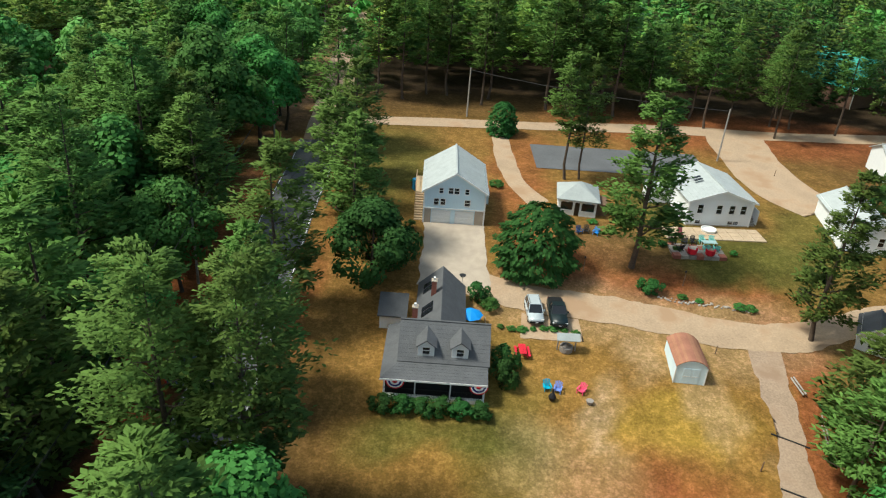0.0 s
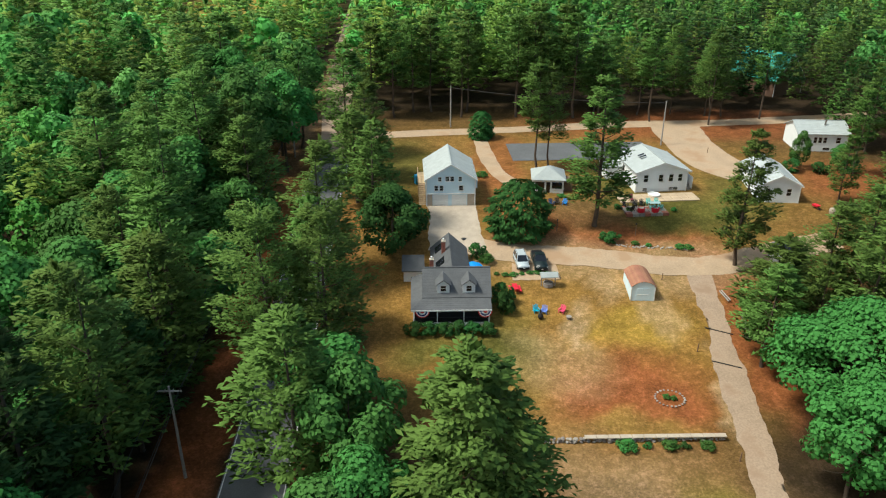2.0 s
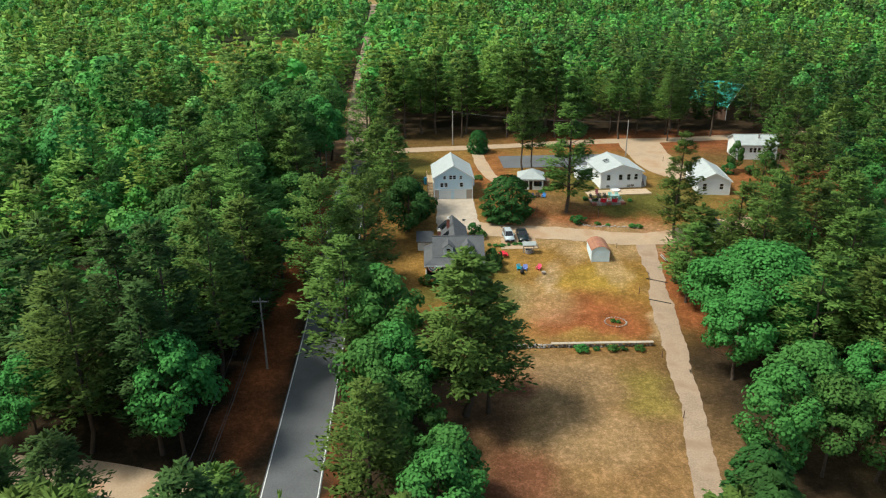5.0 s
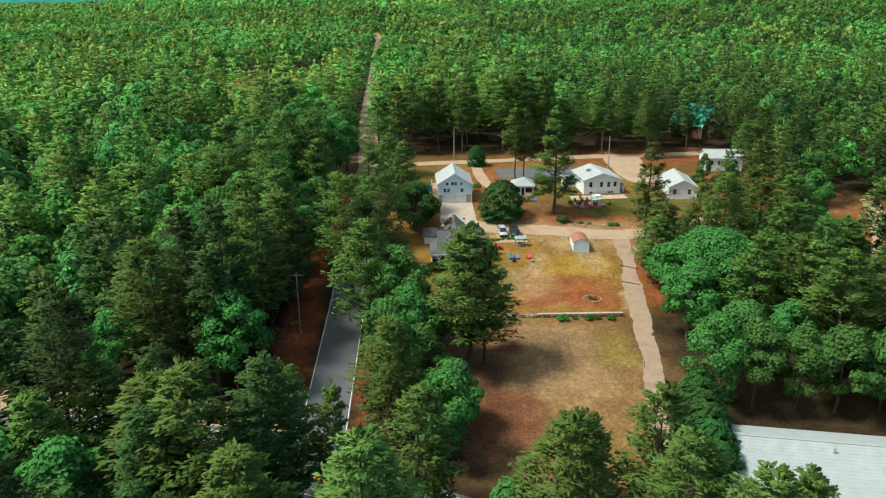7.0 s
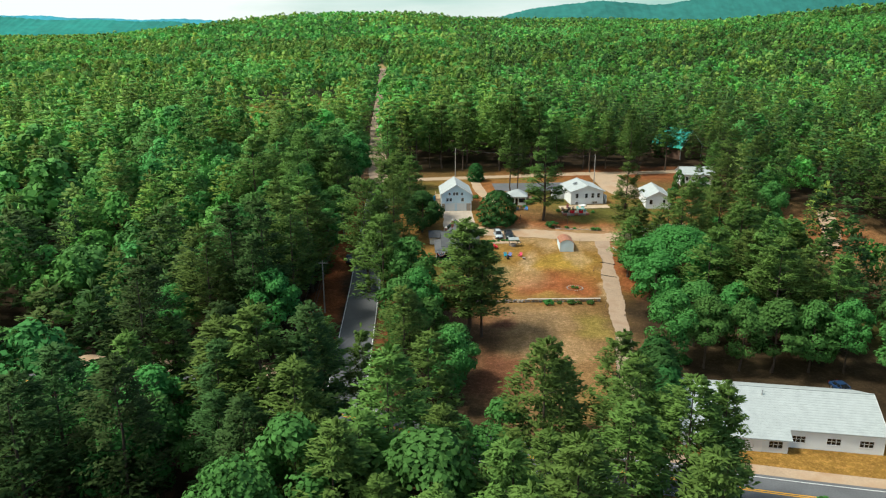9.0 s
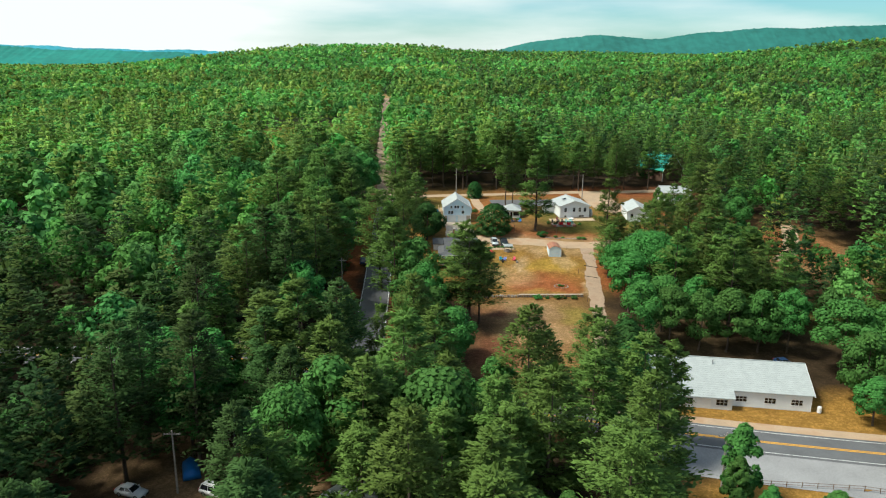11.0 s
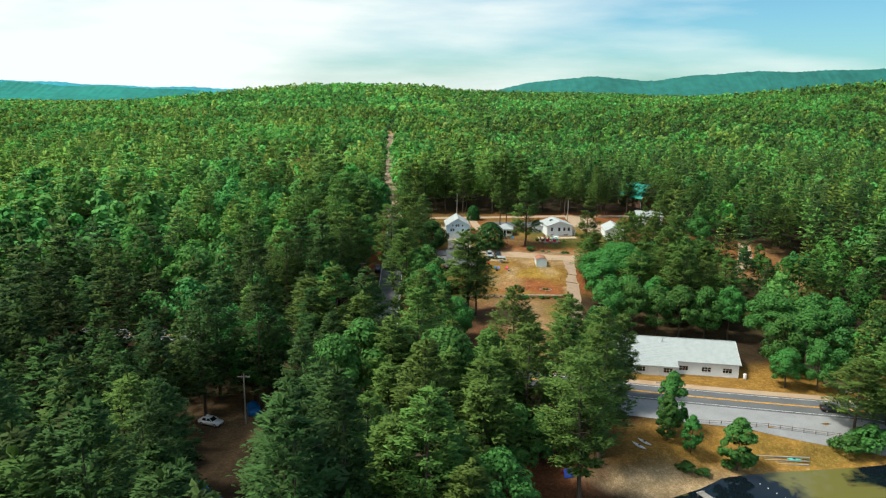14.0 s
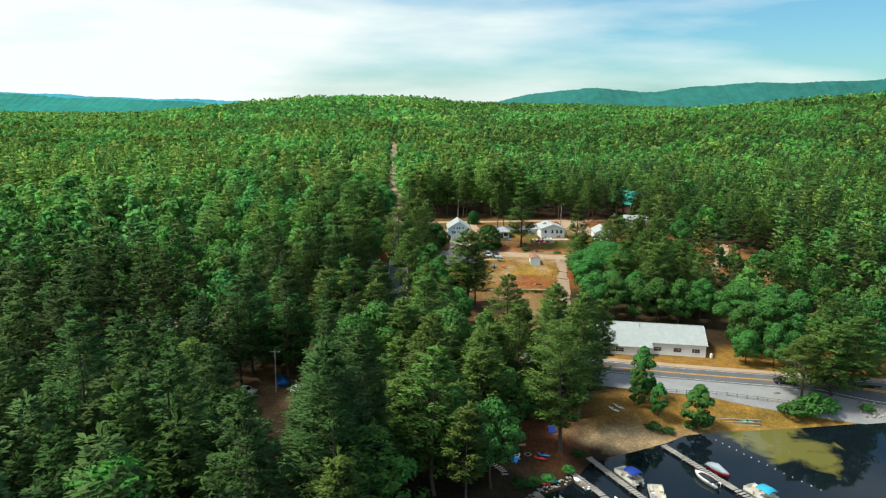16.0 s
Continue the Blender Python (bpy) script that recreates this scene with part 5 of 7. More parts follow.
# dormers
for xc in (2.55, 6.05):
    z0 = 3.7
    pierced("dormer_wall", 1.7, 1.35, [(0.5, 1.2, 0.3, 1.15)], 0.12, M["white"], CAPE, pose(xc - 0.85, 2.3, z0), 2.0)
    window(CAPE, pose(xc - 0.85, 2.3, z0), 0.5, 1.2, 0.3, 1.15, name="dormer_window")
    for s in (-1, 1):
        block("dormer_cheek", (xc + s * 0.85 - (0.1 if s > 0 else 0), xc + s * 0.85 + (0 if s > 0 else 0.1), 2.42, 4.1, z0 - 0.1, z0 + 1.35), M["white"], CAPE)
        pts = [(xc + s * 1.08, 2.02, z0 + 1.2), (xc, 2.02, z0 + 2.05), (xc, 5.0, z0 + 2.05), (xc + s * 1.08, 4.4, z0 + 1.2)]
        plane_roof(CAPE, pts if s < 0 else pts[::-1], RG, 0.12, "dormer_roof")
# rear ell
pierced("ell_wall", 9.0, 3.0, [(2, 2.9, 1, 2.2), (5, 5.9, 1, 2.2)], 0.2, M["white"], CAPE, pose(6.5, 8.0, 0.6, 0, 0, 90))
pierced("ell_wall", 9.0, 3.0, [(2, 2.9, 1, 2.2)], 0.2, M["white"], CAPE, pose(1.2, 17.0, 0.6, 0, 0, -90))
pierced("ell_gable", 5.3, 3.0, [], 0.2, M["white"], CAPE, pose(6.5, 17.0, 0.6, 0, 0, 180), 5.4)
coursed(CAPE, (1.0, 17.3, 3.4), (1.0, 5.6, 3.4), (3.85, 5.6, 6.0), (3.85, 17.3, 6.0), RG, 9, "ell_roof")
coursed(CAPE, (6.7, 5.6, 3.4), (6.7, 17.3, 3.4), (3.85, 17.3, 6.0), (3.85, 5.6, 6.0), RG, 9, "ell_roof")
for y0 in (8.6, 13.6):
    for k in range(2):
        plane_roof(CAPE, [(1.7, y0 + k * 1.1, 4.2), (2.9, y0 + k * 1.1, 5.3), (2.9, y0 + 0.9 + k * 1.1, 5.3), (1.7, y0 + 0.9 + k * 1.1, 4.2)][::-1], M["pane"], 0.08, "skylight", "dark skylight")
for xx, yy, zt in ((1.05, 7.4, 6.4), (2.9, 12.2, 7.0)):
    ch = block("chimney", (xx - 0.28, xx + 0.28, yy - 0.28, yy + 0.28, 4.0, zt), M["brick"], CAPE, "red brick chimney")
    block("chimney_cap", (xx - 0.34, xx + 0.34, yy - 0.34, yy + 0.34, zt, zt + 0.1), M["concrete"], ch)
    block("flue", (xx - 0.12, xx + 0.12, yy - 0.12, yy + 0.12, zt + 0.1, zt + 0.45), M["trim"], ch)
# side annexe
block("annexe_wall", (-3.0, -0.05, 10.6, 13.6, 0.2, 3.0), M["white"], CAPE)
plane_roof(CAPE, [(-3.25, 10.3, 2.95), (0.1, 10.3, 2.95), (0.1, 13.9, 3.9), (-3.25, 13.9, 3.9)], RG, 0.14, "annexe_roof")
# back deck
block("deck", (6.6, 9.2, 9.2, 13.2, 1.1, 1.3), M["wood_grey"], CAPE, "weathered back deck")
for xx, yy in ((6.7, 9.3), (9.1, 9.3), (9.1, 11.2), (9.1, 13.1)):
    block("deck_post", (xx - 0.06, xx + 0.06, yy - 0.06, yy + 0.06, 0.0, 2.2), M["wood_tan"], CAPE)
block("deck_rail", (9.05, 9.13, 9.2, 13.2, 2.1, 2.2), M["wood_tan"], CAPE)
block("deck_rail", (6.7, 9.1, 9.25, 9.33, 2.1, 2.2), M["wood_tan"], CAPE)

# ---- yard things ----
def rod(name, a, b, r, mat, parent, sides=8, r2=None, label=""):
    v, f = tube([a, b], [r, r if r2 is None else r2], sides)
    bm = bmesh.new()
    vs = [bm.verts.new(q) for q in v]
    for q in f:
        bm.faces.new([vs[i] for i in q])
    bm.faces.new(vs[:sides][::-1]); bm.faces.new(vs[sides:])
    return part(name, bm, mat, parent, label)


def lathe(name, rings, mat, parent, sides=16, label=""):
    """A round body from (radius, height) rings."""
    bm = bmesh.new()
    rows = [[bm.verts.new((r * math.cos(a), r * math.sin(a), z)) for a in [k * 2 * math.pi / sides for k in range(sides)]] for r, z in rings]
    for p, q in zip(rows, rows[1:]):
        for k in range(sides):
            bm.faces.new((p[k], p[(k + 1) % sides], q[(k + 1) % sides], q[k]))
    bm.faces.new(rows[0][::-1]); bm.faces.new(rows[-1])
    return part(name, bm, mat, parent, label)


def loft(name, sections, mat, parent, label="", closed=True, smooth=True):
    """A skin over cross-sections with the same number of corners."""
    bm = bmesh.new()
    rows = [[bm.verts.new(q) for q in s] for s in sections]
    k = len(rows[0])
    for p, q in zip(rows, rows[1:]):
        for i in range(k if closed else k - 1):
            bm.faces.new((p[i], p[(i + 1) % k], q[(i + 1) % k], q[i]))
    if closed:
        bm.faces.new(rows[0][::-1]); bm.faces.new(rows[-1])
    ob = part(name, bm, mat, parent, label)
    if smooth:
        for f in ob.data.polygons:
            f.use_smooth = True
    return ob


def car(x, y, turn, colour, name, label, body="suv", z=None):
    """A parked car, nose towards local -y."""
    c = thing(name, x, y, turn, label, "car", "parked vehicles", z)
    m = paint("car_" + colour[0], colour[1], 0.3)
    L, W = (4.7, 1.85) if body != "pickup" else (5.4, 1.95)
    def ring(yy, w, z0, z1):
        return [(-w, yy, z0), (w, yy, z0), (w * 1.03, yy, z0 + 0.5 * (z1 - z0)), (w * 0.92, yy, z1), (-w * 0.92, yy, z1), (-w * 1.03, yy, z0 + 0.5 * (z1 - z0))]
    h = W / 2
    hood = 0.98 if body != "pickup" else 1.08
    loft("body", [ring(-L / 2, h * 0.82, 0.42, 0.78), ring(-L / 2 + 0.25, h * 0.96, 0.3, hood - 0.1), ring(-L / 2 + 1.2, h, 0.28, hood), ring(0.3, h, 0.28, hood + 0.05), ring(L / 2 - 0.3, h * 0.97, 0.3, hood + 0.05), ring(L / 2, h * 0.86, 0.42, hood - 0.1)], m, c)
    y0, y1 = {"suv": (-1.15, 2.1), "sedan": (-0.95, 1.5), "pickup": (-1.2, 0.75)}[body]
    top = {"suv": 1.72, "sedan": 1.45, "pickup": 1.82}[body]
    def cab(yy, w, zz):
        return [(-w, yy, hood), (w, yy, hood), (w * 0.8, yy, zz), (-w * 0.8, yy, zz)]
    bm = bmesh.new()
    q = [(-h * 0.93, y0, hood - 0.02), (h * 0.93, y0, hood - 0.02), (h * 0.93, y1, hood + 0.02), (-h * 0.93, y1, hood + 0.02), (-h * 0.74, y0 + 0.75, top), (h * 0.74, y0 + 0.75, top), (h * 0.74, y1 - 0.35, top), (-h * 0.74, y1 - 0.35, top)]
    v = [bm.verts.new(p) for p in q]
    for f in ((4, 5, 6, 7), (0, 1, 5, 4), (1, 2, 6, 5), (2, 3, 7, 6), (3, 0, 4, 7)):
        bm.faces.new([v[i] for i in f])
    part("greenhouse", bm, M["pane"], c, "dark glazed cabin")
    block("roof_panel", (-h * 0.76, h * 0.76, y0 + 0.72, y1 - 0.3, top - 0.02, top + 0.05), m, c, bevel=0.02)
    for s in (-1, 1):
        for a, b in (((s * h * 0.94, y0, hood), (s * h * 0.75, y0 + 0.75, top)), ((s * h * 0.94, y1, hood), (s * h * 0.75, y1 - 0.35, top)), ((s * h * 0.945, (y0 + y1) / 2 + 0.1, hood), (s * h * 0.76, (y0 + y1) / 2 + 0.1, top))):
            rod("pillar", a, b, 0.05, m, c, 6)
        block("headlight", (s * h * 0.72 - 0.18, s * h * 0.72 + 0.18, -L / 2 + 0.02, -L / 2 + 0.16, 0.66, 0.82), M["trim"], c, "clear headlight")
        block("tail_light", (s * h * 0.8 - 0.1, s * h * 0.8 + 0.1, L / 2 - 0.08, L / 2 + 0.01, 0.7, 0.95), paint("tail_red", (0.35, 0.01, 0.01)), c, "red tail light")
        block("mirror", (s * (h + 0.12) - 0.1, s * (h + 0.12) + 0.1, y0 + 0.35, y0 + 0.5, hood + 0.02, hood + 0.2), m, c)
        for yy in (-L / 2 + 0.9, L / 2 - 0.95):
            w = rod("wheel", (s * (h - 0.18), yy, 0.34), (s * (h + 0.03), yy, 0.34), 0.34, M["rubber"], c, 14)
            rod("rim", (s * (h + 0.03), yy, 0.34), (s * (h + 0.045), yy, 0.34), 0.21, M["chrome"], w, 12)
    block("bumper", (-h * 0.85, h * 0.85, -L / 2 - 0.06, -L / 2 + 0.05, 0.36, 0.58), M["black"], c)
    block("number_plate", (-0.16, 0.16, -L / 2 - 0.075, -L / 2 - 0.06, 0.42, 0.54), M["trim"], c, "plain white plate")
    if body == "pickup":
        block("bed", (-h * 0.82, h * 0.82, 0.95, L / 2 - 0.12, hood - 0.02, hood + 0.062), M["black"], c, "black truck bed")
    elif body == "suv":
        for s in (-1, 1):
            rod("roof_rail", (s * h * 0.66, y0 + 0.9, top + 0.08), (s * h * 0.66, y1 - 0.5, top + 0.08), 0.025, M["black"], c, 6)
    return c


car(14.6, 73.0, 4, ("silver", (0.42, 0.47, 0.50)), "parked_suv", "silver suv parked nose out on packed dirt", "suv")
car(17.35, 73.0, 2, ("green_black", (0.012, 0.022, 0.024)), "pickup_truck", "dark pickup truck parked beside a silver suv", "pickup")
car(-22.6, 59.0, 180, ("navy", (0.015, 0.04, 0.10)), "parked_car", "dark blue car at the edge of the side road", "suv")
car(-48, -41.8, 70, ("white", (0.7, 0.7, 0.7)), "parked_car", "white car parked among the trees", "sedan")
car(-36, -42, 65, ("white", (0.7, 0.7, 0.7)), "parked_suv", "white suv parked on bare ground under trees", "suv")
car(-31, -44.6, 75, ("white", (0.7, 0.7, 0.7)), "parked_car", "white car beside a white suv", "sedan")
car(-32.0, -33.0, 30, ("grey", (0.2, 0.22, 0.24)), "parked_car", "grey car in the shade of pines", "sedan")
car(66, -1.0, 10, ("navy", (0.015, 0.04, 0.10)), "parked_car", "dark car behind a long white hall", "sedan")
car(74.5, -36.0, 80, ("black", (0.02, 0.02, 0.022)), "parked_car", "black car at the roadside by the lake", "sedan")


def deck_chair(x, y, turn, colour, label, z=None):
    """A slatted garden armchair with a fanned back."""
    c = thing("garden_chair", x, y, turn, label, "chair", "garden chairs", z)
    m = paint("chair_" + colour[0], colour[1], 0.55)
    for k in range(5):
        block("seat_slat", (-0.27, 0.27, -0.35 + k * 0.13, -0.24 + k * 0.13, 0.33 - k * 0.025, 0.36 - k * 0.025), m, c)
    for k in range(5):
        o = block("back_slat", (-0.055, 0.055, 0, 0.03, 0, 0.85 - 0.05 * abs(k - 2)), m, c)
        o.matrix_basis = Matrix.Translation(((k - 2) * 0.115, 0.24, 0.25)) @ pose(0, 0, 0, -22, (k - 2) * 5, 0)
    for s in (-1, 1):
        block("arm", (s * 0.36 - 0.08, s * 0.36 + 0.08, -0.42, 0.36, 0.54, 0.57), m, c)
        block("front_leg", (s * 0.33 - 0.04, s * 0.33 + 0.04, -0.38, -0.28, 0, 0.54), m, c)
        o = block("back_leg", (-0.03, 0.03, -0.40, 0.55, -0.05, 0.06), m, c)
        o.matrix_basis = Matrix.Translation((s * 0.3, 0.05, 0.2)) @ pose(0, 0, 0, -20, 0, 0)
    return c


TURQ, PERI, PINK, NAVY, WHITE, BLUE, RED = ("turquoise", (0.0, 0.36, 0.52)), ("periwinkle", (0.16, 0.25, 0.62)), ("pink", (0.75, 0.07, 0.17)), ("navy", (0.02, 0.06, 0.16)), ("white", (0.75, 0.75, 0.75)), ("blue", (0.02, 0.22, 0.60)), ("red", (0.55, 0.02, 0.03))
deck_chair(15.3, 60.9, 10, TURQ, "turquoise slatted garden chair on dry grass")
deck_chair(16.4, 60.7, -15, PERI, "periwinkle blue garden chair beside a turquoise one")
deck_chair(18.9, 60.8, -35, PINK, "bright pink garden chair on dry grass")
for x, y, a, col, lab in ((21.9, 90.6, 20, NAVY, "dark blue garden chair under pines"), (22.9, 90.9, 0, ("black", (0.02, 0.02, 0.02)), "black garden chair under pines"), (24.2, 90.6, -25, BLUE, "blue garden chair under pines"),
                          (7.0, -72.9, -60, BLUE, "blue garden chair by a fire ring"), (8.0, -72.2, -80, WHITE, "white garden chair by a fire ring"), (7.5, -73.8, -40, BLUE, "blue garden chair by a fire ring")):
    deck_chair(x, y, a, col, lab)


def picnic_table(x, y, turn, mat, label, z=None):
    t = thing("picnic_table", x, y, turn, label, "table", z=z)
    for k in range(5):
        block("tabletop_board", (-0.39 + k * 0.16, -0.25 + k * 0.16, -0.95, 0.95, 0.72, 0.76), mat, t)
    for s in (-1, 1):
        block("bench", (s * 0.72 - 0.13, s * 0.72 + 0.13, -0.95, 0.95, 0.42, 0.46), mat, t)
        for yy in (-0.7, 0.7):
            rod("leg", (s * 0.62, yy, 0), (s * 0.25, yy, 0.72), 0.045, mat, t, 5)
    for yy in (-0.7, 0.7):
        block("cross_beam", (-0.8, 0.8, yy - 0.04, yy + 0.04, 0.34, 0.42), mat, t)
    return t


picnic_table(12.9, 66.0, 3, paint("table_red", (0.62, 0.015, 0.04), 0.5), "bright red picnic table on the lawn")

# roofed wishing well
w = thing("wishing_well", 17.9, 67.2, 2, "wooden wishing well with a small grey roof", "well")
for s in (-1, 1):
    block("post", (s * 1.0 - 0.07, s * 1.0 + 0.07, -0.07, 0.07, 0, 1.9), M["wood_grey"], w)
    plane_roof(w, [(-1.3, s * 0.75, 1.7), (1.3, s * 0.75, 1.7), (1.3, 0, 2.25), (-1.3, 0, 2.25)][::s], M["roof_light"], 0.07, "roof")
lathe("curb", [(0.75, 0), (0.78, 0.6), (0.62, 0.62), (0.6, 0.3)], M["stone"], w, 14)
rod("windlass", (-1.0, 0, 1.3), (1.0, 0, 1.3), 0.07, M["wood_brown"], w)

c = thing("chiminea", 15.7, 59.4, 0, "dark iron chiminea on the lawn", "fireplace")
lathe("body", [(0.2, 0), (0.34, 0.2), (0.4, 0.5), (0.25, 0.8), (0.1, 1.0), (0.09, 1.45)], M["black"], c)

c = thing("planter", 19.6, 59.3, 0, "stone planter with red and white flowers", "planter")
lathe("pot", [(0.25, 0), (0.38, 0.4), (0.4, 0.45)], M["stone"], c)

# garden parasol and table on the deck
u = thing("parasol", 7.0, 70.0, 0, "bright blue garden parasol on a back deck", "parasol", z=HZ + 1.3)
rod("pole", (0, 0, 0), (0, 0, 2.25), 0.025, M["trim"], u)
lathe("canopy", [(1.45, 1.75), (1.0, 2.0), (0.5, 2.2), (0.02, 2.32)], paint("parasol_blue", (0.0, 0.25, 0.72), 0.7), u, 8)
t = thing("round_table", 7.0, 69.0, 0, "round pale blue table below a parasol", "table", z=HZ + 1.3)
lathe("tabletop", [(0.6, 0.7), (0.62, 0.74)], paint("table_blue", (0.1, 0.35, 0.5)), t, 18)
lathe("pedestal", [(0.3, 0), (0.06, 0.06), (0.05, 0.7)], M["chrome"], t, 10)

# pleated half-round flags on the porch
for x in (-0.55, 7.9):
    f = thing("bunting", x, 57.62, 0.5, "red, white and blue half-round bunting on a porch", "bunting", "porch buntings", z=HZ + 2.4)
    r0 = 0
    for k, (r1, col) in enumerate(((0.26, RED), (0.48, WHITE), (0.68, ("flag_blue", (0.01, 0.02, 0.16))), (0.82, WHITE), (0.95, RED))):
        bm = bmesh.new()
        n = 18
        a = [[bm.verts.new((r * math.cos(math.pi + math.pi * i / n), (0.03 if i % 2 else -0.03), r * math.sin(math.pi + math.pi * i / n))) for i in range(n + 1)] for r in (max(r0, 0.01), r1)]
        for i in range(n):
            bm.faces.new((a[0][i], a[1][i], a[1][i + 1], a[0][i + 1]))
        ex = bmesh.ops.extrude_face_region(bm, geom=bm.faces[:])
        bmesh.ops.translate(bm, verts=[e for e in ex["geom"] if isinstance(e, bmesh.types.BMVert)], vec=(0, 0.02, 0))
        part("band", bm, paint("cloth_" + col[0], col[1], 0.8), f)
        r0 = r1

# shrubs
g = np.random.default_rng(900)
SHRUB = [crown_mesh("shrub_leaves", broad_crown(g, 1.0, 0.75, 0.0, 1200, 0.12, 18), m) for m in (M["spruce"], M["broad"], M["spruce"])]
STEM = trunk_mesh(g, "shrub_stem", 1.0, 0.04, 0.2, 5, 0.5, 0.6)


def shrub(x, y, radius, height, variant=0, label="rounded dark green shrub", z=None, group="shrubs"):
    s = thing("shrub", x, y, (x * 37 + y * 11) % 360, label, "shrub", group, z)
    s.matrix_world = s.matrix_world @ Matrix.Diagonal((radius / 0.75, radius / 0.75, height, 1))
    for nm, me in (("stem", STEM), ("leaves", SHRUB[variant])):
        new(nm, me).parent = s
    return s


for k in range(6):
    shrub(-1.6 + k * 1.95, 56.4 + 0.15 * (k % 2), 1.5, 1.85 - 0.15 * (k % 3), 2 if k % 2 else 0, "clipped hedge shrub before a porch")
for x, y, r, h, v, lab in (
        (10.7, 61.0, 1.8, 3.0, 0, "tall rounded shrub beside a house"), (10.8, 63.4, 1.8, 3.0, 0, "tall rounded shrub beside a house"), (7.9, 74.6, 1.6, 2.6, 0, "shrub behind a house"), (9.4, 73.4, 1.2, 1.6, 1, "low shrub at the edge of a lane"), (29.6, 79.0, 1.9, 1.6, 0, "low spreading shrub by a bed of stones"),
        (33.4, 78.0, 0.7, 0.7, 1, "small green plant in a stone bed"), (35.5, 77.6, 0.6, 0.5, 1, "small green plant in a stone bed"), (40.3, 77.0, 0.9, 0.7, 1, "small green plant in a stone bed"), (41.6, 76.8, 0.9, 0.7, 1, "small green plant in a stone bed"),
        (-1.4, 88.5, 0.9, 1.3, 0, "clipped shrub beside a concrete apron"), (-1.5, 86.8, 0.9, 1.3, 0, "clipped shrub beside a concrete apron"), (-1.6, 85.0, 0.9, 1.3, 0, "clipped shrub beside a concrete apron"), (10.8, 104, 1.2, 1.1, 1, "round shrub on dry grass"), (13.2, 128.5, 2.2, 3.2, 0, "dark shrub beside a dirt road"),
        (28.8, 43.9, 0.5, 0.6, 1, "green plant inside a ring of stones"), (29.6, 43.7, 0.45, 0.5, 1, "green plant inside a ring of stones"), (31, 35.6, 0.9, 0.9, 1, "low shrub below a stone wall"), (26.8, 35.6, 1.0, 1.0, 1, "low shrub below a stone wall"), (22, 35.7, 1.2, 1.1, 1, "low shrub below a stone wall"), (24.4, 35.8, 0.6, 0.6, 0, "low shrub below a stone wall"),
        (28.5, 35.7, 0.7, 0.6, 0, "low shrub below a stone wall"), (26.3, -9.5, 0.8, 0.7, 1, "low bright shrub by a driveway"), (76, -46.5, 4.2, 4.6, 1, "large bushy shrub at the lake shore"), (71.5, -47.5, 3.4, 3.2, 1, "large bushy shrub at the lake shore"), (79.5, -45.5, 2.8, 3.2, 1, "large bushy shrub at the lake shore"), (89, -45, 1.6, 1.8, 1, "small shrub by rocks at the shore"),
        (38.5, -54.6, 2.2, 1.1, 0, "low shrub at the lake shore"), (41.5, -55.0, 1.6, 0.9, 0, "low shrub at the lake shore"), (47.0, -52.4, 1.4, 1.5, 1, "shrub at the foot of a young tree"), (17.5, -72.0, 1.4, 1.2, 1, "shrub on a rocky bank"), (13.4, -75.2, 1.5, 1.1, 1, "shrub on a rocky bank"), (10.4, -77.0, 1.6, 1.3, 0, "shrub on a rocky bank"), (20.5, -66.5, 1.6, 1.4, 0, "shrub on a rocky bank"), (7.8, -78.8, 1.8, 1.6, 0, "shrub on a rocky bank"),
        (33, 88.9, 0.8, 0.9, 0, "shrub beside a terrace"), (35, 88.2, 0.7, 0.7, 1, "shrub beside a terrace"), (42.6, 88.0, 0.6, 0.8, 1, "shrub beside a terrace"), (76, 105, 2.0, 2.2, 0, "bushy shrub below a white house"), (82, 105.6, 2.2, 2.4, 0, "bushy shrub below a white house"), (71, 106, 2, 2.6, 0, "bushy shrub below a white house"),
        (20.2, 94.4, 0.6, 0.6, 1, "small shrub before a summer house"), (24.2, 94.0, 0.8, 0.6, 1, "small shrub before a summer house"), (42.2, 9.4, 1.6, 1.8, 1, "shrub beside a driveway"), (45.5, 60.5, 1.5, 1.8, 0, "shrub at the wood's edge"), (39.5, 14, 1.6, 2.2, 1, "shrub beside a driveway"), (38.2, 7, 1.5, 2.0, 1, "shrub beside a driveway")):
    shrub(x, y, r, h, v, lab)
for k in range(8):
    shrub(10.6 + k * 1.25, 70.2 - 0.25 * math.sin(k), 0.45 + 0.15 * (k % 3), 0.5, 1, "yellow-green plant edging a parking spot")


# ---- stones ----
STONES = []
for k in range(6):
    bm = bmesh.new()
    bmesh.ops.create_icosphere(bm, subdivisions=1, radius=0.5)
    for v in bm.verts:
        v.co *= 1 + 0.32 * noise.noise(v.co * 1.7 + Vector((k * 9, 0, 0)))
        v.co.z *= 0.75
    me = bpy.data.meshes.new("stone")
    bm.to_mesh(me); bm.free()
    me.materials.append(M["stone"])
    STONES.append(me)


def stone(parent, x, y, z, s, rg):
    o = new("stone", STONES[int(rg.integers(0, 6))])
    o.parent = parent
    o.matrix_basis = pose(x, y, z, rg.uniform(-15, 15), rg.uniform(-15, 15), rg.uniform(0, 360)) @ Matrix.Diagonal((s, s * rg.uniform(0.7, 1.1), s * rg.uniform(0.7, 1), 1))


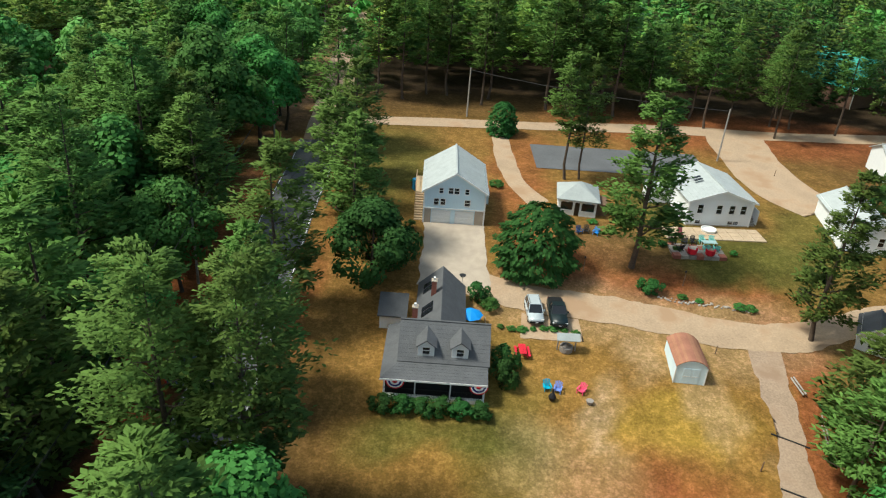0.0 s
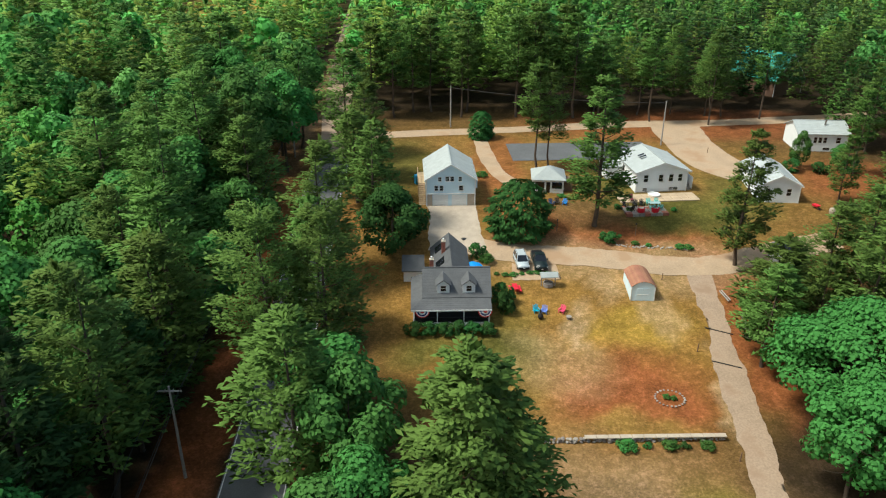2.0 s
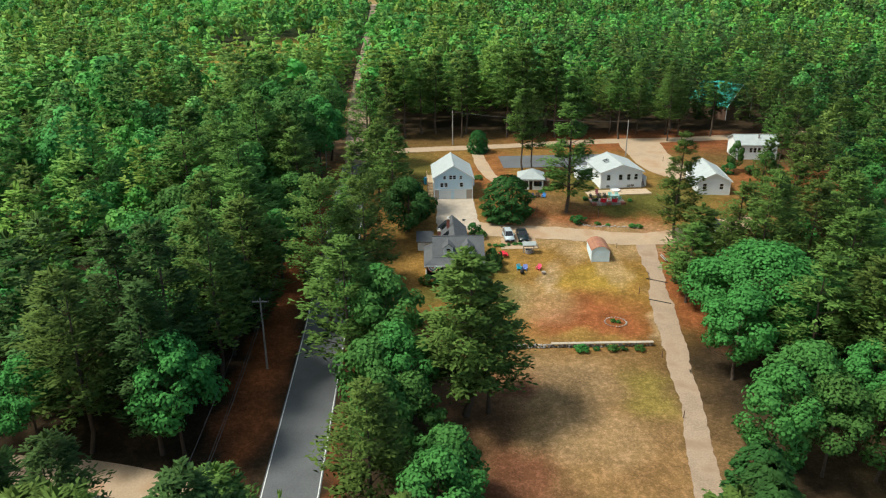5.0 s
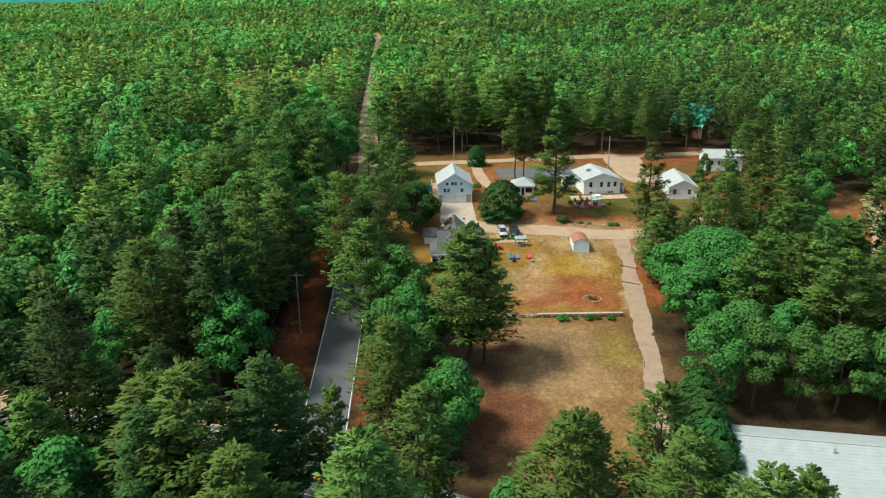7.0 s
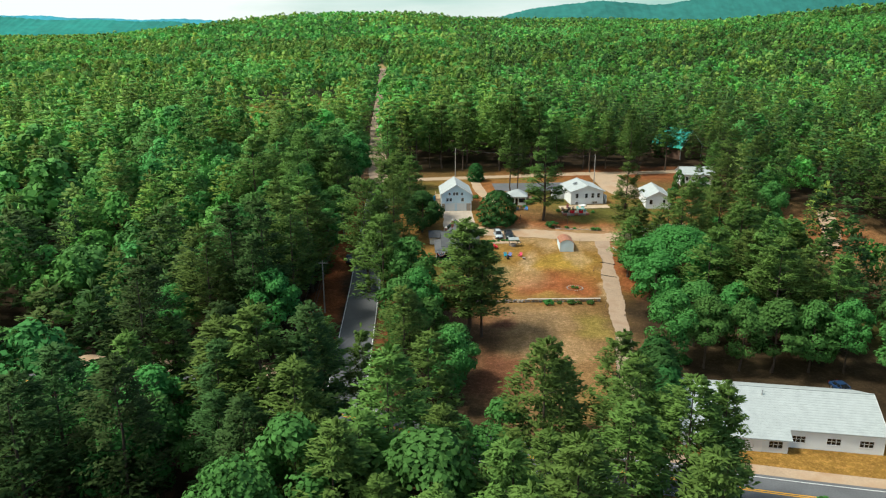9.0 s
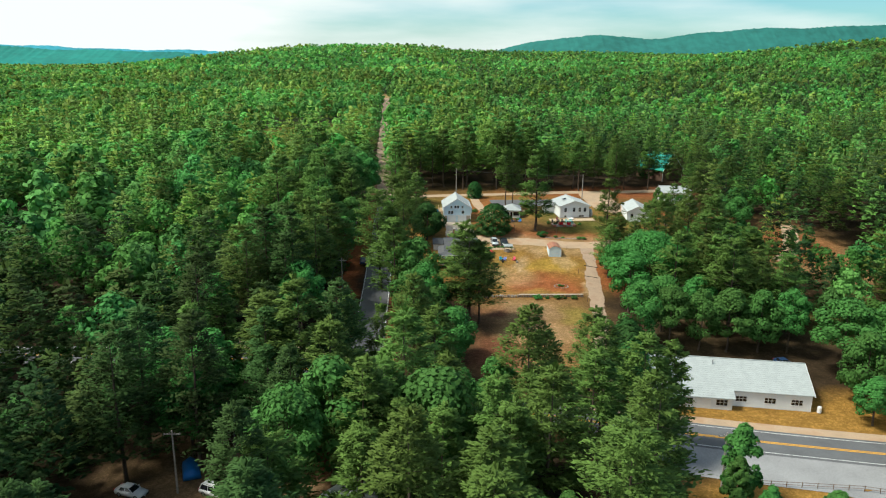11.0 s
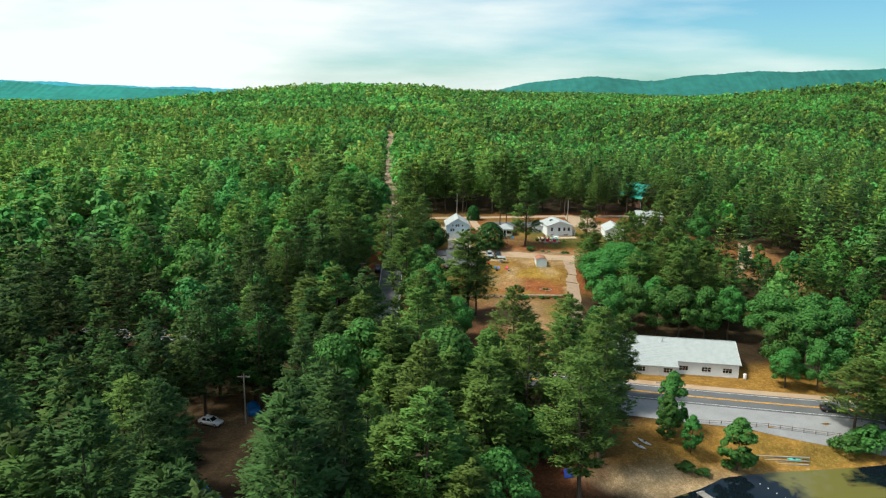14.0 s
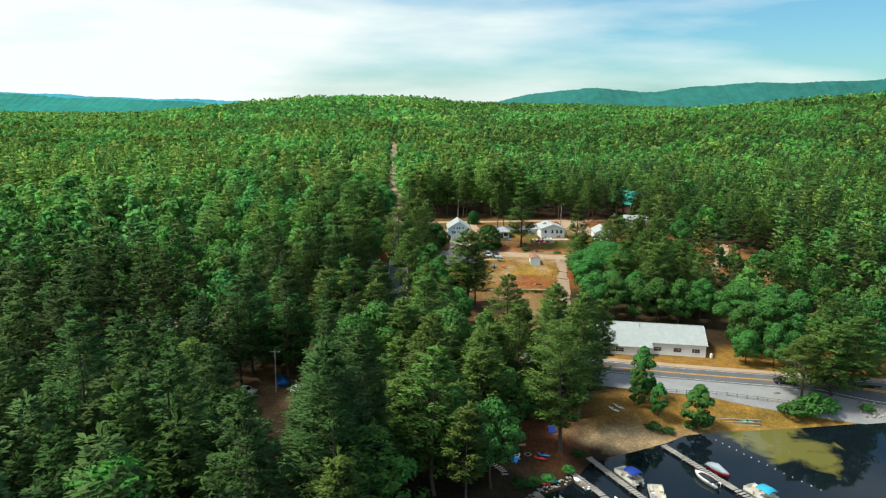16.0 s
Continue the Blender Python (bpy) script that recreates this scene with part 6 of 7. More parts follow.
rg = np.random.default_rng(77)
wall_ob = thing("stone_wall", 3.0, 36.8, 0, "low grey dry-stone wall between two fields", "wall", z=0)
wall_ob.matrix_world = pose(3.0, 36.8, 0)
x = 0.0
while x < 30.5:
    s = rg.uniform(0.42, 0.72)
    for row in range(2):
        stone(wall_ob, x + rg.uniform(-0.1, 0.1), rg.uniform(-0.15, 0.15), land_at(3 + x, 36.8) + 0.14 + row * 0.34, s, rg)
    x += s * 0.85
for k in range(12):
    block("cap_stone", (14.5 + k * 1.33, 15.78 + k * 1.33, -0.3, 0.32, land_at(20, 36.8) + 0.62, land_at(20, 36.8) + 0.74), M["concrete"], wall_ob, bevel=0.02)
ring = thing("stone_ring", 29.2, 43.8, 0, "oval ring of pale stones round a flower bed", "flower bed")
for k in range(22):
    a = k * 2 * math.pi / 22
    stone(ring, 1.75 * math.cos(a), 1.6 * math.sin(a), 0.08, rg.uniform(0.28, 0.42), rg)
bed = thing("stone_edging", 36, 77, 0, "row of pale field stones edging a planted bank", "edging", z=0)
bed.matrix_world = pose(0, 0, 0)
for k in range(44):
    x = 30.5 + k * 0.27
    y = 77.8 - (x - 30.5) * 0.11 + rg.uniform(-0.35, 0.35)
    stone(bed, x, y, land_at(x, y) + 0.06, rg.uniform(0.25, 0.5), rg)
bank_ob = thing("stone_bank", 13, -77, 0, "bank of rounded stones at the water's edge", "stones", z=0)
bank_ob.matrix_world = pose(0, 0, 0)
for k in range(60):
    x = 6 + k * 0.2
    y = float(np.interp(x, SHORE_X, SHORE_Y)) + rg.uniform(-0.3, 1.3)
    stone(bank_ob, x, y, land_at(x, y) + 0.08, rg.uniform(0.35, 0.75), rg)
rocks = thing("rock_pile", 91, -44, 0, "slope of grey rocks at the shore", "rocks", z=0)
rocks.matrix_world = pose(0, 0, 0)
for k in range(90):
    x, y = 87 + rg.uniform(0, 9), -47.2 + rg.uniform(0, 5.5)
    stone(rocks, x, y, land_at(x, y) + 0.1, rg.uniform(0.5, 1.1), rg)
arc = thing("stone_path", 0, -73, 0, "curved row of pale paving stones", "path", z=0)
arc.matrix_world = pose(0, 0, 0)
for k in range(24):
    a = radians(150 - k * 6.2)
    x, y = -1.5 + 6.5 * math.cos(a) * 1.05, -78.5 + 5.6 * math.sin(a)
    o = block("paving_stone", (-0.16, 0.16, -0.55, 0.55, 0, 0.12), M["concrete"], arc, bevel=0.02)
    o.matrix_basis = pose(x, y, land_at(x, y) + 0.02, 0, 0, math.degrees(a) - 90)
fire = thing("fire_ring", 10.2, -70.6, 0, "ring of stones round ashes", "fire ring")
for k in range(10):
    a = k * 0.628
    stone(fire, 0.6 * math.cos(a), 0.6 * math.sin(a), 0.1, 0.32, rg)

# ---- posts, rails, kerbs ----
for x, y, h in ((35.1, 68.5, 1.1), (35.3, 52.4, 1.2), (33.8, 33.5, 1.2), (32.4, 19, 1.2), (30.6, 4.5, 1.2), (29.3, -4, 1.1), (34.1, 80.7, 1.9), (21.5, 82.1, 1.9), (58.6, 117.5, 1.2)):
    p_ = thing("post", x, y, 0, "dark weathered wooden post in dry grass", "post", "posts")
    rod("shaft", (0, 0, -0.2), (0.04, 0, h), 0.08, M["wood_brown"], p_, 7, 0.06)
    if h > 1.5:
        lathe("head", [(0.1, h), (0.14, h + 0.12), (0.05, h + 0.3)], M["black"], p_, 8)
for x, y, a, ln in ((43.1, 64, 94, 3.0), (43.6, 57.5, 78, 7.0)):
    r_ = thing("log_rail", x, y, a, "low rail of weathered logs beside a dirt drive", "rail", "log rails")
    for k in (0, 1):
        rod("log", (-ln / 2, 0.25 * k, 0.35 - 0.12 * k), (ln / 2, 0.25 * k, 0.35 - 0.12 * k), 0.09, M["wood_grey"], r_, 8)
    for s in (-0.8, 0, 0.8):
        rod("stub", (s * ln / 2, 0.05, -0.2), (s * ln / 2, 0.05, 0.38), 0.08, M["wood_brown"], r_, 6)
# Two thin dark strips laid slantwise across the drive
for y0, y1, x0, x1 in ((57.1, 55.6, 37.8, 41.2), (50.5, 49.1, 36.6, 40.0)):
    d_ = thing("drive_strip", 0, 0, 0, "thin dark strip across a dirt drive", "drain", "drain strips", z=0)
    v, f = tube([(x0, y0, land_at(x0, y0) + 0.09), ((x0 + x1) / 2, (y0 + y1) / 2, land_at((x0 + x1) / 2, (y0 + y1) / 2) + 0.09), (x1, y1, land_at(x1, y1) + 0.09)], [0.09] * 3, 6)
    new("strip", sheet("strip", v, f, [M["rubber"]])).parent = d_
fence = thing("guard_fence", 0, 0, 0, "low dark rail fence along a lakeside pull-off", "fence", z=0)
fl = [(43 + k * 2.2, -41.0 - k * 0.24) for k in range(15)]
for k, (x, y) in enumerate(fl):
    rod("fence_post", (x, y, land_at(x, y) - 0.2), (x, y, land_at(x, y) + 0.95), 0.06, M["wood_brown"], fence, 6)
    if k:
        a, b_ = fl[k - 1], (x, y)
        for h in (0.45, 0.85):
            rod("fence_rail", (*a, land_at(*a) + h), (*b_, land_at(*b_) + h), 0.035, M["wood_brown"], fence, 5)
steps = thing("timber_steps", 57.5, -49.6, -5, "weathered timber steps down to a beach", "steps")
for k in range(4):
    block("timber", (-5 + k * 0.5, 5.5 - k * 0.3, -k * 0.75, -k * 0.75 + 0.22, 0.1 - k * 0.34, 0.34 - k * 0.34), M["wood_grey"], steps, bevel=0.02)
tank = thing("propane_tank", 63.6, -19.6, 0, "white upright propane tank beside a hall", "tank")
lathe("shell", [(0.2, 0), (0.38, 0.08), (0.38, 1.05), (0.25, 1.25), (0.1, 1.3)], M["trim"], tank)
pl = thing("play_set", -1.6, 101.0, 20, "bright green and blue plastic play slide", "play set")
loft("slide", [[(-0.3, k * 0.4, 1.5 - k * 0.24), (0.3, k * 0.4, 1.5 - k * 0.24), (0.3, k * 0.4, 1.6 - k * 0.24), (-0.3, k * 0.4, 1.6 - k * 0.24)] for k in range(6)], paint("slide_green", (0.08, 0.6, 0.06)), pl)
block("tower", (-0.45, 0.45, -0.9, 0, 0, 1.7), paint("tower_blue", (0.02, 0.25, 0.5)), pl, bevel=0.04)
dish = thing("satellite_dish", 5.9, 75.6, 0, "dark satellite dish at a roof's end", "dish", z=HZ + 4.6)
lathe("reflector", [(0.05, 0.1), (0.3, 0.2), (0.42, 0.34)], M["black"], dish, 14)
rod("arm", (0, 0, -0.8), (0, 0, 0.12), 0.03, M["chrome"], dish, 6)

# ---- terrace by the white house ----
terr = thing("terrace", 41, 93.6, 4.5, "tan paved terrace along a white house", "terrace", z=15.95)
for i in range(9):
    for j in range(3):
        block("paving_slab", (-7 + i * 1.6, -5.45 + i * 1.6, -2.1 + j * 1.25, -0.9 + j * 1.25, -0.2, 0.18), M["concrete"] if False else M["sand"], terr, bevel=0.015)
patio = thing("patio", 37.5, 88.6, 4, "reddish paved patio with garden furniture", "patio", z=15.75)
for i in range(7):
    for j in range(4):
        block("paving_slab", (-3.6 + i * 1.05, -2.6 + i * 1.05, -2.2 + j * 1.05, -1.2 + j * 1.05, -0.4, 0.12), M["brick"] if (i + j) % 3 == 0 else M["stone"], patio, bevel=0.015)


def club_chair(x, y, turn, mat, label, z):
    c = thing("lounge_chair", x, y, turn, label, "chair", "patio chairs", z)
    lathe("seat", [(0.55, 0.1), (0.62, 0.3), (0.6, 0.42), (0.4, 0.46)], mat, c, 16)
    bm = bmesh.new()
    n = 12
    rows = [[bm.verts.new((r * math.cos(a), r * math.sin(a), zz)) for a in [radians(-20 + 220 * i / n) for i in range(n + 1)]] for r, zz in ((0.6, 0.35), (0.66, 0.9), (0.56, 0.9), (0.5, 0.42))]
    for p, q in zip(rows, rows[1:] + rows[:1]):
        for i in range(n):
            bm.faces.new((p[i], p[i + 1], q[i + 1], q[i]))
    part("backrest", bm, mat, c)
    return c


red = paint("cushion_red", (0.62, 0.01, 0.03), 0.7)
club_chair(36.6, 87.0, 180, red, "round bright red lounge chair on a patio", 15.87)
club_chair(39.0, 87.0, 180, red, "round bright red lounge chair on a patio", 15.87)
for x, y, a in ((34.6, 89.8, 30), (36.3, 90.0, -20), (35.2, 88.0, 200), (37.6, 90.2, 10)):
    deck_chair(x, y, a, ("black", (0.02, 0.02, 0.02)), "dark garden chair on a patio", 15.87)
tb = thing("patio_table", 39.6, 89.6, 4, "glass-topped table on a paved patio", "table", z=15.87)
block("tabletop", (-1.0, 1.0, -0.5, 0.5, 0.7, 0.74), paint("table_glass", (0.35, 0.5, 0.5), 0.1), tb, bevel=0.01)
for sx_ in (-0.9, 0.9):
    for sy_ in (-0.4, 0.4):
        rod("leg", (sx_, sy_, 0), (sx_, sy_, 0.7), 0.03, M["trim"], tb, 6)
for x in (38.9, 40.3):
    for y, a in ((90.7, 0), (88.5, 180)):
        deck_chair(x, y, a, ("mint", (0.15, 0.5, 0.45)), "mint green chair at a patio table", 15.87)
lg = thing("sun_lounger", 36.2, 91.9, 85, "dark red sun lounger on a terrace", "lounger", z=16.13)
block("bed", (-0.9, 0.6, -0.3, 0.3, 0.3, 0.38), paint("lounger_red", (0.12, 0.02, 0.025), 0.7), lg, bevel=0.02)
o = block("backrest", (0, 0.75, -0.3, 0.3, 0, 0.07), paint("lounger_red", (0.12, 0.02, 0.025), 0.7), lg)
o.matrix_basis = pose(0.6, 0, 0.32, 0, -45, 0)
for sx_ in (-0.8, 0.5):
    for sy_ in (-0.25, 0.25):
        rod("leg", (sx_, sy_, 0), (sx_, sy_, 0.3), 0.03, M["black"], lg, 6)
pool = thing("wading_tub", 40.8, 94.2, 5, "oval white plastic tub on a terrace", "tub", z=16.13)
lathe("shell", [(1.0, 0), (1.1, 0.35), (1.0, 0.36), (0.95, 0.1)], M["trim"], pool, 20)
cart = thing("wheelbarrow", 67.5, 88.6, 20, "dark red wheelbarrow near a white house", "wheelbarrow")
loft("tray", [[(-0.35, -0.4, 0.45), (0.35, -0.4, 0.45), (0.4, -0.6, 0.75), (-0.4, -0.6, 0.75)], [(-0.35, 0.5, 0.4), (0.35, 0.5, 0.4), (0.42, 0.7, 0.72), (-0.42, 0.7, 0.72)]], red, cart, smooth=False)
rod("wheel", (-0.05, -0.7, 0.2), (0.05, -0.7, 0.2), 0.2, M["rubber"], cart, 12)
for s in (-1, 1):
    rod("handle", (s * 0.2, -0.7, 0.25), (s * 0.32, 1.2, 0.55), 0.03, M["wood_brown"], cart, 6)
    rod("leg", (s * 0.27, 0.4, 0.0), (s * 0.27, 0.4, 0.42), 0.025, M["black"], cart, 6)
cov = thing("covered_grill", 69.6, 87.0, 0, "pale covered grill on orange soil", "grill")
lathe("cover", [(0.5, 0), (0.6, 0.5), (0.5, 0.9), (0.15, 1.05)], M["concrete"], cov, 10)


# ---- utility poles and wires ----
def utility_pole(x, y, h, label="weathered utility pole with a crossarm beside a road", arms=1):
    p_ = thing("utility_pole", x, y, 0, label, "utility pole", "utility poles")
    rod("mast", (0, 0, -0.3), (0, 0, h), 0.17, M["wood_grey"], p_, 9, 0.11)
    for k in range(arms):
        block("crossarm", (-1.2, 1.2, -0.06, 0.06, h - 0.65 - k * 0.9, h - 0.5 - k * 0.9), M["wood_grey"], p_)
        for s in (-1.1, -0.4, 0.4, 1.1):
            rod("insulator", (s, 0, h - 0.5 - k * 0.9), (s, 0, h - 0.3 - k * 0.9), 0.05, M["stone"], p_, 6)
    return (x, y, land_at(x, y) + h)


def wire(a, b, sag, r=0.036):
    o = tagged(new("overhead_wire"), "thin dark overhead wire between poles", "wire", "overhead wires")
    pts = [np.array(a) + (np.array(b) - np.array(a)) * t - np.array([0, 0, sag * 4 * t * (1 - t)]) for t in np.linspace(0, 1, 12)]
    v, f = tube(pts, [r] * 12, 4)
    new("strand", sheet("strand", v, f, [M["black"]])).parent = o


tops = [utility_pole(side_road_x(y) - 7.4, y, h) for y, h in ((-14, 11), (32.4, 11.6), (74, 11), (116, 11), (158, 11), (200, 11), (245, 11))]
for a, b_ in zip(tops, tops[1:]):
    for s, dz in ((-1.1, -0.3), (1.1, -0.3), (0.0, -2.2)):
        wire((a[0] + s, a[1], a[2] + dz), (b_[0] + s, b_[1], b_[2] + dz), 0.9)
back = [utility_pole(x, y, 9.5, "pale utility pole by a dirt yard", 0) for x, y in ((50.5, 123), (6, 137))]
wire((back[0][0], back[0][1], back[0][2] - 0.4), (back[1][0], back[1][1], back[1][2] - 0.4), 0.8)
low = utility_pole(37.3, -42.4, 9.5, "dark utility pole beside the lake road", 1)
utility_pole(-41.5, -41.5, 10, "utility pole in a parking clearing", 1)

# ---- lakeside ----
def dock(points, width, label):
    d = thing("dock", 0, 0, 0, label, "dock", "docks", z=0)
    p_ = spline(points, 0.62)
    for a, b_ in zip(p_, p_[1:]):
        m = (a + b_) / 2
        o = block("plank", (-width / 2, width / 2, -0.27, 0.27, 0, 0.06), M["wood_grey"], d)
        o.matrix_basis = pose(m[0], m[1], WATER + 0.42, 0, 0, math.degrees(math.atan2(b_[1] - a[1], b_[0] - a[0])) - 90)
    for k in range(1, len(p_), 5):
        t = unit(np.array([p_[k] - p_[k - 1]]))[0]
        for s in (-1, 1):
            q = p_[k] + np.array([-t[1], t[0]]) * s * (width / 2 - 0.06)
            rod("pile", (*q, WATER - 2.6), (*q, WATER + 0.72), 0.06, M["wood_grey"], d, 6)
    return d


dock([(22.6, -66.0), (26.8, -76.3), (30.2, -84)], 1.3, "weathered grey plank dock")
dock([(38.7, -60.8), (45.9, -77.7), (49, -85)], 1.4, "long weathered plank dock with boats alongside")
dock([(18.0, -71.5), (21.8, -79.5), (22.4, -83)], 1.3, "short plank dock beside a rowing boat")
dock([(10.5, -79.0), (13.5, -86)], 1.3, "short plank dock by a stone bank")


def hull(name, length, beam, height, mat, parent, stern=0.8, label=""):
    """A boat's shell, bow towards local -y."""
    secs = []
    for t, w, z in ((0.0, 0.04, 0.55), (0.1, 0.4, 0.25), (0.28, 0.8, 0.06), (0.55, 1.0, 0.0), (0.85, 0.95 * stern + 0.05, 0.0), (1.0, stern, 0.03)):
        y = -length / 2 + t * length
        h, b_ = beam / 2 * w, z * height
        top = height * (1.12 - 0.12 * t)
        secs.append([(0, y, b_ - 0.05), (h * 0.75, y, b_ + 0.12 * height), (h, y, top * 0.75), (h * 0.98, y, top), (h * 0.82, y, top), (h * 0.7, y, b_ + 0.3 * height), (-h * 0.7, y, b_ + 0.3 * height), (-h * 0.82, y, top), (-h * 0.98, y, top), (-h, y, top * 0.75), (-h * 0.75, y, b_ + 0.12 * height)])
    return loft(name, secs, mat, parent, label)


def outboard(parent, y, z):
    o = block("outboard_motor", (-0.2, 0.2, y, y + 0.45, z + 0.1, z + 0.7), M["black"], parent, "black outboard motor", bevel=0.05)
    block("leg", (-0.07, 0.07, y + 0.15, y + 0.35, z - 0.6, z + 0.1), M["black"], o)


def pontoon_boat(x, y, turn, canopy, label):
    b_ = thing("pontoon_boat", x, y, turn, label, "boat", "moored boats", WATER)
    for s in (-0.85, 0.85):
        loft("pontoon", [[(s + r * math.cos(a), yy, 0.1 + r * math.sin(a)) for a in [k * 0.785 for k in range(8)]] for yy, r in ((-3.2, 0.06), (-2.7, 0.3), (2.9, 0.32), (3.1, 0.1))], M["chrome"], b_)
    block("deck", (-1.25, 1.25, -2.9, 3.0, 0.42, 0.52), paint("deck_tan", (0.48, 0.42, 0.34), 0.8), b_)
    pan = paint("boat_white", (0.72, 0.72, 0.68), 0.4)
    for s in (-1, 1):
        for y0, y1 in ((-2.8, -0.7), (0.2, 2.6)):
            block("side_panel", (s * 1.22 - 0.03, s * 1.22 + 0.03, y0, y1, 0.56, 1.15), pan, b_)
            rod("rail", (s * 1.22, y0, 1.22), (s * 1.22, y1, 1.22), 0.03, M["chrome"], b_, 6)
    block("front_panel", (-1.2, 1.2, -2.84, -2.78, 0.56, 1.15), pan, b_)
    block("back_panel", (-1.2, 0.5, 2.6, 2.66, 0.56, 1.15), pan, b_)
    sofa = paint("boat_vinyl", (0.62, 0.56, 0.44), 0.5)
    for dims in ((-1.15, -0.55, -2.7, -1.0), (0.55, 1.15, -2.7, -1.0), (-1.15, -0.55, 0.4, 2.5), (-0.5, 0.5, 1.95, 2.5)):
        block("bench_seat", (*dims, 0.52, 0.95), sofa, b_, bevel=0.04)
    block("helm", (0.5, 1.1, 0.3, 0.8, 0.52, 1.35), pan, b_, bevel=0.04)
    if canopy:
        secs = []
        for k in range(7):
            xx = -1.25 + k * 2.5 / 6
            secs.append((xx, 2.45 - 0.28 * (abs(k - 3) / 3) ** 2))
        loft("canopy", [[(a, -0.4, h - 0.1), (a, 1.1, h), (a, 2.5, h - 0.1), (a, 2.5, h - 0.06), (a, 1.1, h + 0.05), (a, -0.4, h - 0.06)] for a, h in secs], paint("canopy_" + canopy[0], canopy[1], 0.75), b_, canopy[0] + " cloth canopy")
        for sx_ in (-1.22, 1.22):
            for yy in (-0.3, 2.4):
                rod("canopy_pole", (sx_, 1.1, 0.9), (sx_, yy, 2.1), 0.025, M["chrome"], b_, 6)
    outboard(b_, 3.0, 0.4)
    return b_


def dock_turn(ax, ay, bx, by):
    return math.degrees(math.atan2(by - ay, bx - ax)) - 90


TA, TB = dock_turn(26.8, -76.3, 22.6, -66), dock_turn(45.9, -77.7, 38.7, -60.8)
pontoon_boat(28.3, -73.6, TA + 180, ("blue", (0.005, 0.035, 0.28)), "white pontoon boat with a dark blue canopy at a dock")
pontoon_boat(31.4, -80.2, TA + 150, None, "white pontoon boat with tan seats at a dock")
pontoon_boat(49.6, -80.0, TB + 180, ("light_blue", (0.03, 0.36, 0.55)), "white pontoon boat with a light blue canopy")
sk = thing("motor_boat", 42.2, -74.2, TB + 180, "white motor boat with a dark cover along a dock", "boat", "moored boats", WATER - 0.12)
hull("hull", 5.6, 2.1, 0.95, paint("boat_white", (0.72, 0.72, 0.68)), sk)
loft("cover", [[(-w, y, 0.92), (-w * 0.5, y, 0.92 + h), (w * 0.5, y, 0.92 + h), (w, y, 0.92), (0, y, 0.85)] for y, w, h in ((-1.7, 0.5, 0.08), (-0.8, 0.85, 0.28), (0.6, 0.95, 0.32), (2.2, 0.9, 0.15))], paint("cover_dark", (0.02, 0.022, 0.03), 0.8), sk, "dark boat cover")
outboard(sk, 2.75, 0.45)
sk = thing("motor_boat", 45.6, -71.2, TB, "red motor boat below a grey cloth cover", "boat", "moored boats", WATER - 0.12)
hull("hull", 5.2, 2.1, 0.95, paint("boat_red", (0.25, 0.01, 0.03)), sk)
loft("cover", [[(-w, y, 0.98), (-w * 0.3, y, 1.0 + h), (w * 0.3, y, 1.0 + h), (w, y, 0.98), (0, y, 0.9)] for y, w, h in ((-2.5, 0.1, 0.08), (-1.4, 0.85, 0.3), (0.4, 1.1, 0.75), (2.55, 1.05, 0.12))], paint("cover_grey", (0.30, 0.36, 0.40), 0.8), sk, "grey cloth boat cover")
outboard(sk, 2.6, 0.45)
rb = thing("rowing_boat", 19.0, -75.6, dock_turn(21.8, -79.5, 18, -71.5) + 180, "grey aluminium rowing boat beside a dock", "boat", "moored boats", WATER - 0.08)
hull("hull", 4.2, 1.5, 0.6, M["chrome"], rb)
for yy in (-0.8, 0.2, 1.2):
    block("bench_seat", (-0.62, 0.62, yy, yy + 0.28, 0.38, 0.43), M["wood_tan"], rb)
rb = thing("motor_boat", 24.2, -83.0, TA, "small white boat at the end of a dock", "boat", "moored boats", WATER - 0.08)
hull("hull", 4.6, 1.8, 0.8, paint("boat_white", (0.72, 0.72, 0.68)), rb)
outboard(rb, 2.2, 0.3)
rb = thing("motor_boat", 14.6, -82.0, 20, "small white boat by a stone bank", "boat", "moored boats", WATER - 0.08)
hull("hull", 3.6, 1.6, 0.7, paint("boat_white", (0.72, 0.72, 0.68)), rb)


def kayak(x, y, turn, colour, label, length=3.2, beam=0.72, name="kayak"):
    k_ = thing(name, x, y, turn, label, name, "small boats on the bank")
    loft("hull", [[(w * beam / 2 * math.cos(a), -length / 2 + t * length, 0.24 + 0.2 * max(w, 0.2) * math.sin(a) + e) for a in [i * 0.785 for i in range(8)]] for t, w, e in ((0, 0.05, 0.12), (0.12, 0.5, 0.05), (0.35, 0.95, 0), (0.65, 0.95, 0), (0.88, 0.5, 0.05), (1, 0.05, 0.12))], paint("kayak_" + colour[0], colour[1], 0.35), k_)
    lathe("cockpit", [(0.24, 0.40), (0.27, 0.46), (0.2, 0.45)], M["black"], k_, 12)
    return k_


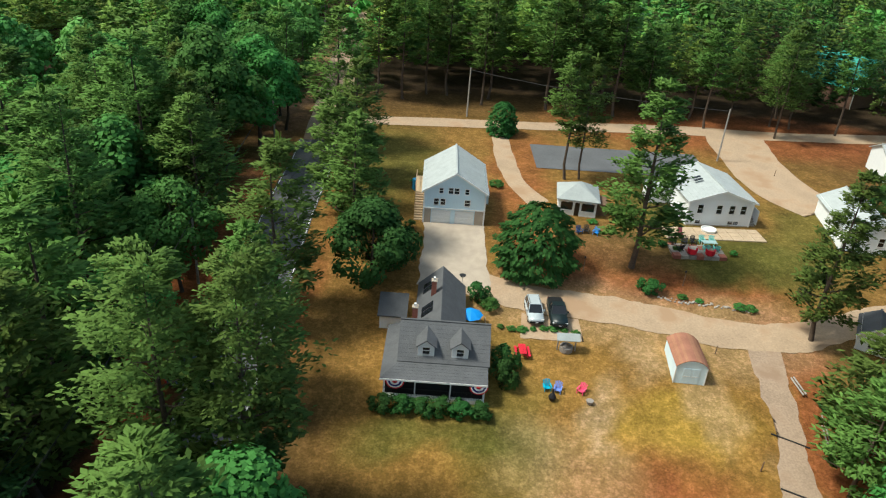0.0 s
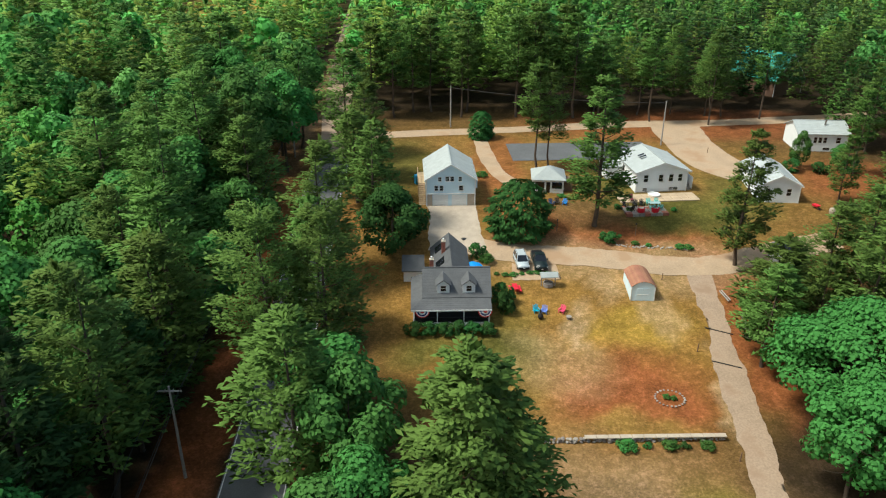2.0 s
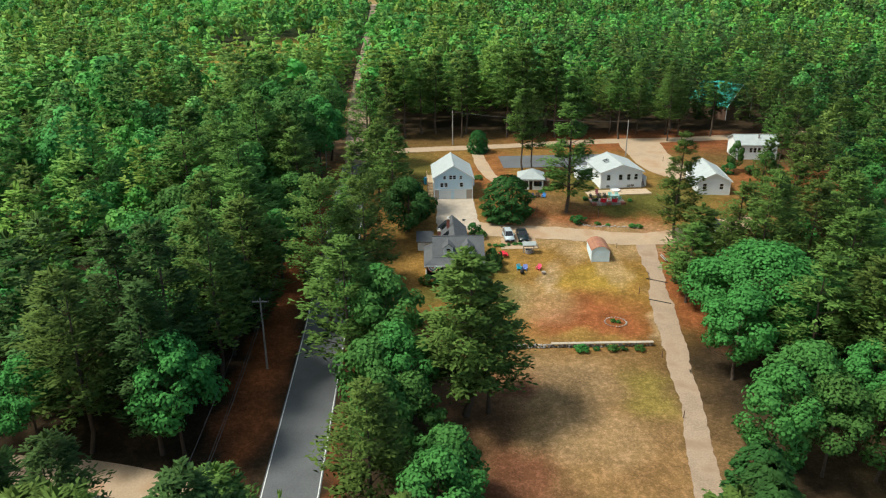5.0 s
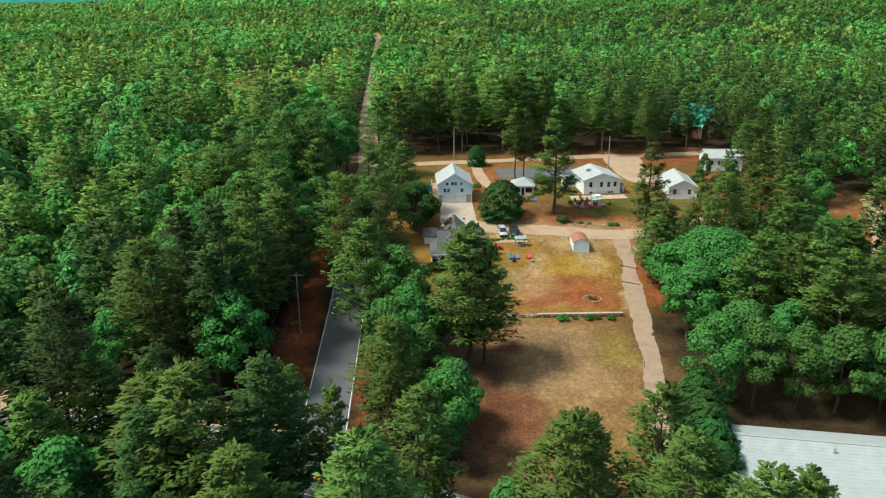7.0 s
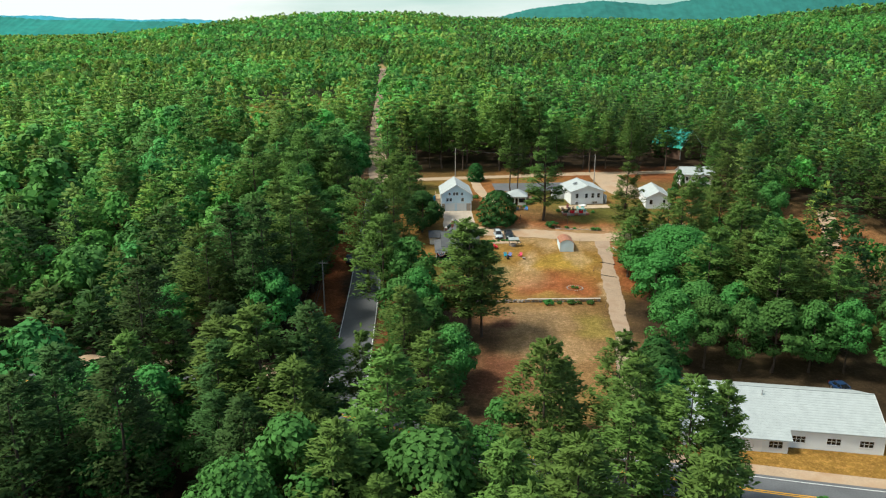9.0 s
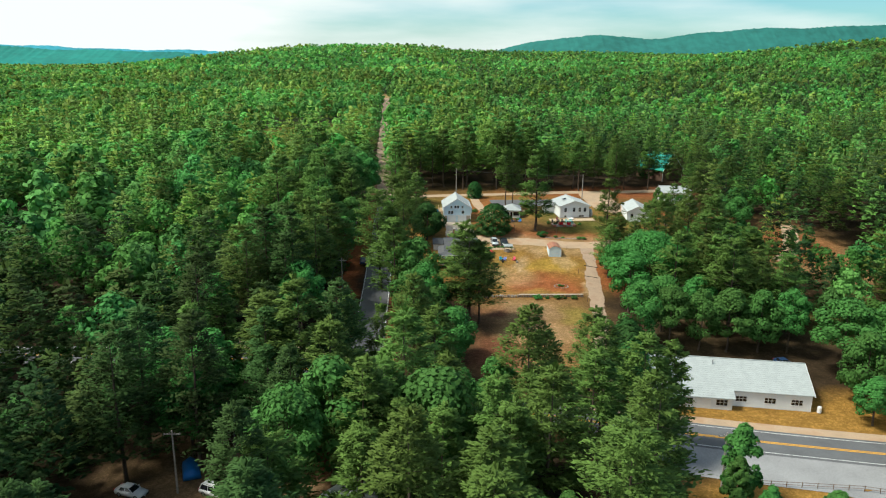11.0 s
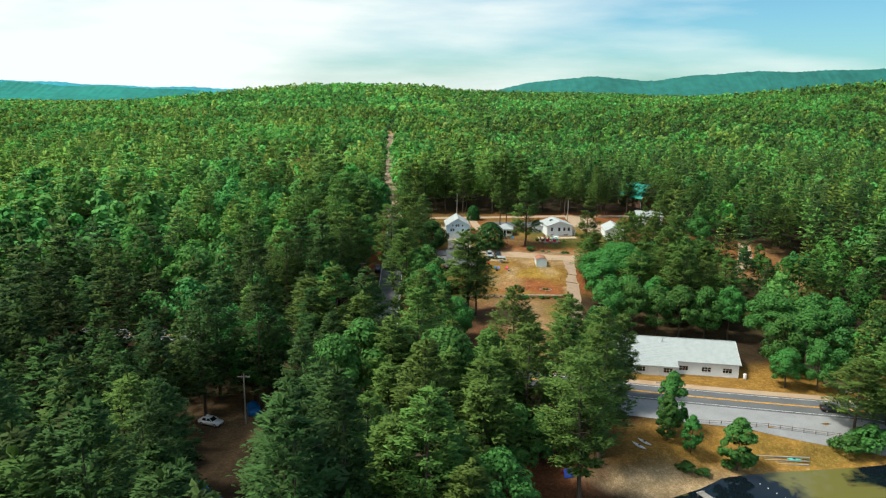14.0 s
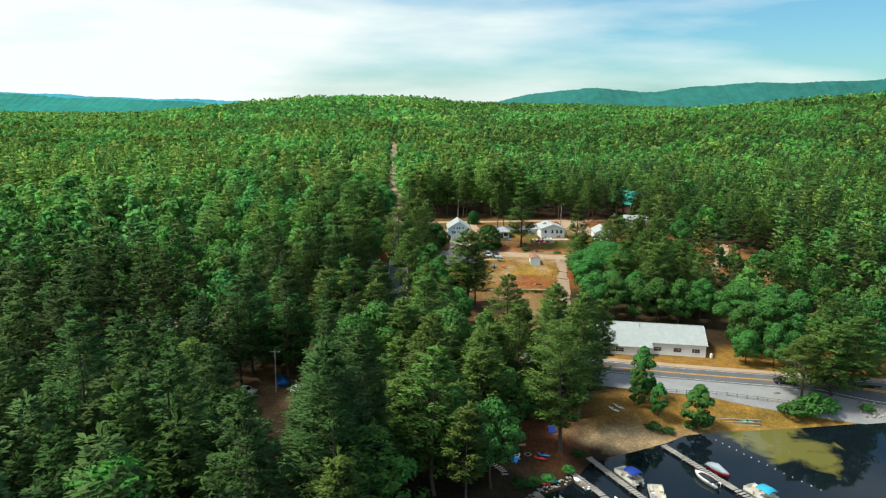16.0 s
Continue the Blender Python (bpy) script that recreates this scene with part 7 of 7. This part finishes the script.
kayak(12.2, -70.6, 60, RED, "red kayak on pine-needle ground")
kayak(13.0, -69.7, 60, BLUE, "blue kayak beside a red one")
kayak(13.0, -76.2, 100, RED, "red kayak on a rocky bank", 2.2)
kayak(14.1, -75.6, 100, TURQ, "turquoise kayak on a rocky bank", 2.2)
kayak(2.4, -69.4, 60, ("dark_green", (0.01, 0.10, 0.05)), "dark green canoe under the trees", 4.6, 0.9, "canoe")
kayak(60.0, -50.2, 80, ("mint", (0.1, 0.5, 0.4)), "mint green kayak on a beach", 2.6)
kayak(31.2, -50.5, 30, ("white", (0.7, 0.72, 0.72)), "white kayak on dry grass", 3.4)
kayak(32.6, -49.0, 30, ("white", (0.7, 0.72, 0.72)), "white kayak on dry grass", 3.4)
lg = thing("fallen_log", 9.6, -67.0, 10, "short log lying by a fire ring", "log")
rod("log", (-0.7, 0, 0.18), (0.7, 0, 0.18), 0.2, M["wood_tan"], lg, 10)
tn = thing("beach_tent", 16.2, -61.0, 20, "small red and blue beach shelter under pines", "tent")
plane_roof(tn, [(-0.9, -0.6, 0.1), (0.9, -0.6, 0.1), (0.7, 0.3, 1.2), (-0.7, 0.3, 1.2)], paint("tent_blue", (0.03, 0.08, 0.4), 0.8), 0.04, "front")
plane_roof(tn, [(-0.9, 0.9, 0.1), (-0.7, 0.3, 1.2), (0.7, 0.3, 1.2), (0.9, 0.9, 0.1)], paint("tent_red", (0.5, 0.02, 0.03), 0.8), 0.04, "back")
for x, y, a, ln in ((-41, -36.6, 20, 4.0), (-43, -66, 40, 3.4), (-39, -71, 10, 3.0)):
    tp = thing("tarpaulin", x, y, a, "bright blue tarpaulin over stacked things in the woods", "tarpaulin", "tarpaulins")
    loft("sheet", [[(-1.3, k * ln / 5 - ln / 2, 0.0), (-1.1, k * ln / 5 - ln / 2, 0.9 + 0.15 * (k % 2)), (0, k * ln / 5 - ln / 2, 1.5 + 0.1 * (k % 3)), (1.1, k * ln / 5 - ln / 2, 0.9), (1.3, k * ln / 5 - ln / 2, 0.0)] for k in range(6)], paint("tarp_blue", (0.005, 0.13, 0.42), 0.6), tp)
for k in range(14):
    t = k / 13
    bx, by = 50.5 + 9.5 * t + 1.5 * t * t, -57.5 - 20 * t
    bu = thing("buoy", bx, by, 0, "small white buoy on a swimming line", "buoy", "swimming line", WATER)
    lathe("float", [(0.03, -0.06), (0.09, 0.0), (0.11, 0.05), (0.07, 0.12), (0.02, 0.15)], M["trim"], bu, 10)
